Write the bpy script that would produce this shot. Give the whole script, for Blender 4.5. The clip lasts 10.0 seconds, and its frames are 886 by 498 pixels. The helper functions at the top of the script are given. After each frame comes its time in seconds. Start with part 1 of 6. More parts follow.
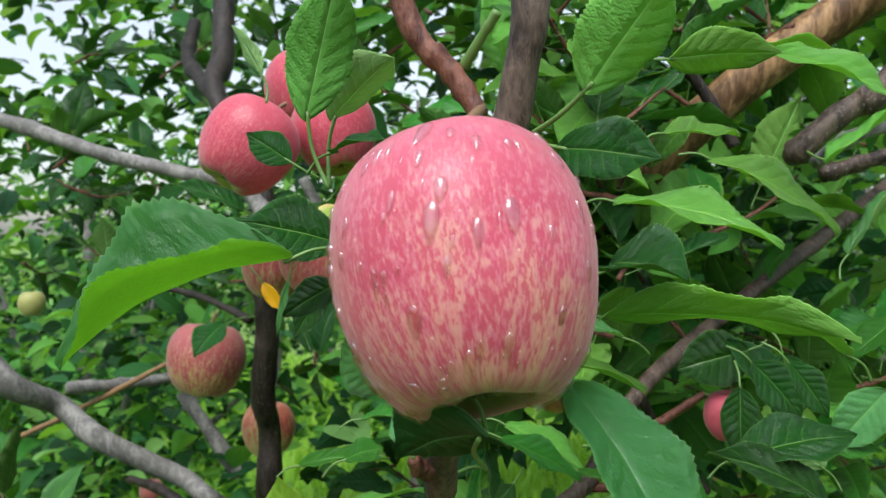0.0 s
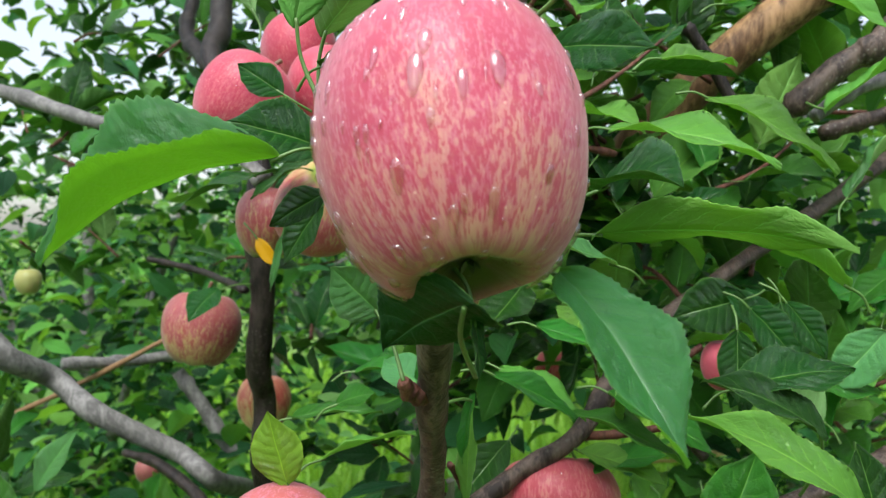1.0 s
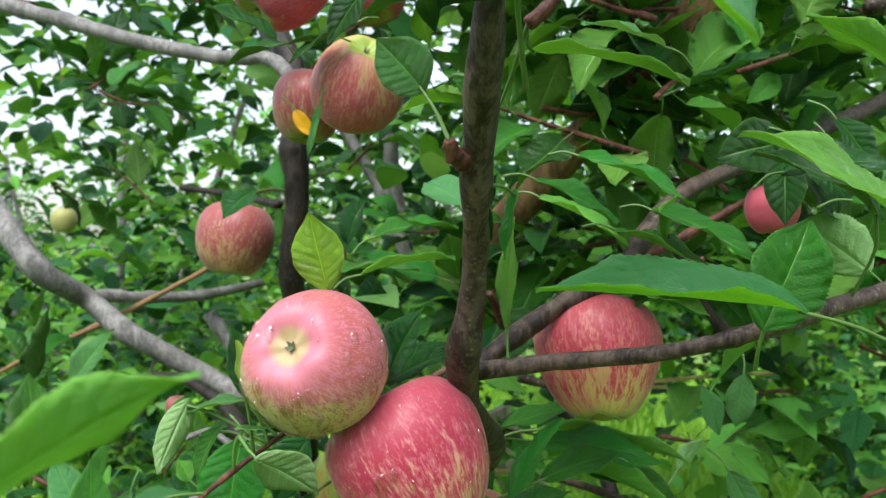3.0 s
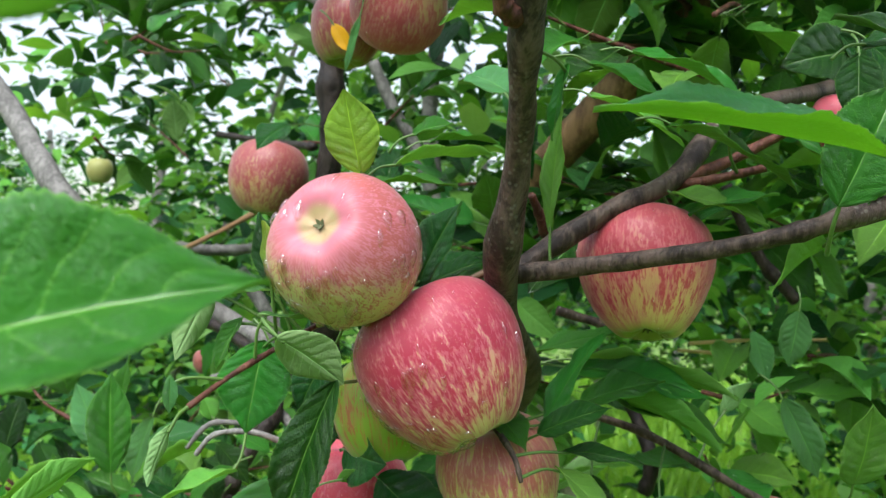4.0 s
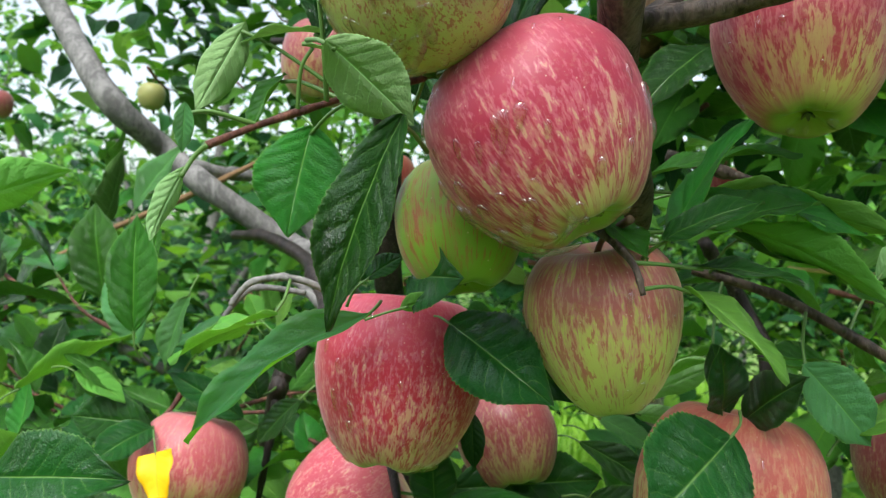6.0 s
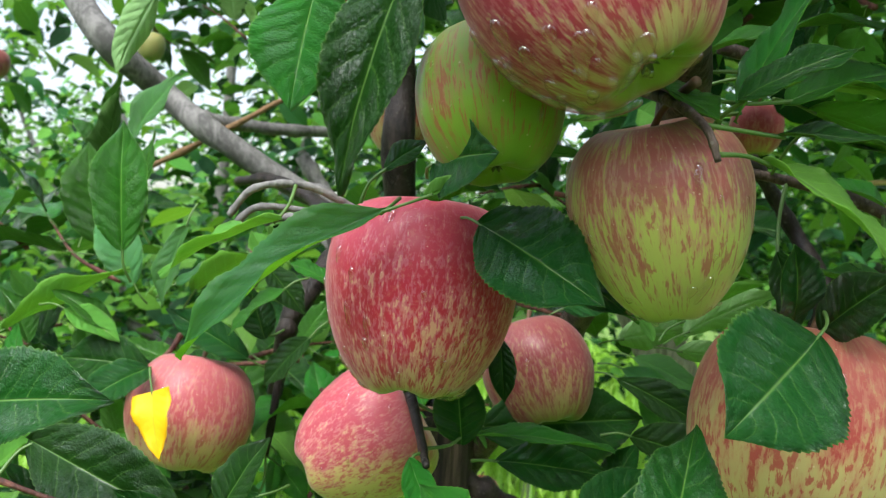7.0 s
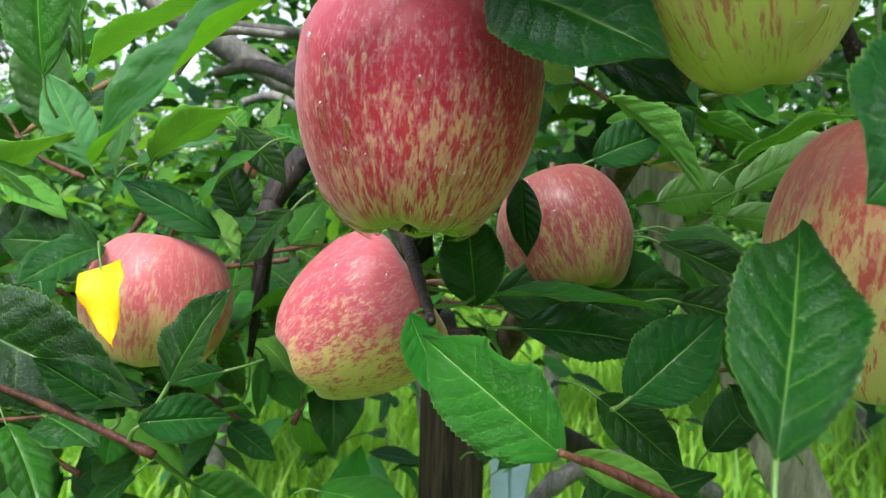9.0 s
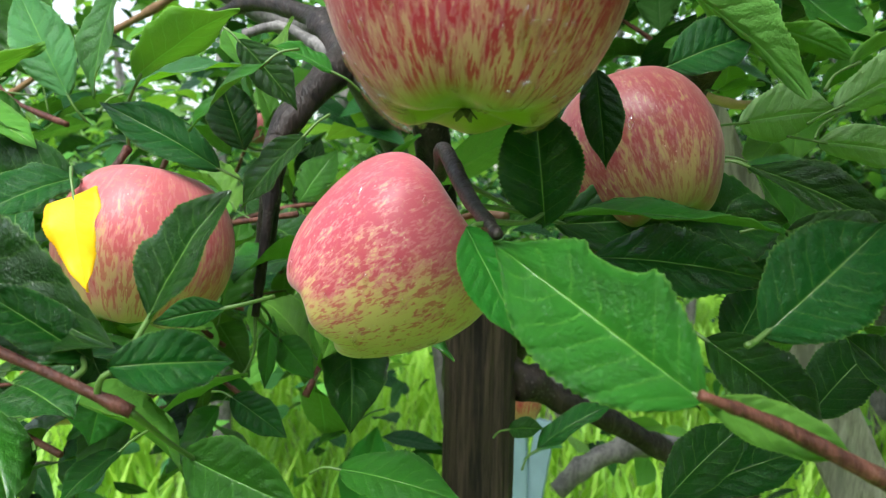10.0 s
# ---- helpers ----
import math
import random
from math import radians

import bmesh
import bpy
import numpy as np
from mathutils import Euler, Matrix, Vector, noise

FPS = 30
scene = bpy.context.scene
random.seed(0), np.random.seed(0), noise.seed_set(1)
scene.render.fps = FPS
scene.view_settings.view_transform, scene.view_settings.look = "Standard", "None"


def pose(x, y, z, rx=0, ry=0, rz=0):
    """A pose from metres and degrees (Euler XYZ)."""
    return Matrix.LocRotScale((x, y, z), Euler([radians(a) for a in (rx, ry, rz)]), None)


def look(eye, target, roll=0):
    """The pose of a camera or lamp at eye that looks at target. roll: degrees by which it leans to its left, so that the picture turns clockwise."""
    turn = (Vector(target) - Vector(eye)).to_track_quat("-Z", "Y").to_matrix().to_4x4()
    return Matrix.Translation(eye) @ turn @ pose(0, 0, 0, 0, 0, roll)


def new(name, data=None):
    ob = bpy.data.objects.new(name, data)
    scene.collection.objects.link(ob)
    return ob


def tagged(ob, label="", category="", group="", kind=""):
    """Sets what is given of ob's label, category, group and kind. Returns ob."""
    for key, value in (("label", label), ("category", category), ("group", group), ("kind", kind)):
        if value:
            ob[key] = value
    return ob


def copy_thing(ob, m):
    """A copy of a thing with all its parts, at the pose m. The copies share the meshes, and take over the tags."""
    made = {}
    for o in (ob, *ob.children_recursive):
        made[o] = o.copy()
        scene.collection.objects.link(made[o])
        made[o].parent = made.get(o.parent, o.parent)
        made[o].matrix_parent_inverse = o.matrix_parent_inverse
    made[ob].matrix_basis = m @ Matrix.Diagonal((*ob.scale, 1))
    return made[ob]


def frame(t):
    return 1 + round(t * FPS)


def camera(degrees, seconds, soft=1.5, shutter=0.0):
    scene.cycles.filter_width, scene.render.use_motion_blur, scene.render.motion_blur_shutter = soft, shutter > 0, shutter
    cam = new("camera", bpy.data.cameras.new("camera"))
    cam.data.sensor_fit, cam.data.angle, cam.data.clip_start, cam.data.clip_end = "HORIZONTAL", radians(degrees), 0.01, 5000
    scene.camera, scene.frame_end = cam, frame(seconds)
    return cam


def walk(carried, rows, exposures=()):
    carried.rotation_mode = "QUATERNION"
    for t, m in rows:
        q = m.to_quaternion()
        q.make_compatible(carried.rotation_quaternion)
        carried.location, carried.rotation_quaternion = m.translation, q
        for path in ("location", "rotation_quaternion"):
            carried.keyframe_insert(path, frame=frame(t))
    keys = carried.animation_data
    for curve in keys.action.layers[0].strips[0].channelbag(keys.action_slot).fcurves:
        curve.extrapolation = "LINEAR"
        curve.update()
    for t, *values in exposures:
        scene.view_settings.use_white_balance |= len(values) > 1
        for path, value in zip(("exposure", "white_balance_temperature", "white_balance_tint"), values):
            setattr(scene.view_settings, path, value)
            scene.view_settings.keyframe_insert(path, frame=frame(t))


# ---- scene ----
cam = camera(58.5, 10.0, soft=1.25)
cam.data.dof.use_dof, cam.data.dof.focus_distance, cam.data.dof.aperture_fstop = True, 0.30, 24.0
PATH = [
    (0, (0.017, 0.012, 1.709), (-0.058, 2.01, 1.667), -0.0),
    (0.5, (0.017, 0.018, 1.691), (-0.058, 2.016, 1.646), 0.1),
    (1, (0.021, 0.017, 1.674), (-0.057, 2.016, 1.641), 0.3),
    (1.5, (0.027, 0.006, 1.648), (-0.056, 2.004, 1.629), 0.4),
    (2, (0.031, 0.002, 1.63), (-0.06, 2.0, 1.615), 0.1),
    (2.5, (0.021, 0.01, 1.597), (-0.086, 2.007, 1.595), 0.0),
    (4, (0.01, 0.044, 1.517), (-0.214, 2.031, 1.513), 2.9),
    (4.5, (0.01, 0.069, 1.473), (-0.257, 2.05, 1.547), 3.1),
    (5, (-0.006, 0.095, 1.443), (-0.318, 2.07, 1.477), 3.8),
    (5.5, (-0.007, 0.112, 1.429), (-0.359, 2.081, 1.441), 4.0),
    (7, (-0.024, 0.18, 1.376), (-0.412, 2.141, 1.335), 3.1),
    (7.5, (-0.038, 0.195, 1.358), (-0.446, 2.151, 1.277), 2.5),
    (8, (-0.056, 0.208, 1.346), (-0.496, 2.157, 1.263), 2.6),
    (8.5, (-0.051, 0.231, 1.331), (-0.479, 2.181, 1.208), 2.2),
    (9, (-0.036, 0.256, 1.318), (-0.436, 2.209, 1.166), 1.5),
    (9.5, (-0.054, 0.29, 1.303), (-0.462, 2.241, 1.137), 1.0),
    (10, (-0.066, 0.317, 1.285), (-0.471, 2.268, 1.116), 1.1),
]
walk(cam, [(t, look(eye, target, roll)) for t, eye, target, roll in PATH], exposures=[(0.0, 0.08), (1.5, 0.32), (2.5, 0.42), (4.0, 0.4), (5.5, 0.35), (7.0, 0.42), (8.5, 0.5), (10.0, 0.65)])

# ---- overcast daylight ----
world = bpy.data.worlds.new("overcast_sky")
scene.world = world
world.use_nodes = True
wn, wl = world.node_tree.nodes, world.node_tree.links
sky = wn.new("ShaderNodeTexSky")
sky.sky_type = "NISHITA"
sky.sun_disc = False
sky.sun_elevation, sky.sun_rotation = radians(58), radians(200)
sky.air_density, sky.dust_density, sky.ozone_density = 1.0, 1.5, 1.0
grey = wn.new("ShaderNodeHueSaturation")
grey.inputs["Saturation"].default_value = 0.50
wl.new(sky.outputs["Color"], grey.inputs["Color"])
# an overcast sky is three times brighter overhead than at the horizon
dome = wn.new("ShaderNodeTexCoord")
height = wn.new("ShaderNodeSeparateXYZ")
wl.new(dome.outputs["Generated"], height.inputs[0])
ramp = wn.new("ShaderNodeMapRange")
ramp.inputs["To Min"].default_value, ramp.inputs["To Max"].default_value = 0.62, 1.6
wl.new(height.outputs["Z"], ramp.inputs["Value"])
veil = wn.new("ShaderNodeVectorMath")
veil.operation = "SCALE"
wl.new(grey.outputs["Color"], veil.inputs[0])
wl.new(ramp.outputs[0], veil.inputs["Scale"])
wl.new(veil.outputs[0], wn["Background"].inputs["Color"])
wn["Background"].inputs["Strength"].default_value = 0.275
sun = new("sun", bpy.data.lights.new("sun", "SUN"))
sun.data.energy, sun.data.angle, sun.data.color = 3.4, radians(40), (0.985, 1.0, 0.985)
sun.matrix_basis = look((-0.4, -4.6, 8), (0.6, 0.6, 0))


# ---- materials ----
def put(nt, socket, v):
    if hasattr(v, "is_linked"):
        nt.links.new(v, socket)
    else:
        socket.default_value = (*v, 1.0) if isinstance(v, tuple) and len(v) == 3 and socket.type == "RGBA" else v


def maths(nt, op, a, b=0.0, c=0.0, clamp=False):
    n = nt.nodes.new("ShaderNodeMath")
    n.operation, n.use_clamp = op, clamp
    for s, v in zip(n.inputs, (a, b, c)):
        put(nt, s, v)
    return n.outputs[0]


def step(nt, x, lo, hi, a=0.0, b=1.0):
    n = nt.nodes.new("ShaderNodeMapRange")
    n.interpolation_type = "SMOOTHSTEP"
    for s, v in zip(n.inputs, (x, lo, hi, a, b)):
        put(nt, s, v)
    return n.outputs[0]


def mix(nt, f, a, b, blend="MIX"):
    n = nt.nodes.new("ShaderNodeMix")
    n.data_type, n.blend_type = "RGBA", blend
    put(nt, n.inputs["Factor"], f)
    put(nt, n.inputs["A"], a)
    put(nt, n.inputs["B"], b)
    return n.outputs["Result"]


def noise_tex(nt, vec, scale, detail=3.0, rough=0.55, distort=0.0):
    n = nt.nodes.new("ShaderNodeTexNoise")
    nt.links.new(vec, n.inputs["Vector"])
    for k, v in (("Scale", scale), ("Detail", detail), ("Roughness", rough), ("Distortion", distort)):
        n.inputs[k].default_value = v
    return n.outputs["Fac"]


def scaled(nt, vec, s):
    n = nt.nodes.new("ShaderNodeMapping")
    nt.links.new(vec, n.inputs["Vector"])
    n.inputs["Scale"].default_value = s
    return n.outputs["Vector"]


def bump(nt, height, strength, distance, normal=None):
    n = nt.nodes.new("ShaderNodeBump")
    n.inputs["Strength"].default_value, n.inputs["Distance"].default_value = strength, distance
    nt.links.new(height, n.inputs["Height"])
    if normal:
        nt.links.new(normal, n.inputs["Normal"])
    return n.outputs["Normal"]


def material(name):
    m = bpy.data.materials.new(name)
    m.use_nodes = True
    nt = m.node_tree
    p = nt.nodes["Principled BSDF"]
    return m, nt, p, nt.nodes["Material Output"]


def leaf_material(name, colour, vein, through_colour, rough, share, relief, blotch=0.25, gloss=0.3, wet=0.0):
    """A leaf's skin: midrib, side veins and the net between them, blotches, damp gloss, and light coming through the blade."""
    m, nt, p, out = material(name)
    tc = nt.nodes.new("ShaderNodeTexCoord")
    sep = nt.nodes.new("ShaderNodeSeparateXYZ")
    nt.links.new(tc.outputs["UV"], sep.inputs[0])
    u, v = sep.outputs["X"], sep.outputs["Y"]
    obi = nt.nodes.new("ShaderNodeObjectInfo")
    geo = nt.nodes.new("ShaderNodeNewGeometry")
    rnd = maths(nt, "FRACT", maths(nt, "ADD", obi.outputs["Random"], geo.outputs["Random Per Island"]))
    au = maths(nt, "ABSOLUTE", maths(nt, "SUBTRACT", maths(nt, "MULTIPLY", u, 2.0), 1.0))
    half = maths(nt, "MULTIPLY", maths(nt, "GREATER_THAN", u, 0.5), 0.43)
    wob = noise_tex(nt, tc.outputs["UV"], 4.0, 3.0)
    along = maths(nt, "ADD", maths(nt, "MULTIPLY", maths(nt, "SUBTRACT", v, maths(nt, "MULTIPLY", maths(nt, "POWER", au, 1.25), 0.19)), 8.0), maths(nt, "ADD", maths(nt, "MULTIPLY", wob, 0.6), half))
    side = maths(nt, "ABSOLUTE", maths(nt, "SUBTRACT", maths(nt, "FRACT", along), 0.5))
    side_vein = maths(nt, "MULTIPLY", step(nt, side, 0.008, 0.045, 1.0, 0.0), step(nt, au, 0.55, 0.97, 1.0, 0.15))
    mid_vein = step(nt, au, 0.010, 0.036, 1.0, 0.0)
    # the fine net between the side veins
    net = nt.nodes.new("ShaderNodeTexVoronoi")
    net.feature = "DISTANCE_TO_EDGE"
    nt.links.new(scaled(nt, tc.outputs["UV"], (1.0, 2.0, 1.0)), net.inputs["Vector"])
    net.inputs["Scale"].default_value = 13.0
    mesh_line = step(nt, net.outputs["Distance"], 0.0, 0.10, 1.0, 0.0)
    veins = maths(nt, "MAXIMUM", maths(nt, "MAXIMUM", maths(nt, "MULTIPLY", side_vein, 0.60), mid_vein), maths(nt, "MULTIPLY", mesh_line, 0.10))
    blot = noise_tex(nt, scaled(nt, tc.outputs["UV"], (1.0, 2.0, 1.0)), 3.0, 5.0)
    lum = maths(nt, "ADD", maths(nt, "MULTIPLY", blot, blotch * 2), maths(nt, "ADD", maths(nt, "MULTIPLY", rnd, 0.6), 0.70 - blotch))
    hsv = nt.nodes.new("ShaderNodeHueSaturation")
    put(nt, hsv.inputs["Color"], colour)
    put(nt, hsv.inputs["Value"], lum)
    put(nt, hsv.inputs["Hue"], maths(nt, "ADD", 0.485, maths(nt, "MULTIPLY", rnd, 0.03)))
    col = mix(nt, maths(nt, "MAXIMUM", veins, step(nt, au, 0.95, 1.0, 0.0, 0.9)), hsv.outputs["Color"], vein)
    specks = noise_tex(nt, tc.outputs["UV"], 34.0, 2.0)
    col = mix(nt, step(nt, specks, 0.70, 0.76, 0.0, 0.5), col, tuple(c * 0.45 + 0.02 for c in colour))
    put(nt, p.inputs["Base Color"], col)
    put(nt, p.inputs["Roughness"], maths(nt, "ADD", maths(nt, "MULTIPLY", blot, 0.30), rough - 0.15))
    p.inputs["Specular IOR Level"].default_value = gloss
    crinkle = noise_tex(nt, scaled(nt, tc.outputs["UV"], (1.0, 2.0, 1.0)), 7.0, 2.0)
    # small blisters between the finest veins break up the sky's sheen
    blister = noise_tex(nt, scaled(nt, tc.outputs["UV"], (1.0, 2.2, 1.0)), 26.0, 3.0, 0.6, 0.8)
    bulge = maths(nt, "ADD", maths(nt, "MULTIPLY", step(nt, side, 0.0, 0.42), 0.45), maths(nt, "ADD", maths(nt, "MULTIPLY", step(nt, net.outputs["Distance"], 0.0, 0.25), 0.16), maths(nt, "ADD", maths(nt, "MULTIPLY", crinkle, 0.5), maths(nt, "MULTIPLY", blister, 0.55))))
    height = maths(nt, "SUBTRACT", maths(nt, "MULTIPLY", bulge, step(nt, au, 0.0, 0.22)), maths(nt, "MULTIPLY", mid_vein, 0.4))
    nrm = bump(nt, height, relief * 1.4, 0.0022)
    quilt = maths(nt, "ADD", maths(nt, "MULTIPLY", step(nt, side, 0.0, 0.45), 0.6), maths(nt, "ADD", maths(nt, "MULTIPLY", crinkle, 0.8), maths(nt, "MULTIPLY", blister, 0.85)))
    quilt = maths(nt, "MULTIPLY", quilt, step(nt, au, 0.0, 0.25))
    nt.links.new(nrm, p.inputs["Normal"])
    if wet:
        film = noise_tex(nt, tc.outputs["UV"], 3.0, 2.0)
        put(nt, p.inputs["Coat Weight"], step(nt, film, 0.36, 0.60, wet * 0.15, wet))
        put(nt, p.inputs["Coat Roughness"], step(nt, film, 0.36, 0.60, 0.26, 0.08))
        p.inputs["Coat IOR"].default_value = 1.62
        nt.links.new(bump(nt, quilt, min(1.0, relief * 2.2), 0.0036), p.inputs["Coat Normal"])
    tr = nt.nodes.new("ShaderNodeBsdfTranslucent")
    put(nt, tr.inputs["Color"], mix(nt, maths(nt, "MULTIPLY", veins, 0.5), through_colour, vein))
    ms = nt.nodes.new("ShaderNodeMixShader")
    ms.inputs[0].default_value = share
    nt.links.new(p.outputs[0], ms.inputs[1])
    nt.links.new(tr.outputs[0], ms.inputs[2])
    nt.links.new(ms.outputs[0], out.inputs["Surface"])
    return m


def pair(name, top, under, through_colour, share):
    """Upper and lower skin of a leaf; light has to pass both."""
    tint = tuple(c ** 0.62 for c in through_colour)
    return (leaf_material(name + "_leaf_top", top, (top[0] * 2 + 0.06, top[1] * 1.6 + 0.09, top[2] * 1.3 + 0.02), tint, 0.42, share, 0.42, gloss=0.06, wet=1.0),
            leaf_material(name + "_leaf_underside", under, tuple(min(1, c * 1.7 + 0.07) for c in under), tint, 0.55, share + 0.08, 0.50, 0.16, 0.14))


TONES = {
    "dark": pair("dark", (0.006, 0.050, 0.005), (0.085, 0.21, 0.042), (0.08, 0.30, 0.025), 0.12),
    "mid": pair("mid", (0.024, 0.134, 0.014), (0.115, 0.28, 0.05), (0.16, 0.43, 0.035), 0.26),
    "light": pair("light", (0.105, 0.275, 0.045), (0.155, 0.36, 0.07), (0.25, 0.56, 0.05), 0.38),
    "pale": pair("pale", (0.06, 0.20, 0.062), (0.29, 0.48, 0.19), (0.29, 0.53, 0.11), 0.32),
    "lime": pair("lime", (0.20, 0.39, 0.04), (0.29, 0.46, 0.08), (0.42, 0.64, 0.05), 0.40),
    # shade under the fruit is put into this tone's dark green
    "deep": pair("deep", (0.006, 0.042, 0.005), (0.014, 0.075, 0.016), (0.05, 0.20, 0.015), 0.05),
    # the sky's bluish sheen is mixed into the upper skin's colour
    "split": (leaf_material("sheen_tinted_leaf_top", (0.022, 0.10, 0.03), (0.08, 0.20, 0.07), (0.45, 0.80, 0.12), 0.40, 0.36, 0.32, gloss=0.14, wet=0.5), leaf_material("fresh_leaf_underside", (0.115, 0.29, 0.04), (0.28, 0.50, 0.12), (0.50, 0.85, 0.14), 0.5, 0.5, 0.45, 0.16)),
    "yellow": (leaf_material("yellow_leaf_top", (0.80, 0.42, 0.006), (0.80, 0.46, 0.02), (0.80, 0.44, 0.01), 0.5, 0.3, 0.08, 0.06), leaf_material("yellow_leaf_underside", (0.80, 0.52, 0.03), (0.85, 0.60, 0.05), (0.95, 0.65, 0.01), 0.5, 0.4, 0.08, 0.06)),
}


FAR_LEAVES = [leaf_material("far_leaf_" + k, c, tuple(x * 1.4 for x in c), tr, 0.38, sh, 0.35, gloss=0.05, wet=0.2) for k, c, tr, sh in (
    ("deep", (0.007, 0.036, 0.010), (0.08, 0.31, 0.020), 0.07), ("green", (0.026, 0.108, 0.030), (0.16, 0.45, 0.03), 0.18), ("fresh", (0.10, 0.27, 0.050), (0.27, 0.58, 0.05), 0.32),
    ("dusty", (0.17, 0.35, 0.10), (0.28, 0.52, 0.07), 0.32), ("back", (0.14, 0.35, 0.06), (0.25, 0.55, 0.03), 0.35))]


def apple_material(name, ground, blush, stripe, cover=0.5, streak=0.5, basin=(0.20, 0.30, 0.04), bloom=0.15, toward=(0.0, 0.0, 0.34), fleck=26.0, drawn=0.36, detail=6.0, pale=None, gaps=0.6, basin_width=0.5, smooth_top=0.5, patchy=0.8):
    """Apple skin: a ground colour, a mottled blush over it and darker streaks from pole to pole, with pale dots and a waxy bloom."""
    m, nt, p, out = material(name)
    tc = nt.nodes.new("ShaderNodeTexCoord")
    unit = scaled(nt, tc.outputs["Object"], (25.0, 25.0, 25.0))
    sep = nt.nodes.new("ShaderNodeSeparateXYZ")
    nt.links.new(unit, sep.inputs[0])
    z = sep.outputs["Z"]
    flat = nt.nodes.new("ShaderNodeCombineXYZ")
    nt.links.new(sep.outputs["X"], flat.inputs[0])
    nt.links.new(sep.outputs["Y"], flat.inputs[1])
    ring = nt.nodes.new("ShaderNodeVectorMath")
    ring.operation = "NORMALIZE"
    nt.links.new(flat.outputs[0], ring.inputs[0])
    rsep = nt.nodes.new("ShaderNodeSeparateXYZ")
    nt.links.new(ring.outputs[0], rsep.inputs[0])
    rad = nt.nodes.new("ShaderNodeVectorMath")
    rad.operation = "LENGTH"
    nt.links.new(flat.outputs[0], rad.inputs[0])
    long_vec = nt.nodes.new("ShaderNodeCombineXYZ")
    for i, s in enumerate((rsep.outputs["X"], rsep.outputs["Y"], maths(nt, "MULTIPLY", z, drawn))):
        nt.links.new(s, long_vec.inputs[i])
    lv = long_vec.outputs[0]
    obi = nt.nodes.new("ShaderNodeObjectInfo")
    shift = nt.nodes.new("ShaderNodeVectorMath")
    nt.links.new(lv, shift.inputs[0])
    off = nt.nodes.new("ShaderNodeCombineXYZ")
    nt.links.new(maths(nt, "MULTIPLY", obi.outputs["Random"], 40.0), off.inputs[2])
    nt.links.new(off.outputs[0], shift.inputs[1])
    lv = shift.outputs[0]
    dash = noise_tex(nt, lv, fleck * 0.85, 5.0, 0.62, 0.6)
    tick = noise_tex(nt, lv, fleck * 2.2, 2.0, 0.5, 0.35)
    broad = noise_tex(nt, lv, fleck * 0.36, detail, 0.6, 0.5)
    blotch = noise_tex(nt, unit, 1.3, 3.0)
    grain = noise_tex(nt, unit, 14.0, 4.0, 0.7)
    # blush thins towards the calyx end and in patches
    grad = nt.nodes.new("ShaderNodeVectorMath")
    grad.operation = "DOT_PRODUCT"
    nt.links.new(unit, grad.inputs[0])
    grad.inputs[1].default_value = toward
    cov = maths(nt, "ADD", maths(nt, "ADD", grad.outputs["Value"], cover), maths(nt, "MULTIPLY", maths(nt, "SUBTRACT", blotch, 0.5), patchy))
    # between the streaks the blushed side is paler pink, the shaded side keeps the ground colour
    under = mix(nt, step(nt, cov, 0.45, 0.95), ground, pale or ground)
    wash = step(nt, maths(nt, "ADD", cov, maths(nt, "MULTIPLY", maths(nt, "SUBTRACT", broad, 0.5), 1.3)), 0.36, 0.86, 0.0, 0.88)
    col = mix(nt, wash, under, blush)
    # short broken dashes from pole to pole, darker where the blush lies, with the ground colour in the gaps
    spread = maths(nt, "ADD", maths(nt, "MULTIPLY", dash, 0.58), maths(nt, "MULTIPLY", tick, 0.42))
    spread = maths(nt, "ADD", spread, maths(nt, "MULTIPLY", maths(nt, "SUBTRACT", cov, 0.62), 0.11))
    calm = maths(nt, "MULTIPLY", step(nt, rad.outputs["Value"], 0.30, 0.72), step(nt, z, 0.0, 0.8, 1.0, smooth_top))
    col = mix(nt, maths(nt, "MULTIPLY", calm, step(nt, spread, 0.50, 0.555, 0.0, streak)), col, stripe)
    col = mix(nt, maths(nt, "MULTIPLY", calm, step(nt, spread, 0.475, 0.425, 0.0, gaps)), col, under)
    col = mix(nt, step(nt, grain, 0.50, 0.68, 0.0, 0.22), col, under)
    dots = nt.nodes.new("ShaderNodeTexVoronoi")
    nt.links.new(unit, dots.inputs["Vector"])
    dots.inputs["Scale"].default_value = 7.5
    dots.inputs["Randomness"].default_value = 0.9
    col = mix(nt, step(nt, dots.outputs["Distance"], 0.085, 0.05, 0.0, 0.38), col, (0.80, 0.58, 0.44))
    low = maths(nt, "MULTIPLY", step(nt, rad.outputs["Value"], basin_width, basin_width * 0.55), step(nt, z, -0.3, -0.75))
    col = mix(nt, maths(nt, "MULTIPLY", low, 0.9), col, basin)
    put(nt, p.inputs["Base Color"], col)
    put(nt, p.inputs["Roughness"], maths(nt, "ADD", maths(nt, "MULTIPLY", blotch, 0.25), 0.22))
    p.inputs["Specular IOR Level"].default_value = 0.20
    # a film of tiny droplets lies over the skin in patches
    beads = nt.nodes.new("ShaderNodeTexVoronoi")
    nt.links.new(unit, beads.inputs["Vector"])
    beads.inputs["Scale"].default_value = 13.0
    bead = maths(nt, "MULTIPLY", step(nt, beads.outputs["Distance"], 0.10, 0.34, 1.0, 0.0), step(nt, noise_tex(nt, unit, 3.1, 3.0), 0.42, 0.60))
    put(nt, p.inputs["Coat Weight"], maths(nt, "ADD", maths(nt, "MULTIPLY", bead, 0.8), 0.07))
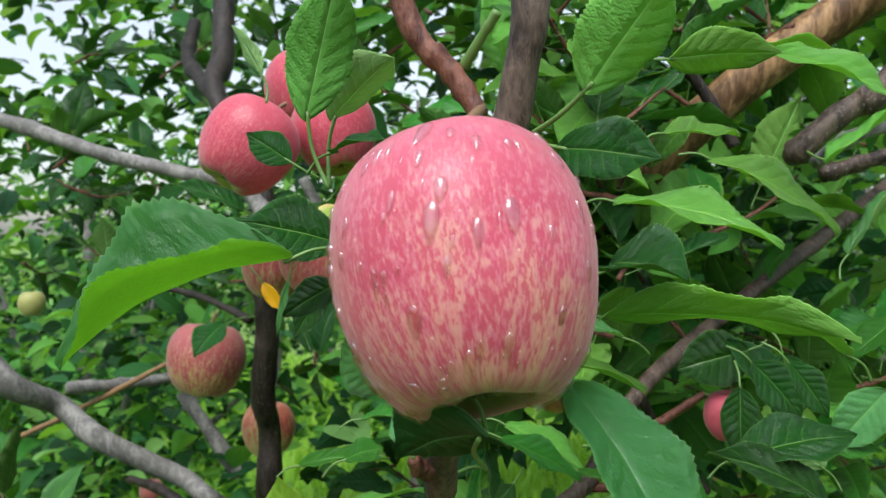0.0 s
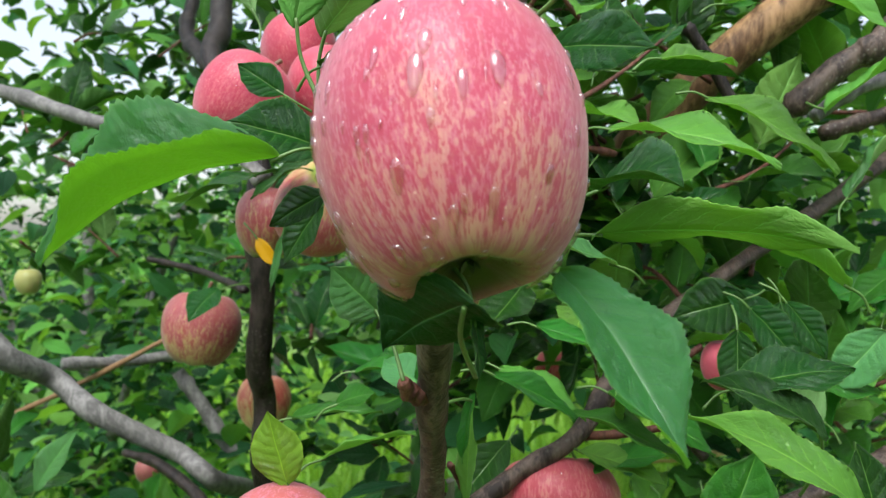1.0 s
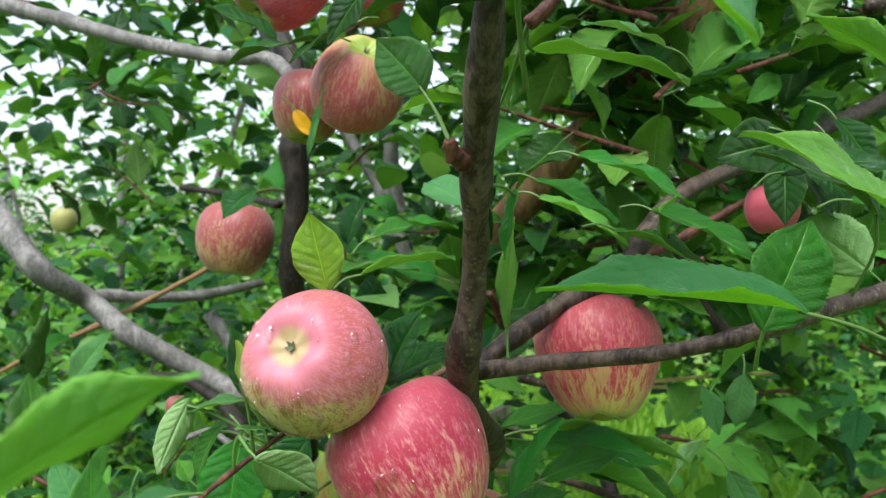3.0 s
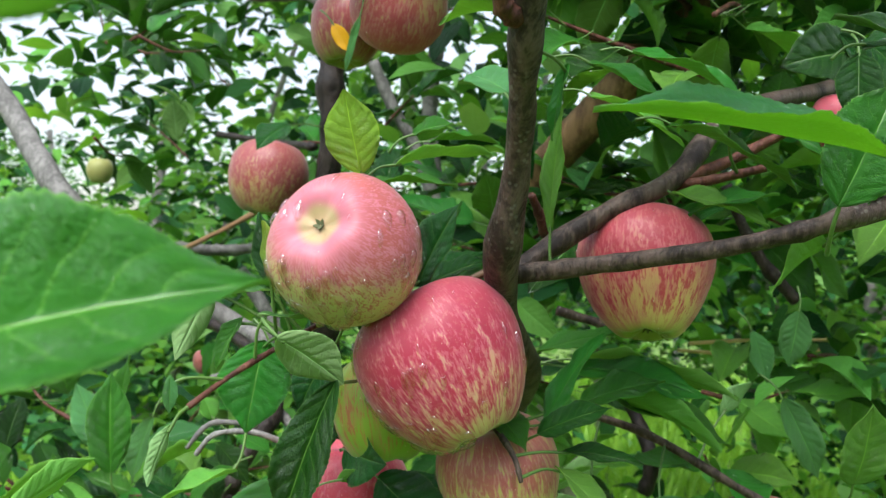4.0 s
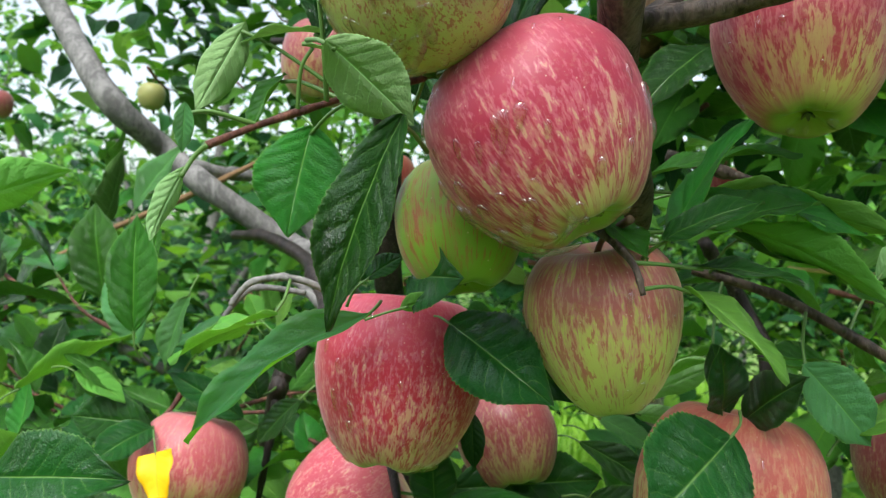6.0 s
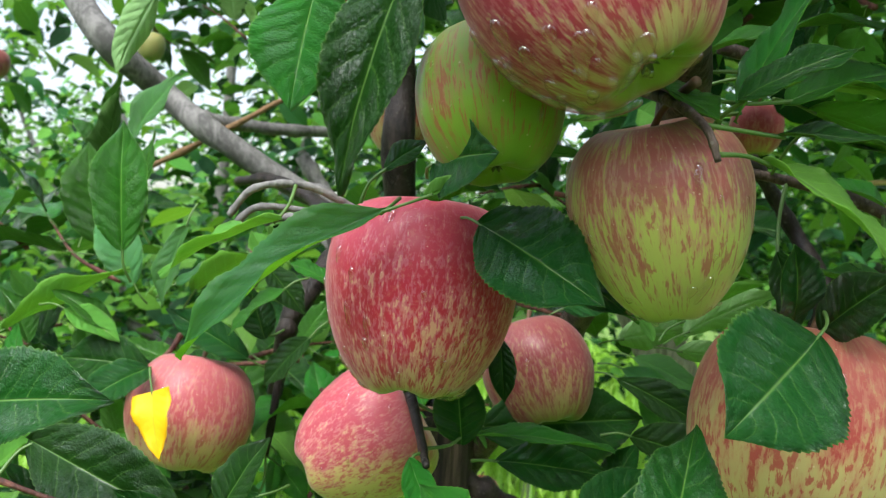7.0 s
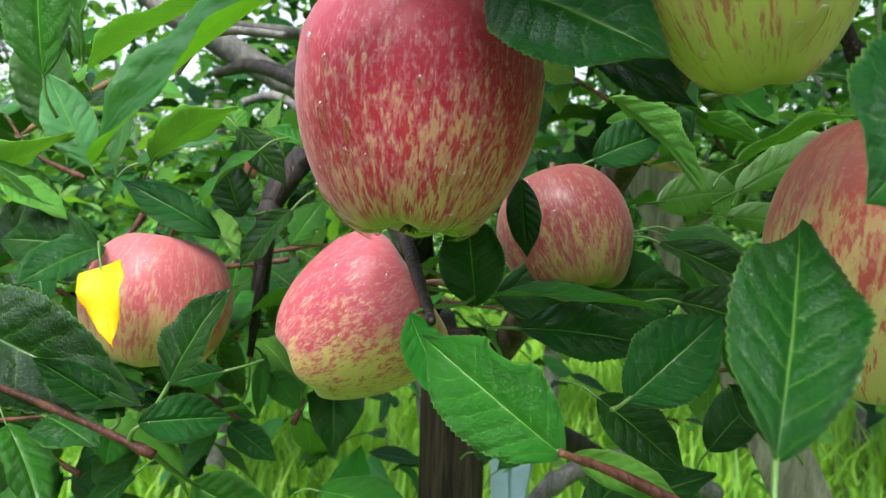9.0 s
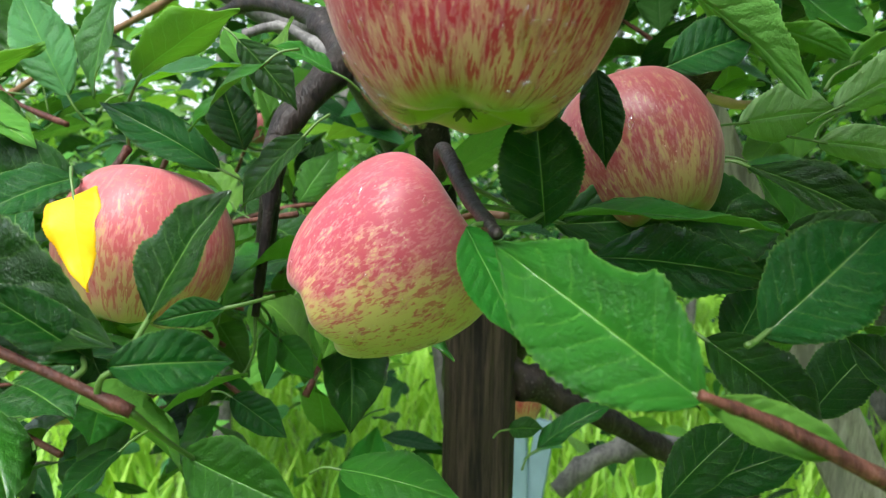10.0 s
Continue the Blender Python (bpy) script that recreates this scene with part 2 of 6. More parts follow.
    put(nt, p.inputs["Coat Roughness"], maths(nt, "SUBTRACT", 0.26, maths(nt, "MULTIPLY", bead, 0.22)))
    nt.links.new(bump(nt, bead, 0.9, 0.0028), p.inputs["Coat Normal"])
    p.inputs["Sheen Weight"].default_value = bloom * 0.9
    p.inputs["Sheen Roughness"].default_value = 0.4
    p.inputs["Sheen Tint"].default_value = (1.0, 0.85, 0.88, 1.0)
    p.inputs["Subsurface Weight"].default_value = 0.12
    p.inputs["Subsurface Radius"].default_value = (0.006, 0.002, 0.001)
    p.inputs["Subsurface Scale"].default_value = 0.5
    nt.links.new(bump(nt, maths(nt, "ADD", maths(nt, "MULTIPLY", broad, 1.0), maths(nt, "MULTIPLY", grain, 0.15)), 0.25, 0.0006), p.inputs["Normal"])
    return m


def bark_material(name, dark, light, rough=0.75, lichen=0.0, stretch=(1.0, 1.0, 0.35), size=90.0):
    m, nt, p, out = material(name)
    tc = nt.nodes.new("ShaderNodeTexCoord")
    vec = scaled(nt, tc.outputs["Object"], stretch)
    a = noise_tex(nt, vec, size, 6.0, 0.65, 0.6)
    b = noise_tex(nt, vec, size * 5, 4.0, 0.6)
    c = noise_tex(nt, tc.outputs["Object"], size * 0.22, 3.0)
    col = mix(nt, step(nt, maths(nt, "ADD", a, maths(nt, "MULTIPLY", maths(nt, "SUBTRACT", b, 0.5), 0.5)), 0.35, 0.68), dark, light)
    col = mix(nt, maths(nt, "MULTIPLY", step(nt, c, 0.45, 0.7), 0.4), col, tuple(x * 0.6 for x in light))
    v = nt.nodes.new("ShaderNodeTexVoronoi")
    nt.links.new(tc.outputs["Object"], v.inputs["Vector"])
    v.inputs["Scale"].default_value = 260.0
    if lichen:
        spots = maths(nt, "MULTIPLY", step(nt, v.outputs["Distance"], 0.30, 0.18), step(nt, c, 0.45, 0.6))
        col = mix(nt, maths(nt, "MULTIPLY", spots, lichen), col, (0.24, 0.225, 0.19))
    put(nt, p.inputs["Base Color"], col)
    put(nt, p.inputs["Roughness"], maths(nt, "ADD", maths(nt, "MULTIPLY", b, 0.3), rough - 0.2))
    nt.links.new(bump(nt, maths(nt, "ADD", a, maths(nt, "MULTIPLY", b, 0.5)), 0.9, 0.0022), p.inputs["Normal"])
    p.inputs["Specular IOR Level"].default_value = 0.22
    return m


BARK_BROWN = bark_material("young_brown_bark", (0.022, 0.015, 0.012), (0.12, 0.085, 0.066), 0.5, 0.45)
BARK_GREY = bark_material("grey_bark", (0.095, 0.091, 0.085), (0.235, 0.226, 0.212), 0.7, 0.15, (1.0, 1.0, 0.6), 60.0)
BARK_RED = bark_material("red_twig_bark", (0.05, 0.018, 0.013), (0.17, 0.068, 0.045), 0.5, 0.08)
BARK_DARK = bark_material("dark_bark", (0.008, 0.006, 0.005), (0.036, 0.027, 0.022), 0.5, 0.2)
BARK_POLE = bark_material("brown_pole_wood", (0.07, 0.035, 0.015), (0.34, 0.20, 0.095), 0.6, 0.0, (1.0, 1.0, 0.2), 40.0)
WOOD_POST = bark_material("weathered_post_wood", (0.008, 0.006, 0.005), (0.062, 0.044, 0.030), 0.8, 0.0, (1.0, 1.0, 0.05), 150.0)
WOOD_GREY = bark_material("bleached_grey_wood", (0.16, 0.145, 0.12), (0.38, 0.35, 0.29), 0.8, 0.0, (1.0, 1.0, 0.1), 60.0)


def plain(name, colour, rough=0.5, vary=0.15, size=60.0, metal=0.0):
    m, nt, p, out = material(name)
    tc = nt.nodes.new("ShaderNodeTexCoord")
    n = noise_tex(nt, tc.outputs["Object"], size, 4.0)
    put(nt, p.inputs["Base Color"], mix(nt, n, tuple(c * (1 - vary * 2) for c in colour), tuple(min(1, c * (1 + vary * 2)) for c in colour)))
    p.inputs["Roughness"].default_value, p.inputs["Metallic"].default_value = rough, metal
    nt.links.new(bump(nt, n, 0.3, 0.0008), p.inputs["Normal"])
    return m


STRAW = plain("dry_straw", (0.50, 0.36, 0.14), 0.7)
STALK_GREEN = plain("green_petiole", (0.085, 0.17, 0.035), 0.45)
STALK_BROWN = plain("brown_fruit_stalk", (0.13, 0.075, 0.035), 0.6)
ROPE = plain("rope_fibre", (0.20, 0.115, 0.05), 0.8, 0.3, 220.0)
SEPAL = plain("dry_sepals", (0.10, 0.11, 0.05), 0.8, 0.3, 300.0)
BLUE_PAINT = plain("faded_blue_paint", (0.22, 0.34, 0.40), 0.5, 0.12, 30.0)

# clear drops: the wet skin shows through, the surface mirrors the sky more towards its rim
WATER, wnt, wp, wout = material("water")
wclear, wgloss, wrim, wmix, wbend, wbody = (wnt.nodes.new("ShaderNode" + k) for k in ("BsdfTransparent", "BsdfGlossy", "LayerWeight", "MixShader", "BsdfRefraction", "MixShader"))
wbend.inputs["IOR"].default_value, wbend.inputs["Roughness"].default_value = 1.33, 0.0
wbody.inputs[0].default_value = 0.22
wclear.inputs["Color"].default_value = (0.98, 0.90, 0.90, 1)
wgloss.inputs["Roughness"].default_value = 0.02
wrim.inputs["Blend"].default_value = 0.5
put(wnt, wmix.inputs[0], maths(wnt, "ADD", maths(wnt, "MULTIPLY", maths(wnt, "POWER", wrim.outputs["Facing"], 2.5), 0.40), 0.11))
wnt.links.new(wclear.outputs[0], wbody.inputs[1])
wnt.links.new(wbend.outputs[0], wbody.inputs[2])
wnt.links.new(wbody.outputs[0], wmix.inputs[1])
wnt.links.new(wgloss.outputs[0], wmix.inputs[2])
wnt.links.new(wmix.outputs[0], wout.inputs["Surface"])


# ---- builders ----
def mesh_from(name, verts, faces, mats, uvs=None, face_mats=None, smooth=True):
    me = bpy.data.meshes.new(name)
    me.from_pydata([tuple(v) for v in verts], [], faces)
    for m in mats:
        me.materials.append(m)
    if face_mats is not None:
        me.polygons.foreach_set("material_index", face_mats)
    if smooth:
        me.polygons.foreach_set("use_smooth", [True] * len(me.polygons))
    if uvs is not None:
        layer = me.uv_layers.new(name="uv")
        loops = np.zeros(len(me.loops), dtype=np.int32)
        me.loops.foreach_get("vertex_index", loops)
        layer.data.foreach_set("uv", np.asarray(uvs, dtype=np.float32)[loops].ravel())
    me.update()
    return me


def empty_thing(name, place, label, category, group="", kind=""):
    ob = new(name)
    ob.location = place
    ob.empty_display_size = 0.05
    return tagged(ob, label, category, group, kind)


def part(name, me, parent, m=None, label=""):
    """Links a mesh as a part; m is its pose in the world, or in its parent where that has a turn of its own."""
    ob = new(name, me)
    ob.parent = parent
    ob.matrix_basis = (Matrix.Translation(-parent.location) if parent.parent is None and parent.type == "EMPTY" else Matrix()) @ (m or Matrix())
    if label:
        ob["label"] = label
    return ob


def spline(points, per=6):
    """A smooth line through points of any number of values."""
    p = [np.array(q, float) for q in points]
    if len(p) == 2:
        return [p[0] + (p[1] - p[0]) * i / per for i in range(per + 1)]
    out = []
    for i in range(len(p) - 1):
        a, b, c, d = p[max(i - 1, 0)], p[i], p[i + 1], p[min(i + 2, len(p) - 1)]
        for k in range(per):
            t = k / per
            out.append(0.5 * (2 * b + (c - a) * t + (2 * a - 5 * b + 4 * c - d) * t * t + (3 * b - a - 3 * c + d) * t ** 3))
    return out + [p[-1]]


def tube_data(points, sides=10, per=6, rough=0.08, knots=0.0, seed=1):
    """Vertices and faces of a round limb through points (x, y, z, radius), with uneven girth and swollen nodes."""
    rng = random.Random(seed)
    line = spline(points, per)
    verts, faces = [], []
    side = None
    nodes = [rng.random() for _ in range(4)]
    for i, q in enumerate(line):
        d = line[min(i + 1, len(line) - 1)][:3] - line[max(i - 1, 0)][:3]
        d /= np.linalg.norm(d) + 1e-9
        if side is None:
            side = np.cross(d, (0.3, 0.9, 0.2))
        side = side - d * (side @ d)
        side /= np.linalg.norm(side)
        up = np.cross(d, side)
        f = i / (len(line) - 1)
        swell = 1 + knots * sum(math.exp(-((f - n) / 0.025) ** 2) for n in nodes)
        for k in range(sides):
            a = 2 * math.pi * k / sides
            p0 = q[:3] + (side * math.cos(a) + up * math.sin(a)) * q[3]
            r = q[3] * swell * (1 + rough * 2 * noise.noise(Vector(p0 * 55 + seed)) + rough * noise.noise(Vector(p0 * 160)))
            verts.append(q[:3] + (side * math.cos(a) + up * math.sin(a)) * r)
    for i in range(len(line) - 1):
        for k in range(sides):
            a, b = i * sides + k, i * sides + (k + 1) % sides
            faces.append((a, b, b + sides, a + sides))
    faces.append(tuple(range(sides))[::-1])
    n = len(verts)
    faces.append(tuple(range(n - sides, n)))
    return verts, faces


def limb(name, points, mat, parent, label="", sides=12, per=8, rough=0.09, knots=0.25, seed=1):
    WOOD.extend(tuple(q[:3]) for q in spline(points, 12))
    v, f = tube_data(points, sides, per, rough, knots, seed)
    return part(name, mesh_from(name, v, f, [mat]), parent, None, label)


def blade_width(v):
    """Half-width of an apple leaf along its length, 1 at the widest, with a drawn-out tip."""
    w = 0.82 * math.sin(math.pi * min(1.0, max(0.0, v)) ** 0.88) ** 0.78
    return w * (1 - 0.45 * max(0.0, (v - 0.74) / 0.26) ** 1.2)


def blade(length, width, bend, fold, seed, rows=56, cols=4, teeth=True, wave=0.02, twist=0.0, bite=0.0, curl=0.0, sweep=0.0, cut=0.0):
    """A leaf blade in its own frame: y runs from base to tip, z is the upper side. Two skins and a rim, toothed at the edge."""
    rng = random.Random(seed)
    ph = rng.random() * 6
    verts, uvs = [], []
    nc = 2 * cols + 1
    for layer in (0, 1):
        for i in range(rows + 1):
            v = i / rows
            hw = width / 2 * blade_width(cut + (1 - cut) * v)
            tw = math.radians(twist) * (v - 0.3)
            for j in range(nc):
                u = (j - cols) / cols
                tooth = 1.0
                if teeth and abs(u) == 1:
                    tooth = 1.0 + (0.022 if i % 2 else -0.022) * (0.7 + rng.random() * 0.6) + 0.08 * noise.noise(Vector((v * 7, u * 3, seed)))
                if bite and u > 0.3 and abs(v - 0.55) < 0.13:
                    tooth = min(tooth, 1 - bite * math.sqrt(1 - ((v - 0.55) / 0.13) ** 2))
                uu = u * tooth
                x = uu * hw
                z = abs(uu) ** 1.25 * hw * math.tan(math.radians(fold))
                z += wave * length * math.sin(v * 11 + ph + (2.1 if u > 0 else 0)) * abs(u) ** 2
                z += -curl * hw * abs(u) ** 3
                z += length * (0.012 * noise.noise(Vector((v * 4 + seed, u * 1.6, 0))) + 0.020 * noise.noise(Vector((v * 9 + seed, u * 4, 0))) * abs(u) ** 1.5)
                z += 0.0032 * length * (0.5 - abs(((v - 0.17 * abs(u) ** 1.3) * 9) % 1 - 0.5)) * -2 * (1 if abs(u) > 0.1 else 0)
                x, z = x * math.cos(tw) - z * math.sin(tw), x * math.sin(tw) + z * math.cos(tw)
                z += bend * length * 4 * v * (1 - v)
                z -= layer * 0.00045 * (1 if abs(u) < 1 else 0.4)
                verts.append((x + sweep * length * 4 * v * (1 - v), v * length, z))
                uvs.append((u / 2 + 0.5, v))
    faces, fm = [], []
    n = (rows + 1) * nc
    for i in range(rows):
        for j in range(nc - 1):
            a = i * nc + j
            faces.append((a, a + 1, a + nc + 1, a + nc))
            fm.append(0)
            faces.append((n + a, n + a + nc, n + a + nc + 1, n + a + 1))
            fm.append(1)
        for j in (0, nc - 1):
            a = i * nc + j
            faces.append((a, a + nc, n + a + nc, n + a) if j == 0 else (a, n + a, n + a + nc, a + nc))
            fm.append(0)
    return verts, faces, uvs, fm


def leaf_pose(base, tip, face):
    """Frame of a leaf from base to tip. face: 0 shows its upper side to the south, 90 to the sky, 180 its underside to the south."""
    b, t = Vector(base), Vector(tip)
    y = (t - b).normalized()
    n0 = Vector((0, -1, 0)) - y * y.dot(Vector((0, -1, 0)))
    n0 = n0.normalized() if n0.length > 0.05 else Vector((0, 0, 1))
    s = y.cross(n0)
    if s.z < -0.02 or (abs(s.z) <= 0.02 and s.x < 0):
        s = -s
    z = n0 * math.cos(radians(face)) + s * math.sin(radians(face))
    x = y.cross(z)
    return Matrix((x, y, z)).transposed().to_4x4(), (t - b).length


COUNT = [0]
WOOD = []


def nearest_wood(base, way):
    """The place on a limb or twig, at most 5 cm off and behind a leaf's base, where its petiole may spring from."""
    b, w = np.array(base), np.array(way)
    gap = np.array(WOOD) - b
    far = np.linalg.norm(gap, axis=1)
    ok = (far < 0.05) & (far > 0.004) & (gap @ w < 0.2 * far)
    return tuple(np.array(WOOD)[np.argmin(np.where(ok, far, 9.0))]) if ok.any() else None


def leaf(base, tip, wide=0.45, face=45, bend=0.05, fold=18, tone="mid", stalk=None, twist=0, bite=0.0, curl=0.0, wave=0.03, sweep=0.0, cut=0.0, label=""):
    """One large leaf of the near tree with its petiole. wide: its breadth as a share of its length."""
    COUNT[0] += 1
    m, length = leaf_pose(base, tip, face)
    v, f, uv, fm = blade(length, wide * 1.18 * length, bend, fold, COUNT[0], twist=twist, bite=bite, curl=curl, wave=wave, sweep=sweep, cut=cut)
    me = mesh_from("leaf", v, f, TONES[tone], uv, fm)
    ob = part("leaf", me, tree, Matrix.Translation(base) @ m, label)
    inv = (Matrix.Translation(base) @ m).inverted()
    if stalk is None:
        stalk = nearest_wood(base, (Vector(tip) - Vector(base)).normalized())
    if stalk is None:
        pts = [(0, 0.004, -0.0004, 0.0008), (0.0006, -0.007, -0.0010, 0.0006), (0.003, -0.015, -0.006, 0.0008)]
    else:
        e = inv @ Vector(stalk)
        pts = [(0, 0.004, -0.0004, 0.0008), (e.x * 0.35, e.y * 0.45, e.z * 0.35, 0.0008), (e.x, e.y, e.z, 0.001)]
    tv, tf = tube_data(pts, 6, 5, 0.02, 0, COUNT[0])
    part("petiole", mesh_from("petiole", tv, tf, [STALK_GREEN]), ob)
    return ob


def apple_mesh(name, r, mat, tall=0.95, taper=0.10, seed=1, dip=0.24, lobes=0.035, hollow=0.26, boxy=0.82, flat=0.0, basin_angle=0.33):
    rng = random.Random(seed)
    ph = rng.random() * 6
    rows, cols = 40, 48
    verts, faces = [(0, 0, 0)], []

    def skin(th, phi):
        x = math.sin(th) ** boxy
        z = math.cos(th) * tall
        x *= 1 + taper * math.cos(th) - 0.05 * taper
        z -= dip * math.exp(-(th / 0.30) ** 2) + flat * math.exp(-(th / 0.75) ** 2)
        z += hollow * math.exp(-((math.pi - th) / basin_angle) ** 2)
        low = max(0.0, -math.cos(th)) ** 2
        x *= 1 + lobes * low * math.cos(5 * phi + ph) + 0.018 * math.cos(2 * phi + ph * 1.7) + 0.012 * math.cos(3 * phi - ph)
        z += low * lobes * 0.9 * math.cos(5 * phi + ph) * min(1.0, x * 2)
        d = Vector((x * math.cos(phi), x * math.sin(phi), z))
        d *= 1 + 0.022 * noise.noise(d * 1.6 + Vector((seed * 3.1, 0, 0)))
        return d * r

    verts = [skin(0.0, 0)]
    for i in range(1, rows):
        for k in range(cols):
            verts.append(skin(math.pi * i / rows, 2 * math.pi * k / cols))
    verts.append(skin(math.pi, 0))
    for k in range(cols):
        faces.append((0, 1 + k, 1 + (k + 1) % cols))
        n = 1 + (rows - 2) * cols
        faces.append((n + (k + 1) % cols, n + k, len(verts) - 1))
    for i in range(rows - 2):
        for k in range(cols):
            a, b = 1 + i * cols + k, 1 + i * cols + (k + 1) % cols
            faces.append((a, a + cols, b + cols, b))
    return mesh_from(name, verts, faces, [mat]), skin


def drop_mesh():
    """A water drop that clings to a skin and sags: its foot lies in z = 0, down is -y."""
    verts, faces = [], []
    rows, cols = 7, 14
    for i in range(rows + 1):
        a = math.pi / 2 * i / rows
        for k in range(cols):
            b = 2 * math.pi * k / cols
            sag = 1 + 0.55 * max(0, math.sin(b)) * math.cos(a)
            x = math.cos(a) * math.cos(b) * (1 - 0.2 * max(0, math.sin(b)))
            y = math.cos(a) * math.sin(b) * sag
            verts.append((x, y - 0.18 * math.sin(a), 0.55 * math.sin(a) - 0.06))
    for i in range(rows):
        for k in range(cols):
            a, b = i * cols + k, i * cols + (k + 1) % cols
            faces.append((a, b, b + cols, a + cols))
    return mesh_from("water_drop", verts, faces, [WATER])


DROP = drop_mesh()


def apple(place, diameter, mat, axis=(0, 0, 1), tall=1.06, taper=0.10, seed=1, label="", drops=0, stalk=None, turn=0.0, dip=0.24, lobes=0.035, look_from=(0, -1, -0.15), drop_size=0.0016, sepals=True, hang=0, boxy=0.82, hollow=0.26, flat=0.0, basin_angle=0.33):
    """An apple that hangs by its stalk. axis points from calyx to stalk; stalk: where the stalk meets its spur."""
    thing = new("apple")
    tagged(thing, label, "apple", "apples on the trees")
    q = Vector((0, 0, 1)).rotation_difference(Vector(axis).normalized())
    m = Matrix.Translation(place) @ q.to_matrix().to_4x4() @ pose(0, 0, 0, 0, 0, turn)
    thing.matrix_basis = m
    thing.empty_display_size = 0.03
    r = diameter / 2
    me, skin = apple_mesh("skin", r, mat, tall, taper, seed, dip, lobes, hollow, boxy, flat, basin_angle)
    ob = new("skin", me)
    ob.parent = thing
    top = skin(0.0, 0)
    end = m.inverted() @ Vector(stalk) if stalk else Vector((r * 0.12, 0, r * 1.25))
    pts = [(0, 0, top.z - r * 0.03, r * 0.045), (end.x * 0.3, end.y * 0.3, top.z + (end.z - top.z) * 0.5, r * 0.036), (end.x, end.y, end.z, r * 0.055)]
    tv, tf = tube_data(pts, 8, 5, 0.05, 0, seed)
    st = new("stalk", mesh_from("stalk", tv, tf, [STALK_BROWN]))
    st.parent = thing
    st["label"] = "thin brown fruit stalk"
    if sepals:
        low = skin(math.pi, 0)
        verts, faces = [], []
        for k in range(5):
            a = 2 * math.pi * k / 5
            c, s = math.cos(a), math.sin(a)
            n = len(verts)
            for rr, zz, w in ((0.012, 0.0, 0.030), (0.048, -0.025, 0.028), (0.075, -0.055, 0.010)):
                for sg in (-1, 1):
                    verts.append((r * (rr * c - sg * w * s), r * (rr * s + sg * w * c), low.z + r * zz))
                    verts.append((r * (rr * c - sg * w * s * 0.8), r * (rr * s + sg * w * c * 0.8), low.z + r * (zz - 0.015)))
            for i in (0, 4):
                faces += [(n + i, n + i + 2, n + i + 6, n + i + 4), (n + i + 1, n + i + 5, n + i + 7, n + i + 3), (n + i, n + i + 4, n + i + 5, n + i + 1), (n + i + 2, n + i + 3, n + i + 7, n + i + 6)]
        cx = new("calyx", mesh_from("calyx", verts, faces, [SEPAL], smooth=False))
        cx.parent = thing
        cx["label"] = "dried brown calyx"
    rng = random.Random(seed * 7 + 1)
    inv = m.to_3x3().inverted()
    gaze, down = (inv @ Vector(look_from)).normalized(), inv @ Vector((0, 0, -1))
    made, tries = 0, 0
    while made < drops and tries < 4000:
        tries += 1
        th, phi = math.acos(rng.uniform(-0.97, 0.75)), rng.uniform(0, 2 * math.pi)
        p0 = skin(th, phi)
        nrm = (skin(th + 0.02, phi) - skin(th - 0.02, phi)).cross(skin(th, phi + 0.02) - skin(th, phi - 0.02)).normalized()
        if nrm.dot(p0) < 0:
            nrm = -nrm
        low = nrm.dot(down)
        if nrm.dot(gaze) < -0.05 or rng.random() > 0.35 + 0.65 * max(0, low + 0.3):
            continue
        y = down - nrm * nrm.dot(down)
        if y.length < 0.05:
            continue
        y = y.normalized()
        size = drop_size * rng.choice((0.25, 0.35, 0.5, 0.65, 0.8, 1.0)) * (1 + 0.35 * max(0, low))
        dm = Matrix((y.cross(nrm), y, nrm)).transposed().to_4x4()
        d = new("water_drop", DROP)
        d.parent = thing
        d.matrix_basis = Matrix.Translation(p0) @ dm @ Matrix.Diagonal((size * rng.uniform(0.7, 1.0), size * rng.uniform(0.9, 2.1), size * 1.15, 1))
        made += 1
    made = tries = 0
    while made < hang and tries < 3000:
        tries += 1
        th, phi = math.acos(rng.uniform(-1, 1)), rng.uniform(0, 2 * math.pi)
        p0 = skin(th, phi)
        nrm = p0.normalized()
        if nrm.dot(down) < 0.72 or nrm.dot(gaze) < 0.0:
            continue
        z = (down + nrm * 0.35).normalized()
        x = z.orthogonal().normalized()
        size = drop_size * rng.uniform(0.6, 1.0)
        d = new("water_drop", DROP)
        d.parent = thing
        d.matrix_basis = Matrix.Translation(p0 - z * size * 0.2) @ Matrix((x, z.cross(x), z)).transposed().to_4x4() @ Matrix.Diagonal((size * 0.9, size * 0.75, size * 2.0, 1))
        made += 1
    return thing


def leaf_template(rows, fold, bend, wide):
    """A light leaf for the further foliage: y runs from base to tip, one unit long."""
    verts, uvs, faces = [], [], []
    for i in range(rows + 1):
        v = i / rows
        hw = wide / 2 * (blade_width(v) if 0 < i < rows else 0.02)
        for u in (-1, 0, 1):
            verts.append((u * hw, v, abs(u) * hw * math.tan(radians(fold)) + bend * 4 * v * (1 - v) - 0.12 * v * v))
            uvs.append((u / 2 + 0.5, v))
    for i in range(rows):
        for j in (0, 1):
            a = i * 3 + j
            faces.append((a, a + 1, a + 4, a + 3))
    return np.array(verts), np.array(uvs), np.array(faces)


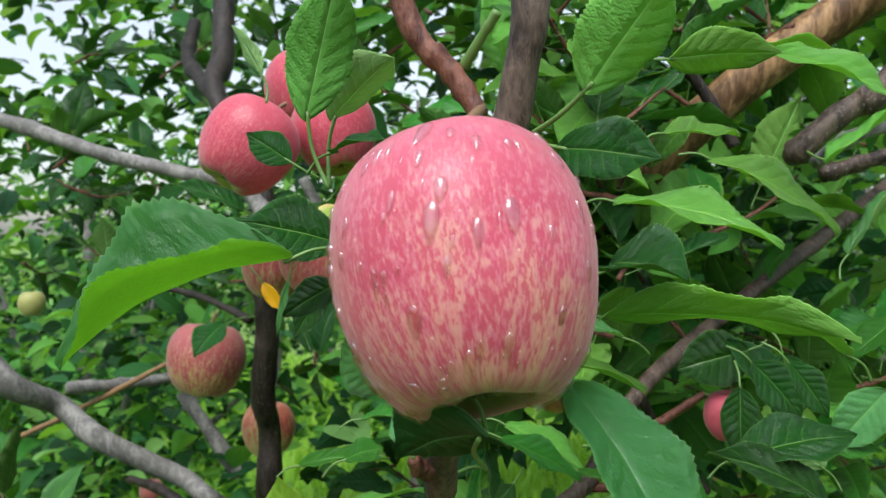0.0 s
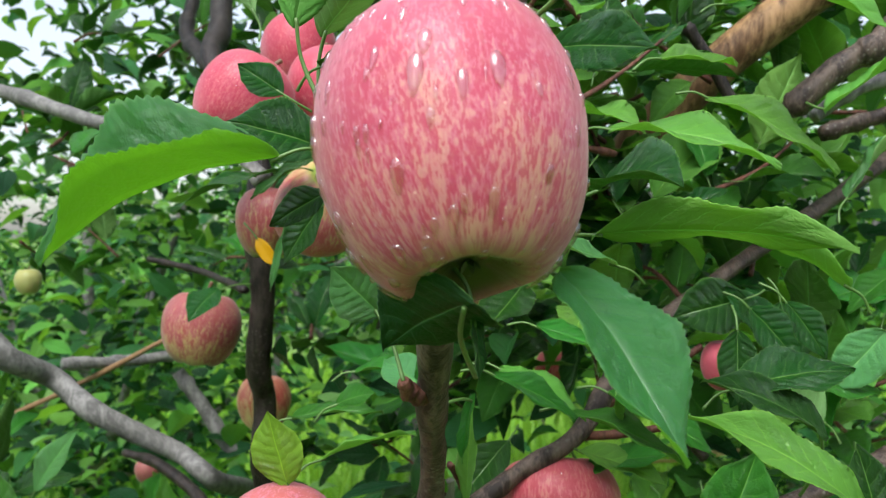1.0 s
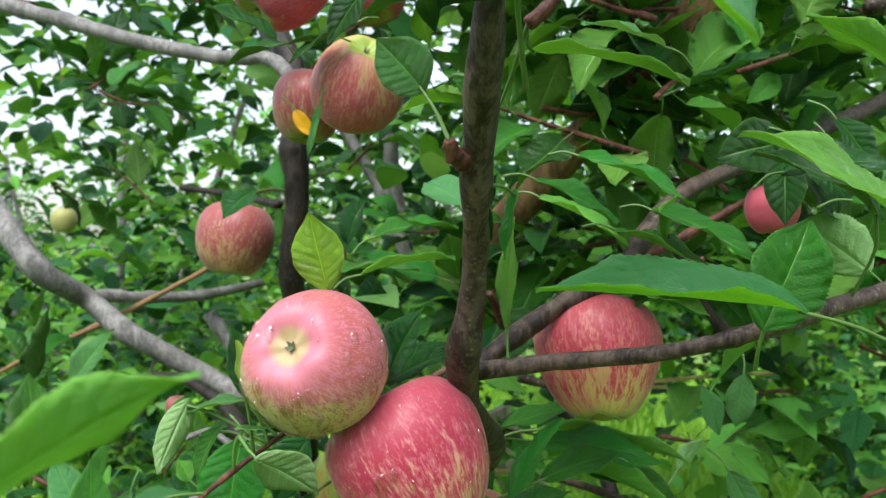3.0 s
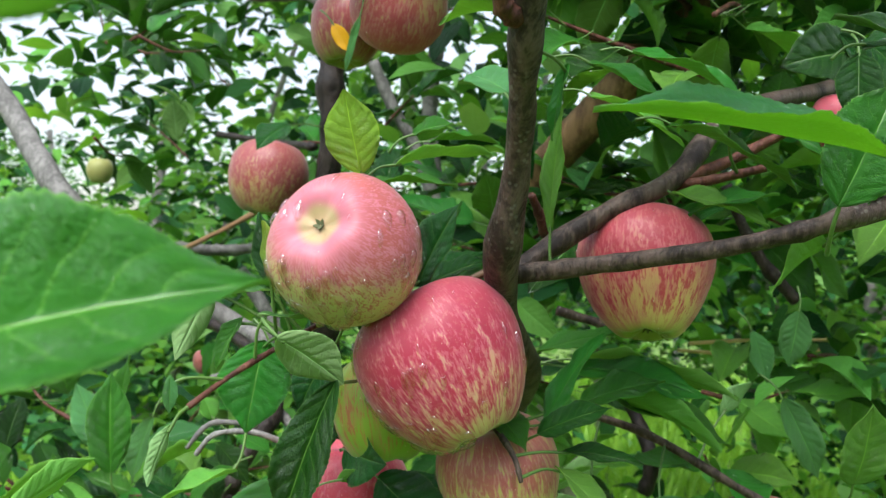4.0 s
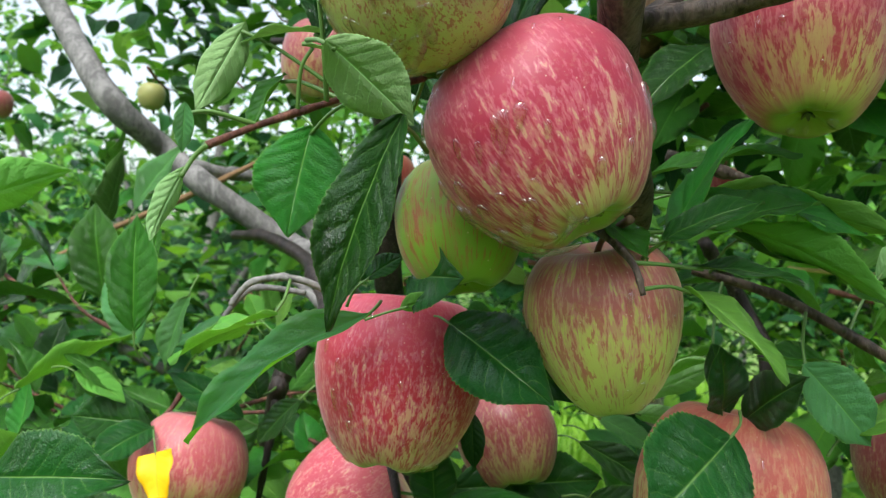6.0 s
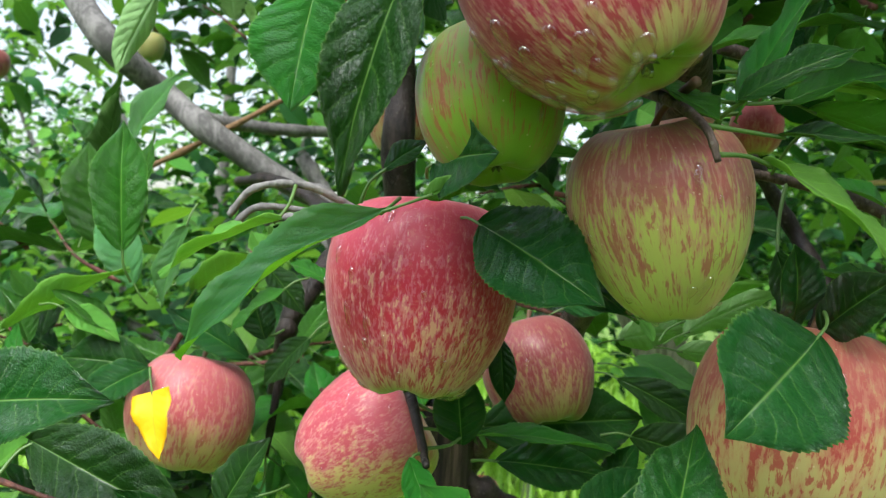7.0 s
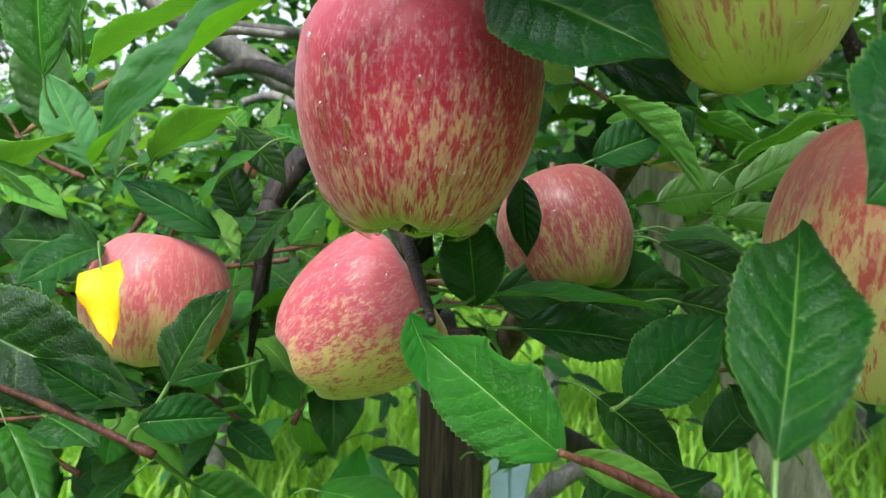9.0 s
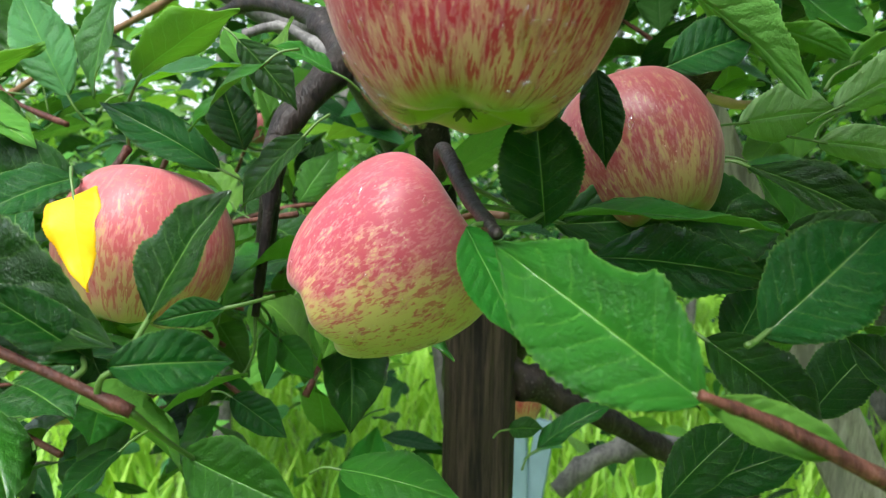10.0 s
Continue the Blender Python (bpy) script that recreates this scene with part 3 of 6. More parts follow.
def foliage_mesh(name, places, axes, normals, sizes, mats, picks, rows=4, seed=0):
    """One mesh of many leaves. places: bases; axes: ways from base to tip; normals: about the upper side; picks: material of each."""
    rng = np.random.default_rng(seed)
    temps = [leaf_template(rows, f, b, w) for f, b, w in ((12, 0.05, 0.62), (25, 0.09, 0.58), (5, 0.02, 0.66), (35, 0.12, 0.55))]
    kinds = rng.integers(0, len(temps), len(places))
    allv, allu, allf, allm, base = [], [], [], [], 0
    axes = axes / np.linalg.norm(axes, axis=1, keepdims=True)
    x = np.cross(axes, normals)
    x /= np.linalg.norm(x, axis=1, keepdims=True) + 1e-9
    z = np.cross(x, axes)
    for k, (tv, tu, tf) in enumerate(temps):
        sel = np.nonzero(kinds == k)[0]
        if not len(sel):
            continue
        s = sizes[sel][:, None, None]
        pts = places[sel][:, None, :] + s * (tv[None, :, 0:1] * x[sel][:, None, :] + tv[None, :, 1:2] * axes[sel][:, None, :] + tv[None, :, 2:3] * z[sel][:, None, :])
        allv.append(pts.reshape(-1, 3))
        allu.append(np.tile(tu, (len(sel), 1)))
        idx = base + np.arange(len(sel))[:, None, None] * len(tv) + tf[None]
        allf.append(idx.reshape(-1, 4))
        allm.append(np.repeat(picks[sel], len(tf)))
        base += len(sel) * len(tv)
    return mesh_from(name, np.concatenate(allv), np.concatenate(allf).tolist(), mats, np.concatenate(allu), np.concatenate(allm).astype(np.int32))


SHOOT_LEAVES, JOINED = {}, []
SHAPES = ((0.05, 14, 0.66, 10), (0.09, 26, 0.62, -20), (0.03, 8, 0.70, 0), (0.11, 34, 0.58, 30), (-0.03, 18, 0.63, -35))


def shoot_leaf(tone, k):
    if (tone, k) not in SHOOT_LEAVES:
        bend, fold, wide, twist = SHAPES[k]
        v, f, uv, fm = blade(1.0, wide, bend, fold, 70 + k, rows=24, cols=2, twist=twist, wave=0.03)
        SHOOT_LEAVES[tone, k] = mesh_from("leaf", v, f, TONES[tone], uv, fm)
    return SHOOT_LEAVES[tone, k]


def shoot(base, tip, n, size, seed, tones=("dark", "mid", "mid", "light")):
    """A leafy shoot of the near tree: a thin twig with n leaves round it. Leaves of the foremost shoots are parts, the others are joined."""
    rng = random.Random(seed)
    b, t = Vector(base), Vector(tip)
    sag = (b + t) / 2 + Vector((rng.uniform(-0.01, 0.01), 0, rng.uniform(-0.012, 0.012)))
    limb("twig", [(*b, 0.0022), (*sag, 0.0017), (*t, 0.001)], BARK_RED, tree, "", 6, 4, 0.06, 0.3, seed)
    way = (t - b).normalized()
    for i in range(n):
        f = 0.12 + 0.88 * (i + rng.uniform(-0.3, 0.3)) / max(1, n - 1)
        f = min(1.0, max(0.0, f))
        a = i * 2.4 + rng.uniform(-0.5, 0.5)
        side = way.orthogonal().normalized()
        side.rotate(Matrix.Rotation(a, 3, way))
        ax = (side * 0.85 + way * (0.35 + 0.9 * f) + Vector((0, 0, rng.uniform(-0.55, 0.05)))).normalized()
        up = Vector((rng.uniform(-0.5, 0.5), rng.uniform(-0.75, 0.25), 1)).normalized()
        x = ax.cross(up).normalized()
        s = size * rng.uniform(0.65, 1.2)
        m = Matrix.Translation(b.lerp(t, f) + ax * s * rng.uniform(0.18, 0.26)) @ Matrix((x, ax, x.cross(ax))).transposed().to_4x4() @ Matrix.Diagonal((s, s, s, 1))
        tone, k = rng.choice(tones), rng.randrange(5)
        if b.y > 0.62 or COUNT[0] >= 300:
            JOINED.append((tone, k, m))
            continue
        COUNT[0] += 1
        ob = part("leaf", shoot_leaf(tone, k), tree, m)
        if "petiole" not in SHOOT_LEAVES:
            v, fc = tube_data([(0, 0.04, -0.004, 0.0065), (0, -0.12, -0.01, 0.0075), (0, -0.26, -0.012, 0.011)], 5, 3, 0.02, 0, 5)
            SHOOT_LEAVES["petiole"] = mesh_from("petiole", v, fc, [STALK_GREEN])
        part("petiole", SHOOT_LEAVES["petiole"], ob)


def join_shoot_leaves():
    """All the leaves of the further shoots, with their petioles, as one mesh."""
    tones = sorted({j[0] for j in JOINED})
    mats = [m for t in tones for m in TONES[t]] + [STALK_GREEN]
    shapes = []
    for k, (bend, fold, wide, twist) in enumerate(SHAPES):
        v, f, uv, fm = blade(1.0, wide, bend, fold, 90 + k, rows=14, cols=2, twist=twist, wave=0.03)
        pv, pf = tube_data([(0, 0.04, -0.004, 0.0065), (0, -0.12, -0.01, 0.0075), (0, -0.26, -0.012, 0.011)], 4, 2, 0.02, 0, 5)
        n = len(v)
        shapes.append((np.array([tuple(q) for q in v] + [tuple(q) for q in pv]), list(f) + [tuple(i + n for i in q) for q in pf], list(uv) + [(0.5, 0.0)] * len(pv), np.array(list(fm) + [-1] * len(pf))))
    verts, faces, uvs, picks, n = [], [], [], [], 0
    for tone, k, m in JOINED:
        v, f, uv, fm = shapes[k]
        a = np.array(m)
        verts.append(v @ a[:3, :3].T + a[:3, 3])
        faces += [tuple(i + n for i in q) for q in f]
        uvs += uv
        picks.append(np.where(fm < 0, len(mats) - 1, fm + 2 * tones.index(tone)))
        n += len(v)
    ob = part("shoot_foliage", mesh_from("shoot_foliage", np.concatenate(verts), faces, mats, uvs, np.concatenate(picks).astype(np.int32)), tree, None, "green leaves on the further shoots")
    ob["kind"] = "stuff"


# ---- the near apple tree ----
PINK = apple_material("pink_striped_skin", (0.50, 0.27, 0.17), (0.44, 0.090, 0.145), (0.38, 0.035, 0.070), 0.86, 0.72, (0.085, 0.13, 0.018), toward=(0.0, 0.0, 0.20), bloom=0.20, fleck=20.0, drawn=0.40, detail=7.0, pale=(0.49, 0.22, 0.20), gaps=0.70, basin_width=0.46, smooth_top=0.45)
# the blush lies on the side that the sky lights
HALF_PINK = apple_material("pink_yellow_skin", (0.50, 0.45, 0.16), (0.55, 0.17, 0.225), (0.42, 0.10, 0.08), 0.62, 0.80, (0.40, 0.34, 0.15), bloom=0.10, fleck=21.0, drawn=0.65, toward=Vector((0, 0, 1)).rotation_difference(Vector((0.21, 0.91, -0.37)).normalized()).inverted() @ Vector((0.12, -0.36, 0.62)), pale=(0.53, 0.20, 0.22), basin_width=0.3, smooth_top=0.7, patchy=0.25)
RED = apple_material("red_streaked_skin", (0.50, 0.40, 0.15), (0.45, 0.070, 0.120), (0.35, 0.020, 0.050), 0.97, 0.8, bloom=0.12, toward=(0, 0, 0.40), fleck=14.0, drawn=0.32, pale=(0.53, 0.26, 0.19), gaps=0.88)
RED_DEEP = apple_material("deep_red_skin", (0.53, 0.32, 0.16), (0.44, 0.060, 0.110), (0.40, 0.012, 0.034), 0.93, 0.85, (0.28, 0.42, 0.035), basin_width=0.70, bloom=0.26, fleck=17.0, drawn=0.34, pale=(0.57, 0.27, 0.20), gaps=0.85, toward=(-0.10, 0.0, 0.33), smooth_top=0.55)
RED_FAR = apple_material("crimson_skin", (0.50, 0.19, 0.17), (0.44, 0.065, 0.10), (0.34, 0.014, 0.05), 1.1, 0.6, bloom=0.2)
GREEN = apple_material("green_skin", (0.20, 0.33, 0.035), (0.40, 0.15, 0.09), (0.36, 0.07, 0.05), 0.50, 0.7, toward=(-0.16, 0.0, 0.10), fleck=12.0, drawn=0.26, detail=5.0, smooth_top=0.9)
UNRIPE = apple_material("unripe_skin", (0.29, 0.29, 0.10), (0.32, 0.27, 0.10), (0.30, 0.20, 0.08), 0.2, 0.3)
STRIPED = apple_material("striped_green_skin", (0.47, 0.47, 0.12), (0.50, 0.17, 0.165), (0.40, 0.085, 0.085), 0.62, 0.75, toward=(0, 0, 0.36), fleck=12.0, drawn=0.27, detail=5.0, gaps=0.85, smooth_top=0.8)
STRIPED_RED = apple_material("striped_red_skin", (0.50, 0.40, 0.12), (0.46, 0.090, 0.115), (0.36, 0.035, 0.055), 0.86, 0.85, fleck=13.0, drawn=0.36, pale=(0.50, 0.22, 0.15))
DULL = apple_material("dull_red_skin", (0.34, 0.26, 0.10), (0.28, 0.072, 0.088), (0.22, 0.025, 0.035), 0.86, 0.65, fleck=13.0, drawn=0.42, gaps=0.7)
DULL_PINK = apple_material("dull_pink_skin", (0.45, 0.33, 0.14), (0.46, 0.12, 0.15), (0.37, 0.045, 0.06), 0.84, 0.65, toward=(-0.1, 0, 0.42), fleck=12.0, drawn=0.3)
CORAL = apple_material("coral_skin", (0.50, 0.40, 0.13), (0.49, 0.115, 0.150), (0.40, 0.035, 0.065), 0.72, 0.70, toward=Vector((0, 0, 1)).rotation_difference(Vector((0.84, 0.26, 0.60)).normalized()).inverted() @ Vector((-0.20, -0.05, 0.55)), fleck=14.0, gaps=0.88, drawn=0.5, pale=(0.53, 0.32, 0.20), bloom=0.2)
ORANGE = apple_material("orange_skin", (0.49, 0.39, 0.16), (0.45, 0.12, 0.09), (0.37, 0.03, 0.04), 0.66, 0.75, fleck=12.0, drawn=0.28)

tree = empty_thing("apple_tree", (-0.175, 1.02, 0.0), "apple tree with grey-brown limbs, dense green leaves and ripe fruit", "tree")
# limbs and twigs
limb("trunk", [(-0.1750, 1.0200, 0.0000, 0.045), (-0.1800, 1.0100, 0.6000, 0.034), (-0.1750, 1.0000, 1.0500, 0.026), (-0.1900, 0.9700, 1.2000, 0.018)], BARK_DARK, tree, "dark trunk behind the post")
limb("branch", [(-0.1700, 1.0000, 1.1000, 0.014), (-0.0300, 0.7900, 1.3300, 0.011), (0.0080, 0.5700, 1.4300, 0.0085), (-0.0050, 0.4450, 1.4950, 0.0075), (0.0020, 0.3950, 1.5600, 0.0062), (0.0040, 0.3520, 1.6080, 0.0056), (0.0120, 0.3000, 1.6800, 0.0058), (0.0309, 0.2986, 1.7490, 0.0065), (0.0386, 0.2949, 1.7973, 0.0065), (0.0433, 0.3163, 1.8529, 0.006)], BARK_BROWN, tree, "upright brown branch with swollen nodes", seed=3, knots=0.35, sides=16)
limb("branch", [(0.0000, 0.4500, 1.5050, 0.005), (0.0400, 0.4650, 1.5350, 0.005), (0.0830, 0.4790, 1.5600, 0.0052), (0.1250, 0.5300, 1.6050, 0.0054), (0.2160, 0.6414, 1.6455, 0.0062), (0.3532, 0.7790, 1.7066, 0.0075), (0.4824, 0.8861, 1.7728, 0.009)], BARK_BROWN, tree, "brown side branch rising to one side", seed=4)
limb("branch", [(0.0000, 0.4400, 1.5050, 0.005), (0.0385, 0.4346, 1.5119, 0.0048), (0.0865, 0.4048, 1.5212, 0.0042), (0.1184, 0.3934, 1.5300, 0.004), (0.1537, 0.3923, 1.5423, 0.0042), (0.2527, 0.4337, 1.5670, 0.005)], BARK_BROWN, tree, "thin lichen-spotted horizontal branch", seed=5, knots=0.3)
limb("branch", [(-0.6739, 0.9150, 1.7227, 0.0138), (-0.6157, 0.9150, 1.6617, 0.0133), (-0.5070, 0.8675, 1.5494, 0.0133), (-0.4741, 0.9275, 1.5056, 0.0129), (-0.4174, 0.9175, 1.4665, 0.0125), (-0.3325, 0.9475, 1.4132, 0.0116), (-0.2782, 0.9150, 1.3913, 0.0112), (-0.2720, 1.1483, 1.2674, 0.0112), (-0.1900, 1.0100, 1.0500, 0.0138)], BARK_GREY, tree, "long smooth grey limb", seed=6, knots=0.10, rough=0.05)
limb("branch", [(-0.5219, 1.0407, 1.5020, 0.008), (-0.4751, 1.0962, 1.4971, 0.008), (-0.4196, 1.1528, 1.4977, 0.0078), (-0.3645, 1.2597, 1.5124, 0.007)], BARK_GREY, tree, "short grey side limb", seed=7)
limb("branch", [(-0.6153, 0.9275, 1.8614, 0.0085), (-0.5033, 0.9035, 1.8320, 0.0085), (-0.3927, 0.8693, 1.7966, 0.008), (-0.2937, 0.8445, 1.7728, 0.0075), (-0.2181, 0.7985, 1.7579, 0.0075), (-0.1843, 0.7802, 1.7249, 0.009)], BARK_GREY, tree, "thin grey limb", seed=8)
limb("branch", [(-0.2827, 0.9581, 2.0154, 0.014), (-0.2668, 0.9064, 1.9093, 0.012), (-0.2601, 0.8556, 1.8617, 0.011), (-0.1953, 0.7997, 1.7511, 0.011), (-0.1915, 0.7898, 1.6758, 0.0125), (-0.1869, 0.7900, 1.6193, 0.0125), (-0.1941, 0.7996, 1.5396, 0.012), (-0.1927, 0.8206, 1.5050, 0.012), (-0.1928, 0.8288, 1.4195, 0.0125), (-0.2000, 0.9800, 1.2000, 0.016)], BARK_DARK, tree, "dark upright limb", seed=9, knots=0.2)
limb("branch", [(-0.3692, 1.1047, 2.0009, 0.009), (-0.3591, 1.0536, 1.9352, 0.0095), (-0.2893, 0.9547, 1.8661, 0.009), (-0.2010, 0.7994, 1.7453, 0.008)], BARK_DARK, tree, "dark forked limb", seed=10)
# a rope strung through the crown, built like a twig
limb("twig", [(-0.7377, 1.0800, 1.3586, 0.0036), (-0.6394, 1.0800, 1.4115, 0.0036), (-0.5179, 1.0800, 1.4688, 0.0036), (-0.4056, 1.0800, 1.5278, 0.0036), (-0.3618, 1.0800, 1.5531, 0.0036)], ROPE, tree, "thin twisted brown rope", seed=11, rough=0.16, per=14)
limb("branch", [(-0.2598, 0.7440, 1.2469, 0.006), (-0.2435, 0.7200, 1.2962, 0.0065), (-0.2430, 0.7228, 1.3054, 0.0075), (-0.2361, 0.7361, 1.3249, 0.0085), (-0.2256, 0.7717, 1.3548, 0.0085), (-0.2417, 0.8010, 1.3770, 0.008), (-0.2771, 0.8468, 1.3995, 0.007), (-0.3343, 0.8878, 1.4177, 0.006), (-0.3881, 0.9278, 1.4166, 0.005)], BARK_DARK, tree, "dark crooked branch", seed=12)
limb("twig", [(-0.2473, 0.7035, 1.2120, 0.0022), (-0.2435, 0.7080, 1.2540, 0.003), (-0.2430, 0.7228, 1.3054, 0.004)], BARK_DARK, tree, "dark hanging twig", seed=13)
limb("twig", [(-0.2928, 0.4911, 1.2548, 0.0012), (-0.2637, 0.4870, 1.2513, 0.0013), (-0.2351, 0.4878, 1.2451, 0.0013), (-0.2072, 0.4882, 1.2368, 0.0013), (-0.1823, 0.4930, 1.2254, 0.0017)], BARK_RED, tree, "reddish brown twig", seed=14)
limb("twig", [(-0.0463, 0.4814, 1.2430, 0.0011), (-0.0293, 0.4894, 1.2355, 0.0016), (-0.0055, 0.4984, 1.2230, 0.0022), (0.0278, 0.5141, 1.2058, 0.0035)], BARK_RED, tree, "reddish twig bearing large leaves", seed=15)
limb("twig", [(-0.1328, 0.3686, 1.4433, 0.0014), (-0.1214, 0.3904, 1.4551, 0.0012), (-0.1009, 0.4187, 1.4705, 0.0013), (-0.0807, 0.4470, 1.4842, 0.0018)], BARK_RED, tree, "reddish twig with young leaves", seed=16)
limb("twig", [(0.0447, 0.5794, 1.4126, 0.0022), (0.0933, 0.5772, 1.4001, 0.0028), (0.1569, 0.5777, 1.3674, 0.003), (0.2225, 0.5886, 1.3358, 0.0035)], BARK_BROWN, tree, "slim brown twig", seed=17)
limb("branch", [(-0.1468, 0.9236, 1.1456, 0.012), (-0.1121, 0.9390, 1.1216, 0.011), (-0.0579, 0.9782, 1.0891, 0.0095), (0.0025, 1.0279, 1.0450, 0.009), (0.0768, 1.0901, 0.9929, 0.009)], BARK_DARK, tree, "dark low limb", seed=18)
limb("twig", [(-0.0113, 0.2831, 1.7999, 0.0042), (-0.0025, 0.2809, 1.7763, 0.004), (0.0100, 0.2791, 1.7625, 0.0038), (0.0195, 0.2751, 1.7477, 0.0035)], BARK_RED, tree, "glossy red-brown fruiting spur", seed=19)
limb("twig", [(0.0138, 0.2793, 1.7644, 0.0018), (0.0194, 0.2737, 1.7724, 0.0016), (0.0249, 0.2690, 1.7803, 0.0016)], STALK_GREEN, tree, "green shoot", seed=20)
limb("twig", [(0.0105, 0.4375, 1.4027, 0.001), (0.0059, 0.4416, 1.4145, 0.0014), (-0.0057, 0.4599, 1.4261, 0.0018), (-0.0178, 0.4983, 1.4363, 0.002)], BARK_BROWN, tree, "short fruiting spur", seed=21)
limb("twig", [(-0.0946, 0.5251, 1.2714, 0.0016), (-0.1109, 0.5737, 1.2800, 0.0026), (-0.1279, 0.6127, 1.2972, 0.0032), (-0.1415, 0.6700, 1.2878, 0.0028)], BARK_DARK, tree, "short fruiting spur", seed=22)
limb("branch", [(-0.1581, 1.3340, 1.8861, 0.013), (-0.1690, 1.3325, 1.7368, 0.013), (-0.1537, 1.3340, 1.6167, 0.013)], BARK_GREY, tree, "grey upright limb", seed=23)
limb("branch", [(-0.2442, 1.2235, 1.7926, 0.009), (-0.2063, 1.2276, 1.7173, 0.009), (-0.1739, 1.2312, 1.6674, 0.009), (-0.1202, 1.2370, 1.5328, 0.011)], BARK_GREY, tree, "grey limb", seed=24)
limb("twig", [(-0.3849, 0.9897, 1.6431, 0.004), (-0.3036, 0.9440, 1.6307, 0.004), (-0.2209, 0.8483, 1.6150, 0.0045)], BARK_DARK, tree, "dark twig", seed=25)
limb("branch", [(-0.4232, 1.1878, 1.4681, 0.01), (-0.3804, 1.1900, 1.4081, 0.011), (-0.3376, 1.1922, 1.3395, 0.012)], BARK_GREY, tree, "grey limb", seed=26)
limb("branch", [(0.2361, 0.5618, 1.7617, 0.0075), (0.2369, 0.5519, 1.7656, 0.0085), (0.2679, 0.5536, 1.7910, 0.0085), (0.2860, 0.5487, 1.8024, 0.0085), (0.3273, 0.5509, 1.8500, 0.009)], BARK_BROWN, tree, "brown limb", seed=27)
limb("branch", [(0.2539, 0.5724, 1.7568, 0.005), (0.2813, 0.5738, 1.7756, 0.005), (0.3324, 0.5761, 1.7921, 0.0055)], BARK_GREY, tree, "grey limb", seed=47)
limb("branch", [(0.2818, 0.6234, 1.7525, 0.006), (0.3302, 0.6255, 1.7675, 0.006), (0.3867, 0.6281, 1.7868, 0.007)], BARK_BROWN, tree, "brown limb", seed=48)
limb("twig", [(0.1790, 0.6213, 1.8339, 0.004), (0.1940, 0.6214, 1.8125, 0.0045), (0.2154, 0.6214, 1.7740, 0.005)], BARK_DARK, tree, "dark twig", seed=28)
limb("twig", [(-0.2258, 0.5812, 1.3658, 0.0016), (-0.2095, 0.5840, 1.3841, 0.0018), (-0.1777, 0.5897, 1.3835, 0.0018)], BARK_GREY, tree, "grey curved twig", seed=29)
limb("branch", [(-0.2984, 0.7950, 1.3764, 0.0032), (-0.2735, 0.8008, 1.3816, 0.0032), (-0.2368, 0.7871, 1.3616, 0.004), (-0.2059, 0.7720, 1.3396, 0.005)], BARK_GREY, tree, "grey arched twig", seed=30)
limb("branch", [(0.1556, 0.6751, 1.5756, 0.004), (0.1820, 0.6802, 1.5263, 0.0045), (0.2155, 0.6861, 1.4891, 0.005)], BARK_DARK, tree, "dark twig", seed=31)
limb("branch", [(0.0667, 0.7089, 1.4337, 0.004), (0.0983, 0.7347, 1.3929, 0.005), (0.1170, 0.7172, 1.3506, 0.007), (0.1117, 0.7155, 1.3217, 0.006)], BARK_DARK, tree, "dark twig beside the fruit", seed=32)
limb("twig", [(0.1725, 0.8672, 1.4327, 0.002), (0.2403, 0.8749, 1.4396, 0.0018), (0.3197, 0.8838, 1.4436, 0.002)], STRAW, tree, "straw-coloured dry twig", seed=41)
limb("twig", [(0.1709, 0.9173, 1.4195, 0.0018), (0.2495, 0.9262, 1.4187, 0.002), (0.3216, 0.9343, 1.4272, 0.0018)], STRAW, tree, "straw-coloured dry twig", seed=42)
limb("twig", [(-0.0327, 0.8423, 1.3526, 0.003), (0.0098, 0.8498, 1.3374, 0.003), (0.0516, 0.8588, 1.3417, 0.0015)], STRAW, tree, "straw-coloured dry twig", seed=43)
limb("branch", [(-0.1144, 1.2488, 0.9173, 0.012), (-0.0726, 1.2608, 0.9553, 0.013), (-0.0201, 1.2733, 0.9733, 0.013), (0.0331, 1.2841, 0.9709, 0.013), (0.1237, 1.3495, 0.9169, 0.014)], BARK_GREY, tree, "pale grey arched limb", seed=44)
limb("twig", [(-0.1939, 0.5221, 1.3787, 0.0015), (-0.1820, 0.5237, 1.3923, 0.0016), (-0.1566, 0.5277, 1.3940, 0.0018), (-0.1333, 0.5417, 1.3816, 0.002)], BARK_GREY, tree, "grey curved twig", seed=45)
limb("twig", [(0.0009, 0.3494, 1.6061, 0.004), (-0.0055, 0.3441, 1.6093, 0.0036), (-0.0075, 0.3390, 1.6146, 0.0024)], BARK_RED, tree, "knobbly fruiting spur", seed=51)
limb("twig", [(0.0834, 0.4840, 1.5566, 0.003), (0.1034, 0.4750, 1.5601, 0.0026), (0.1272, 0.4663, 1.5663, 0.002)], BARK_RED, tree, "reddish twig", seed=52)
limb("twig", [(0.0969, 0.5168, 1.5646, 0.0038), (0.1221, 0.5247, 1.5763, 0.003), (0.1688, 0.5350, 1.6028, 0.0026)], BARK_RED, tree, "reddish twig", seed=53)
limb("twig", [(0.0166, 0.4775, 1.5269, 0.003), (0.0129, 0.4670, 1.5370, 0.0026), (0.0080, 0.4564, 1.5466, 0.0018)], BARK_RED, tree, "knobbly fruiting spur", seed=54)
limb("twig", [(0.0236, 0.3407, 1.6617, 0.003), (0.0318, 0.3411, 1.6688, 0.0034), (0.0365, 0.3414, 1.6747, 0.002)], BARK_RED, tree, "knobbly fruiting spur", seed=55)
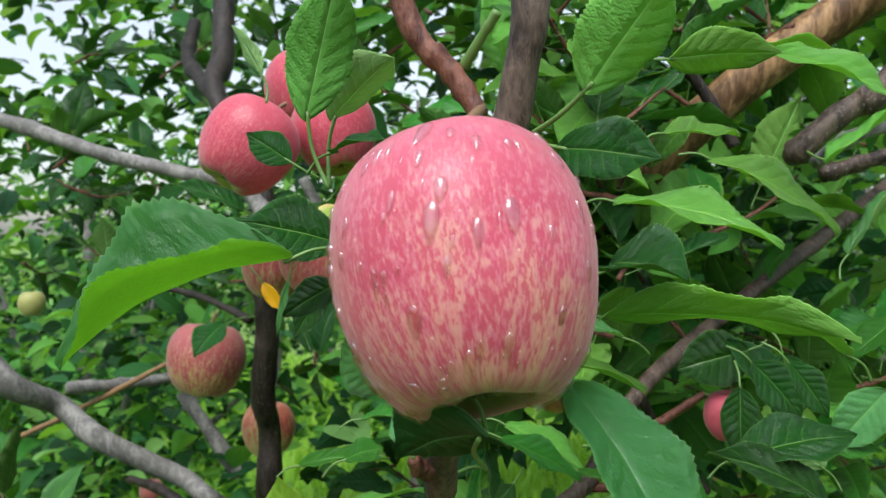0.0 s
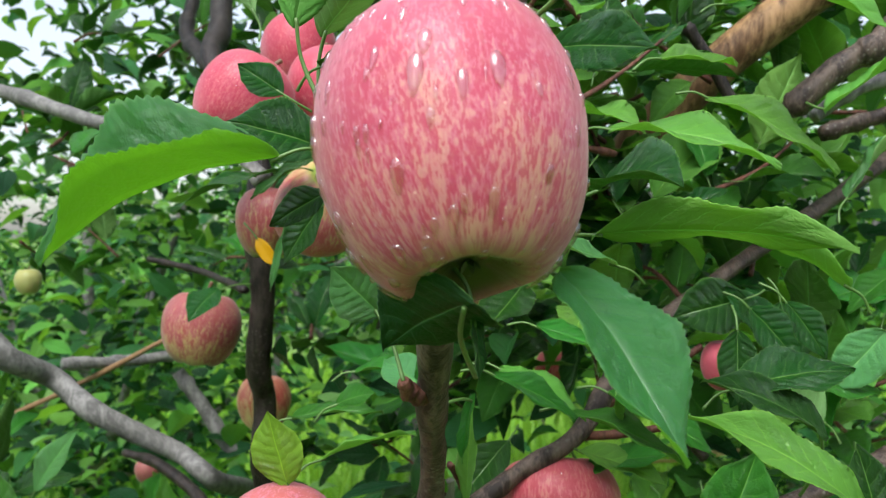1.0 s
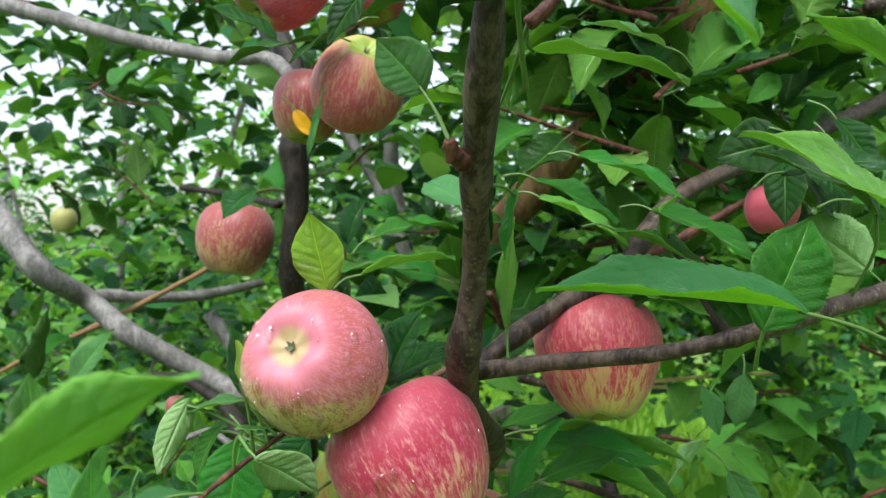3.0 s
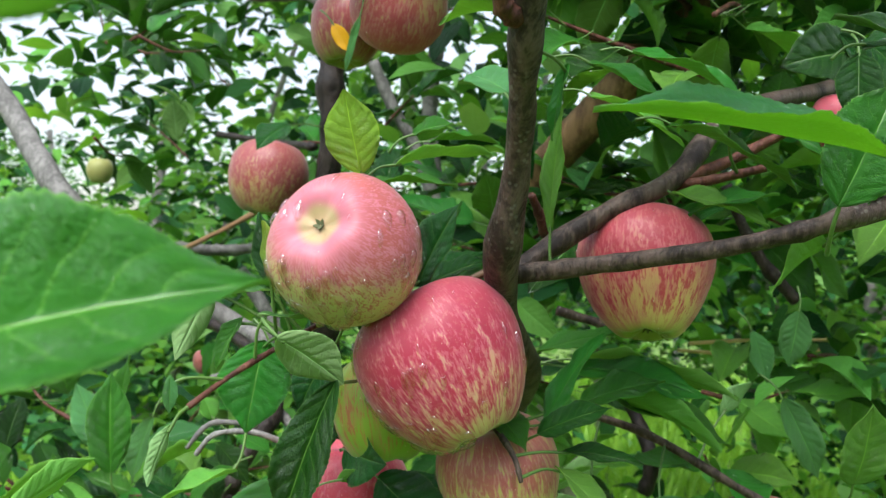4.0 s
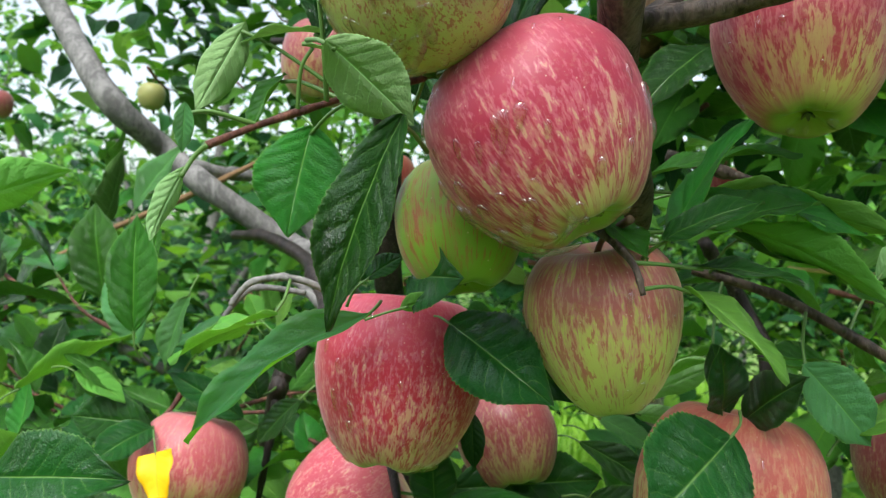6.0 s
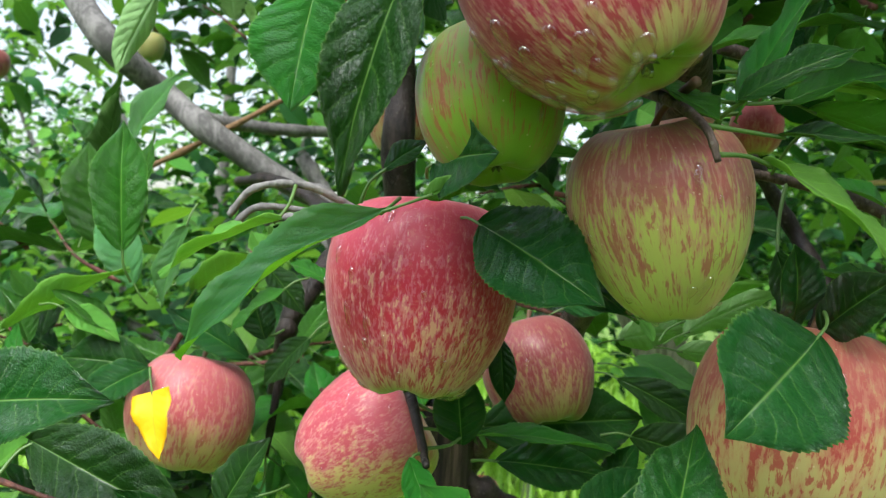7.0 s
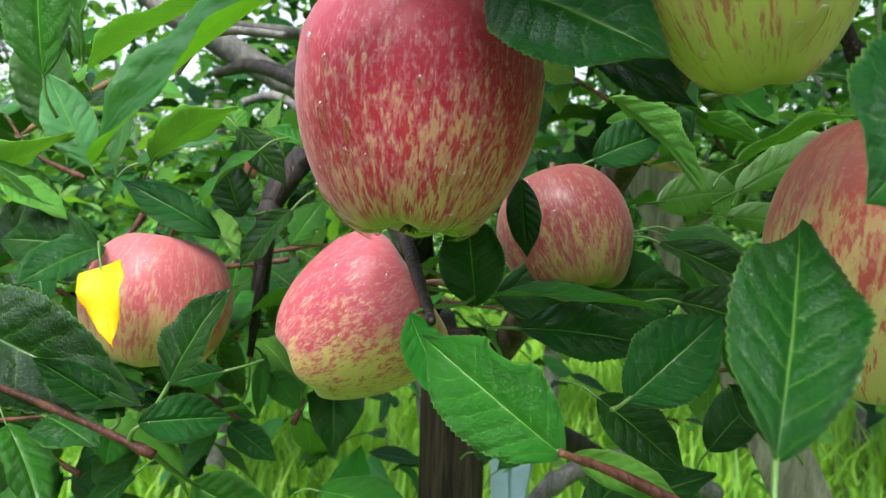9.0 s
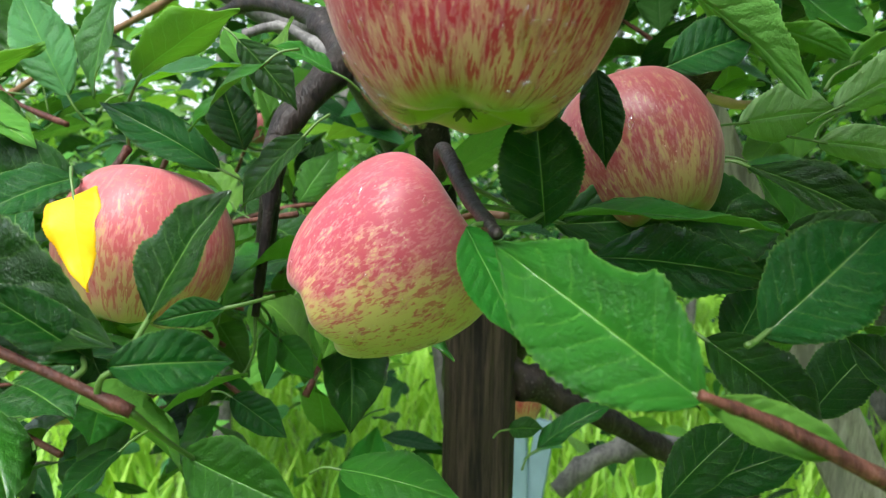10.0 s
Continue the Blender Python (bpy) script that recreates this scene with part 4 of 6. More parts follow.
limb("twig", [(0.0289, 0.5995, 1.4771, 0.0035), (0.0586, 0.6029, 1.4700, 0.003), (0.0823, 0.6055, 1.4641, 0.0025)], BARK_BROWN, tree, "brown twig", seed=56)
limb("twig", [(-0.3070, 0.6400, 1.2758, 0.0016), (-0.3023, 0.6450, 1.2804, 0.0019), (-0.2987, 0.6550, 1.2866, 0.0018), (-0.2953, 0.6650, 1.2986, 0.0022)], BARK_RED, tree, "fruiting spur", seed=58)
# large leaves near the fruit
leaf((-0.0443, 0.2809, 1.7006), (-0.1212, 0.2693, 1.6642), 0.46, 58, 0.07, 50, "split", label="broad leaf folded along its midrib, pale side showing", sweep=0.07)
leaf((-0.0320, 0.3004, 1.7052), (-0.0636, 0.2844, 1.7129), 0.72, 32, 0.03, 15, "dark")
leaf((-0.0336, 0.3100, 1.6901), (-0.0550, 0.3089, 1.6772), 0.6, 25, 0.03, 15, "dark")
leaf((0.0467, 0.2890, 1.7384), (0.0766, 0.2615, 1.7316), 0.6, 20, 0.03, 12, "dark")
leaf((0.1039, 0.3766, 1.7544), (0.1454, 0.3981, 1.7556), 0.4, 60, 0.03, 20, "light")
leaf((0.0510, 0.2544, 1.7513), (0.0740, 0.2359, 1.7831), 0.66, 160, 0.04, 15, "light", stalk=(0.0362, 0.2736, 1.7412))
leaf((0.0978, 0.3469, 1.7813), (0.1500, 0.3589, 1.7864), 0.42, 140, 0.04, 15, "light")
leaf((0.1678, 0.4199, 1.8000), (0.2349, 0.4219, 1.7737), 0.4, 50, 0.06, 20, "light")
leaf((0.0826, 0.3851, 1.7240), (0.1473, 0.3482, 1.7025), 0.36, 60, 0.07, 18, "light")
leaf((0.1454, 0.4481, 1.7494), (0.2160, 0.4498, 1.7080), 0.42, 55, 0.06, 18, "light")
leaf((0.0744, 0.3442, 1.6952), (0.0941, 0.2965, 1.6915), 0.62, 45, 0.08, 28, "dark", twist=40)
leaf((0.0681, 0.3335, 1.6751), (0.1589, 0.3051, 1.6693), 0.3, 125, 0.06, 20, "light", stalk=(0.0555, 0.3430, 1.6740))
leaf((0.0456, 0.2463, 1.6641), (0.0726, 0.2079, 1.6187), 0.44, 35, 0.06, 26, "split", stalk=(0.0293, 0.2818, 1.6650))
# the dark tone of these two stands in for the fruit's shade
leaf((0.0209, 0.2108, 1.6577), (-0.0050, 0.2496, 1.6409), 0.7, 150, 0.06, 16, "deep", stalk=(0.0218, 0.2907, 1.6253), label="leaf under the fruit, coloured dark for its shade")
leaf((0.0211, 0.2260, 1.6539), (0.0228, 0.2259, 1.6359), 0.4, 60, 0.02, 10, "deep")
leaf((-0.0465, 0.3108, 1.7511), (-0.0304, 0.2925, 1.8033), 0.46, 165, 0.06, 12, "mid", stalk=(-0.0375, 0.3106, 1.7254))
leaf((-0.0423, 0.3411, 1.7560), (-0.0129, 0.3126, 1.7758), 0.6, 130, 0.04, 30, "pale", stalk=(-0.0427, 0.3404, 1.7271))
leaf((-0.0746, 0.4097, 1.7443), (-0.0974, 0.4091, 1.7592), 0.7, 20, 0.02, 10, "dark")
leaf((-0.1024, 0.4598, 1.7979), (-0.1195, 0.4598, 1.8268), 0.35, 150, 0.03, 15, "pale")
leaf((-0.0405, 0.3308, 1.7414), (-0.0166, 0.3118, 1.7447), 0.55, 70, 0.05, 15, "dark")
leaf((0.2301, 0.4702, 1.6967), (0.2751, 0.4729, 1.7449), 0.5, 100, 0.05, 15, "pale")
leaf((0.2395, 0.5217, 1.7524), (0.3037, 0.5250, 1.7917), 0.5, 90, 0.05, 15, "light")
leaf((0.1752, 0.5207, 1.8203), (0.2537, 0.5238, 1.8238), 0.35, 90, 0.05, 15, "light")
leaf((0.1648, 0.3100, 1.5721), (0.0952, 0.2950, 1.6116), 0.3, 55, 0.08, 20, "light", stalk=(0.1782, 0.3300, 1.5316))
leaf((0.1928, 0.3833, 1.6513), (0.1444, 0.3715, 1.6740), 0.32, 110, 0.06, 20, "light")
leaf((0.1202, 0.3000, 1.5508), (0.0251, 0.2690, 1.5583), 0.26, 68, 0.02, 34, "split", label="long leaf held out flat, coloured with the sky's bluish sheen", wave=0.01, stalk=(0.1656, 0.3180, 1.5337))
leaf((0.1776, 0.3700, 1.5860), (0.1194, 0.3600, 1.6126), 0.4, 60, 0.07, 18, "dark")
leaf((0.0563, 0.4629, 1.6237), (0.1191, 0.4561, 1.5950), 0.42, 70, 0.05, 15, "mid")
leaf((0.0311, 0.4103, 1.6054), (0.0720, 0.4123, 1.5830), 0.4, 60, 0.05, 18, "mid")
leaf((0.0722, 0.4333, 1.5824), (0.1351, 0.4371, 1.5523), 0.36, 75, 0.05, 18, "mid")
leaf((0.0919, 0.4346, 1.5925), (0.1430, 0.4173, 1.5644), 0.4, 60, 0.05, 18, "mid")
leaf((0.0854, 0.3740, 1.6612), (0.0482, 0.3720, 1.6715), 0.42, 70, 0.05, 18, "pale")
leaf((0.0238, 0.3707, 1.6586), (0.0916, 0.3543, 1.6406), 0.34, 80, 0.05, 18, "light")
leaf((-0.0057, 0.4292, 1.5939), (-0.0273, 0.4481, 1.6063), 0.8, 40, 0.05, 15, "pale")
leaf((-0.0596, 0.4262, 1.5564), (-0.0101, 0.4489, 1.5654), 0.32, 100, 0.05, 18, "light")
leaf((-0.0574, 0.4664, 1.5772), (-0.0345, 0.4677, 1.5837), 0.85, 60, 0.05, 15, "mid")
leaf((0.0213, 0.3906, 1.5996), (0.0158, 0.3902, 1.5657), 0.22, 40, 0.03, 30, "mid")
leaf((-0.0112, 0.3588, 1.6469), (0.0033, 0.3696, 1.6329), 0.6, 60, 0.05, 15, "mid")
leaf((0.0133, 0.3802, 1.6365), (-0.0044, 0.3692, 1.6098), 0.4, 60, 0.05, 25, "mid")
leaf((-0.0200, 0.3650, 1.6392), (-0.0406, 0.3550, 1.6605), 0.85, 10, 0.05, 15, "pale")
leaf((-0.0708, 0.4056, 1.5492), (-0.0798, 0.4000, 1.5877), 0.66, 0, 0.03, 8, "lime", wave=0.03, label="yellow-green upright leaf behind an apple")
leaf((-0.1541, 0.6016, 1.7254), (-0.2020, 0.5790, 1.7439), 0.42, 60, 0.05, 18, "dark")
leaf((-0.1110, 0.5839, 1.7211), (-0.1903, 0.5596, 1.6908), 0.3, 70, 0.06, 15, "dark")
leaf((-0.0884, 0.5751, 1.7312), (-0.1344, 0.5626, 1.6988), 0.4, 60, 0.04, 15, "dark")
leaf((-0.0477, 0.4468, 1.4963), (-0.0251, 0.4281, 1.5399), 0.5, 40, 0.04, 15, "dark")
leaf((-0.0476, 0.4669, 1.4950), (-0.0131, 0.4687, 1.5114), 0.6, 60, 0.04, 15, "dark")
leaf((-0.0463, 0.4603, 1.4980), (-0.0270, 0.4424, 1.5369), 0.42, 40, 0.04, 15, "dark")
leaf((-0.0491, 0.4801, 1.5002), (-0.0154, 0.4839, 1.5145), 0.5, 55, 0.04, 15, "dark")
leaf((-0.0991, 0.5349, 1.5530), (-0.0388, 0.5417, 1.5561), 0.42, 80, 0.05, 18, "mid")
leaf((-0.0580, 0.5396, 1.5837), (-0.0136, 0.5446, 1.5842), 0.55, 80, 0.05, 20, "mid")
leaf((-0.1114, 0.4116, 1.4925), (-0.1425, 0.4068, 1.4868), 0.4, 80, 0.05, 15, "pale")
leaf((-0.1156, 0.4211, 1.4915), (-0.1240, 0.4191, 1.5298), 0.45, 40, 0.05, 15, "dark")
leaf((-0.1071, 0.3930, 1.4972), (-0.1124, 0.3925, 1.5252), 0.5, 150, 0.03, 15, "lime")
leaf((-0.0935, 0.3631, 1.4762), (-0.0692, 0.3853, 1.4548), 0.62, 170, 0.04, 12, "pale", stalk=(-0.1067, 0.3822, 1.4812), label="broad pale leaf showing its underside")
leaf((-0.1122, 0.3914, 1.4823), (-0.0696, 0.4185, 1.4787), 0.2, 100, 0.02, 10, "pale")
leaf((-0.0714, 0.3793, 1.4572), (-0.0952, 0.3873, 1.3844), 0.33, 12, 0.07, 18, "dark", stalk=(-0.0714, 0.4187, 1.4503), label="dark wet hanging leaf")
leaf((-0.1284, 0.4500, 1.4632), (-0.1324, 0.4400, 1.4158), 0.82, 0, 0.03, 8, "mid")
leaf((-0.1320, 0.4697, 1.4595), (-0.1237, 0.4714, 1.4377), 0.5, 30, 0.03, 8, "pale")
leaf((-0.0729, 0.5000, 1.3807), (-0.0210, 0.4680, 1.3524), 0.60, 15, 0.05, 14, "dark", label="large dark wet leaf between the apples")
leaf((-0.0624, 0.5300, 1.3756), (-0.0061, 0.5200, 1.3422), 0.4, 40, 0.05, 14, "dark")
leaf((-0.1047, 0.4750, 1.3845), (-0.1784, 0.4550, 1.3226), 0.2, 35, 0.04, 42, "split", stalk=(-0.1043, 0.4900, 1.3889), sweep=0.06)
leaf((-0.0870, 0.4740, 1.4020), (-0.0594, 0.4446, 1.4039), 0.8, 10, 0.05, 14, "dark")
leaf((-0.1085, 0.4799, 1.3996), (-0.0918, 0.4834, 1.4116), 0.6, 30, 0.05, 14, "dark")
leaf((-0.0882, 0.4632, 1.3885), (-0.0707, 0.4566, 1.3949), 0.5, 150, 0.04, 14, "light")
leaf((-0.0948, 0.4700, 1.4610), (-0.1137, 0.4700, 1.4221), 0.72, 30, 0.05, 14, "dark")
leaf((-0.0136, 0.4790, 1.4362), (0.0121, 0.4478, 1.4160), 0.55, 60, 0.04, 12, "mid")
leaf((0.0173, 0.4517, 1.4241), (0.0535, 0.4487, 1.4408), 0.45, 50, 0.05, 14, "dark", stalk=(0.0098, 0.4730, 1.4134))
leaf((0.0276, 0.4600, 1.4067), (0.0642, 0.4400, 1.3745), 0.34, 60, 0.05, 18, "light")
leaf((0.0303, 0.4600, 1.4143), (0.0722, 0.4600, 1.4104), 0.3, 60, 0.05, 18, "dark")
leaf((0.0145, 0.5233, 1.4562), (0.0863, 0.5344, 1.4716), 0.28, 70, 0.06, 14, "mid")
leaf((0.0367, 0.5262, 1.4491), (0.1275, 0.5426, 1.4303), 0.3, 60, 0.06, 14, "mid")
leaf((0.0591, 0.5510, 1.4314), (0.1420, 0.5647, 1.3992), 0.3, 60, 0.06, 14, "mid")
leaf((0.0459, 0.5674, 1.5319), (0.0087, 0.5420, 1.4910), 0.5, 30, 0.06, 14, "dark")
leaf((-0.1406, 0.4070, 1.4940), (-0.1525, 0.3956, 1.4582), 0.4, 150, 0.04, 25, "pale")
leaf((-0.1292, 0.4192, 1.4784), (-0.1369, 0.4083, 1.4530), 0.5, 40, 0.04, 25, "mid")
leaf((-0.1408, 0.3671, 1.4566), (-0.1408, 0.3674, 1.4400), 0.4, 30, 0.04, 25, "pale")
leaf((-0.1395, 0.3677, 1.4360), (-0.1442, 0.3572, 1.4115), 0.32, 120, 0.04, 25, "pale")
leaf((-0.1663, 0.3000, 1.4153), (-0.1524, 0.3300, 1.4301), 0.42, 120, 0.04, 20, "light")
leaf((-0.2569, 0.5350, 1.3580), (-0.2624, 0.5400, 1.4241), 0.44, 20, 0.05, 20, "mid")
leaf((-0.2872, 0.6000, 1.3752), (-0.2811, 0.6000, 1.4262), 0.3, 20, 0.05, 20, "mid")
leaf((-0.3896, 0.7400, 1.4326), (-0.3519, 0.7500, 1.4898), 0.42, 20, 0.05, 20, "pale")
leaf((-0.1573, 0.4975, 1.3785), (-0.2090, 0.4898, 1.3510), 0.4, 80, 0.05, 20, "light")
leaf((-0.2687, 0.5880, 1.2769), (-0.2558, 0.5780, 1.2411), 0.62, 5, 0.05, 10, "yellow", cut=0.42, wave=0.04, label="bright yellow dying leaf")
leaf((-0.2782, 0.4558, 1.2954), (-0.1984, 0.4430, 1.3075), 0.5, 30, 0.04, 18, "dark")
leaf((-0.2815, 0.5050, 1.2691), (-0.1910, 0.4990, 1.2400), 0.44, 25, 0.05, 18, "dark")
leaf((-0.1790, 0.4955, 1.2492), (-0.1616, 0.5059, 1.2819), 0.52, 20, 0.05, 22, "dark", stalk=(-0.1854, 0.4929, 1.2354))
leaf((-0.1854, 0.4880, 1.2379), (-0.1599, 0.5050, 1.2373), 0.56, 25, 0.05, 18, "dark")
leaf((-0.1983, 0.5005, 1.2357), (-0.2242, 0.4868, 1.2574), 0.42, 40, 0.05, 18, "dark")
leaf((-0.1755, 0.5300, 1.2466), (-0.1929, 0.5200, 1.2430), 0.46, 25, 0.05, 18, "dark")
leaf((-0.1893, 0.5300, 1.2011), (-0.1506, 0.5266, 1.1898), 0.62, 15, 0.05, 18, "mid")
leaf((-0.0452, 0.4860, 1.2404), (-0.0921, 0.5000, 1.2710), 0.56, 12, 0.05, 10, "mid", bite=0.25, label="large toothed leaf with an insect-eaten edge")
leaf((-0.1039, 0.5300, 1.2728), (-0.0853, 0.5150, 1.2440), 0.42, 15, 0.03, 20, "mid")
leaf((-0.0434, 0.5000, 1.2367), (-0.0106, 0.5000, 1.2263), 0.34, 25, 0.05, 14, "light")
leaf((-0.0837, 0.6096, 1.2702), (0.0065, 0.6688, 1.2704), 0.46, 18, 0.06, 14, "dark")
leaf((-0.0702, 0.5800, 1.2614), (-0.0116, 0.6000, 1.2532), 0.42, 35, 0.06, 14, "dark", stalk=(-0.0818, 0.5750, 1.2614))
leaf((-0.0268, 0.5260, 1.2478), (0.0043, 0.5400, 1.2766), 0.66, 10, 0.05, 14, "dark", stalk=(-0.0314, 0.5200, 1.2464))
leaf((-0.0027, 0.4120, 1.2682), (0.0131, 0.4756, 1.3112), 0.38, 10, 0.05, 16, "dark", label="large dark bluish leaf close by")
leaf((0.0511, 0.4695, 1.3476), (0.0171, 0.4365, 1.3172), 0.9, 5, 0.03, 10, "dark", label="broad green leaf before an apple")
leaf((0.0569, 0.5329, 1.3457), (0.0503, 0.5103, 1.3791), 0.62, 30, 0.05, 14, "dark")
leaf((0.0681, 0.5340, 1.3432), (0.0882, 0.5069, 1.3692), 0.62, 40, 0.05, 14, "dark")
leaf((-0.0841, 0.5750, 1.2748), (-0.0106, 0.5850, 1.2710), 0.22, 75, 0.04, 20, "mid", wave=0.02)
leaf((-0.0716, 0.5877, 1.3228), (-0.0672, 0.5822, 1.2901), 0.44, 5, 0.05, 25, "dark", twist=20)
leaf((-0.0849, 0.5630, 1.2721), (-0.0892, 0.5600, 1.3115), 0.68, 8, 0.05, 12, "dark")
leaf((-0.0093, 0.6959, 1.3139), (0.0354, 0.7118, 1.3209), 0.62, 150, 0.05, 14, "pale")
leaf((0.0310, 0.6997, 1.3206), (0.0891, 0.7041, 1.3508), 0.42, 150, 0.05, 14, "pale")
leaf((0.0290, 0.7178, 1.3072), (0.0812, 0.7178, 1.2997), 0.42, 150, 0.04, 14, "pale")
leaf((-0.0372, 0.6679, 1.3660), (0.0097, 0.6533, 1.3200), 0.42, 120, 0.06, 25, "light")
leaf((0.0112, 0.7394, 1.3644), (0.0517, 0.7466, 1.3487), 0.4, 140, 0.05, 14, "light")
leaf((-0.0439, 0.6613, 1.3343), (-0.0082, 0.6707, 1.3487), 0.66, 20, 0.05, 14, "dark")
leaf((-0.2792, 0.6457, 1.3295), (-0.2243, 0.6393, 1.3580), 0.5, 110, 0.05, 14, "light")
leaf((-0.2394, 0.6503, 1.2888), (-0.2946, 0.6414, 1.3184), 0.36, 30, 0.05, 14, "dark")
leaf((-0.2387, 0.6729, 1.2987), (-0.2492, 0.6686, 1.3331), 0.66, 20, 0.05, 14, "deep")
leaf((-0.3958, 0.6194, 1.2982), (-0.3146, 0.6324, 1.3432), 0.3, 110, 0.05, 14, "light")
leaf((-0.3205, 0.6296, 1.3014), (-0.3624, 0.6218, 1.3277), 0.4, 70, 0.05, 14, "mid")
leaf((-0.2807, 0.6389, 1.3716), (-0.2934, 0.6353, 1.3190), 0.42, 20, 0.05, 20, "pale")
leaf((0.0376, 0.7019, 1.2198), (0.0006, 0.7213, 1.2966), 0.3, 30, 0.05, 20, "mid")
leaf((0.2182, 0.5175, 1.5917), (0.1707, 0.4969, 1.6444), 0.5, 40, 0.05, 14, "dark")
leaf((0.1825, 0.5164, 1.5989), (0.1828, 0.4957, 1.5656), 0.6, 30, 0.05, 14, "dark")
leaf((0.1791, 0.4769, 1.6340), (0.2087, 0.4773, 1.5995), 0.6, 20, 0.05, 14, "dark")
leaf((0.1920, 0.4366, 1.5985), (0.2340, 0.4381, 1.5925), 0.45, 50, 0.05, 14, "mid")
leaf((0.2396, 0.5177, 1.5596), (0.1932, 0.5166, 1.5917), 0.7, 150, 0.05, 14, "pale")
leaf((0.1364, 0.3739, 1.6062), (0.2012, 0.3970, 1.6111), 0.45, 60, 0.05, 14, "dark")
leaf((0.2895, 0.5216, 1.6560), (0.2539, 0.5196, 1.6274), 0.5, 60, 0.05, 14, "mid")
leaf((0.1658, 0.4562, 1.6231), (0.1630, 0.4453, 1.5851), 0.55, 20, 0.05, 14, "dark")
leaf((0.2370, 0.4389, 1.6255), (0.2070, 0.4371, 1.5940), 0.6, 20, 0.05, 14, "pale")
leaf((0.1845, 0.4372, 1.6405), (0.2055, 0.4374, 1.6105), 0.55, 20, 0.05, 14, "dark")
leaf((-0.2193, 0.7520, 1.6231), (-0.2366, 0.7208, 1.5957), 0.7, 20, 0.05, 14, "dark")
leaf((-0.0469, 0.3695, 1.6876), (-0.0643, 0.3683, 1.6606), 0.5, 20, 0.05, 14, "dark")
leaf((-0.1385, 0.5924, 1.6718), (-0.1242, 0.5931, 1.6508), 0.45, 0, 0.04, 12, "yellow")
leaf((-0.1168, 0.5835, 1.6756), (-0.1259, 0.5830, 1.6333), 0.14, 0, 0.04, 20, "pale")
leaf((-0.1784, 0.6414, 1.1577), (-0.1207, 0.6324, 1.1518), 0.45, 50, 0.05, 14, "mid")
leaf((-0.0413, 0.6193, 1.1654), (-0.0099, 0.6286, 1.1981), 0.5, 40, 0.05, 14, "dark")
leaf((-0.0331, 0.6509, 1.1559), (0.0238, 0.6646, 1.1782), 0.45, 50, 0.05, 14, "dark")
leaf((0.0507, 0.6417, 1.2035), (0.0224, 0.6382, 1.2307), 0.6, 40, 0.05, 14, "dark")
leaf((0.0027, 0.7423, 1.2971), (0.0505, 0.7300, 1.2772), 0.4, 40, 0.05, 14, "pale")
leaf((0.0479, 0.7744, 1.3225), (0.0967, 0.7872, 1.3533), 0.5, 110, 0.05, 14, "light")
leaf((-0.0353, 0.7384, 1.3434), (0.0057, 0.7491, 1.3684), 0.55, 60, 0.05, 14, "dark")
leaf((-0.0143, 0.7625, 1.3347), (0.0134, 0.7687, 1.3398), 0.5, 100, 0.05, 14, "light")
leaf((-0.1047, 0.8070, 1.1179), (-0.0585, 0.8191, 1.1473), 0.4, 60, 0.05, 14, "dark")
leaf((-0.3506, 0.6194, 1.3163), (-0.3144, 0.6252, 1.2971), 0.5, 60, 0.05, 14, "light")
leaf((-0.3489, 0.6924, 1.3267), (-0.3774, 0.6913, 1.3830), 0.5, 30, 0.05, 14, "pale")
leaf((-0.2897, 0.6200, 1.2841), (-0.3089, 0.5800, 1.2667), 0.62, 25, 0.05, 14, "dark")
leaf((-0.2732, 0.7414, 1.3493), (-0.2837, 0.7403, 1.3698), 0.95, 60, 0.05, 14, "light")
leaf((-0.2561, 0.7434, 1.3383), (-0.2449, 0.7491, 1.3770), 0.45, 40, 0.05, 14, "light")
leaf((-0.0159, 0.6419, 1.2186), (0.0043, 0.6490, 1.2608), 0.55, 40, 0.05, 14, "dark")
leaf((0.0193, 0.6683, 1.1888), (0.0512, 0.6775, 1.2246), 0.6, 40, 0.05, 14, "dark")
leaf((-0.0095, 0.6686, 1.2941), (0.0544, 0.6602, 1.2642), 0.3, 30, 0.05, 25, "dark")
leaf((-0.0014, 0.6278, 1.2696), (0.0484, 0.6378, 1.2540), 0.55, 40, 0.05, 14, "dark")
leaf((-0.0364, 0.5600, 1.2401), (-0.0037, 0.5500, 1.2168), 0.52, 25, 0.05, 14, "dark")
leaf((0.0220, 0.6470, 1.3320), (0.0742, 0.6579, 1.3580), 0.35, 110, 0.05, 14, "light")
leaf((-0.0064, 0.6909, 1.2969), (0.0340, 0.6804, 1.2793), 0.36, 30, 0.05, 14, "split")
leaf((0.0926, 0.5371, 1.3713), (0.1276, 0.5432, 1.3346), 0.65, 20, 0.05, 14, "pale")
leaf((0.0545, 0.5614, 1.3760), (0.0635, 0.5635, 1.3348), 0.5, 30, 0.05, 14, "dark")
leaf((0.1184, 0.5417, 1.3400), (0.1764, 0.5505, 1.3619), 0.4, 70, 0.05, 14, "light")
leaf((0.1681, 0.6283, 1.4688), (0.1810, 0.6310, 1.4321), 0.5, 20, 0.05, 14, "pale")
leaf((-0.2156, 0.6465, 1.3360), (-0.2478, 0.6375, 1.3049), 0.5, 60, 0.05, 14, "mid")
leaf((-0.2020, 0.6578, 1.3047), (-0.2286, 0.6498, 1.2715), 0.5, 30, 0.05, 14, "dark")
leaf((-0.2005, 0.6910, 1.3377), (-0.2313, 0.6850, 1.3502), 0.5, 60, 0.05, 14, "mid")
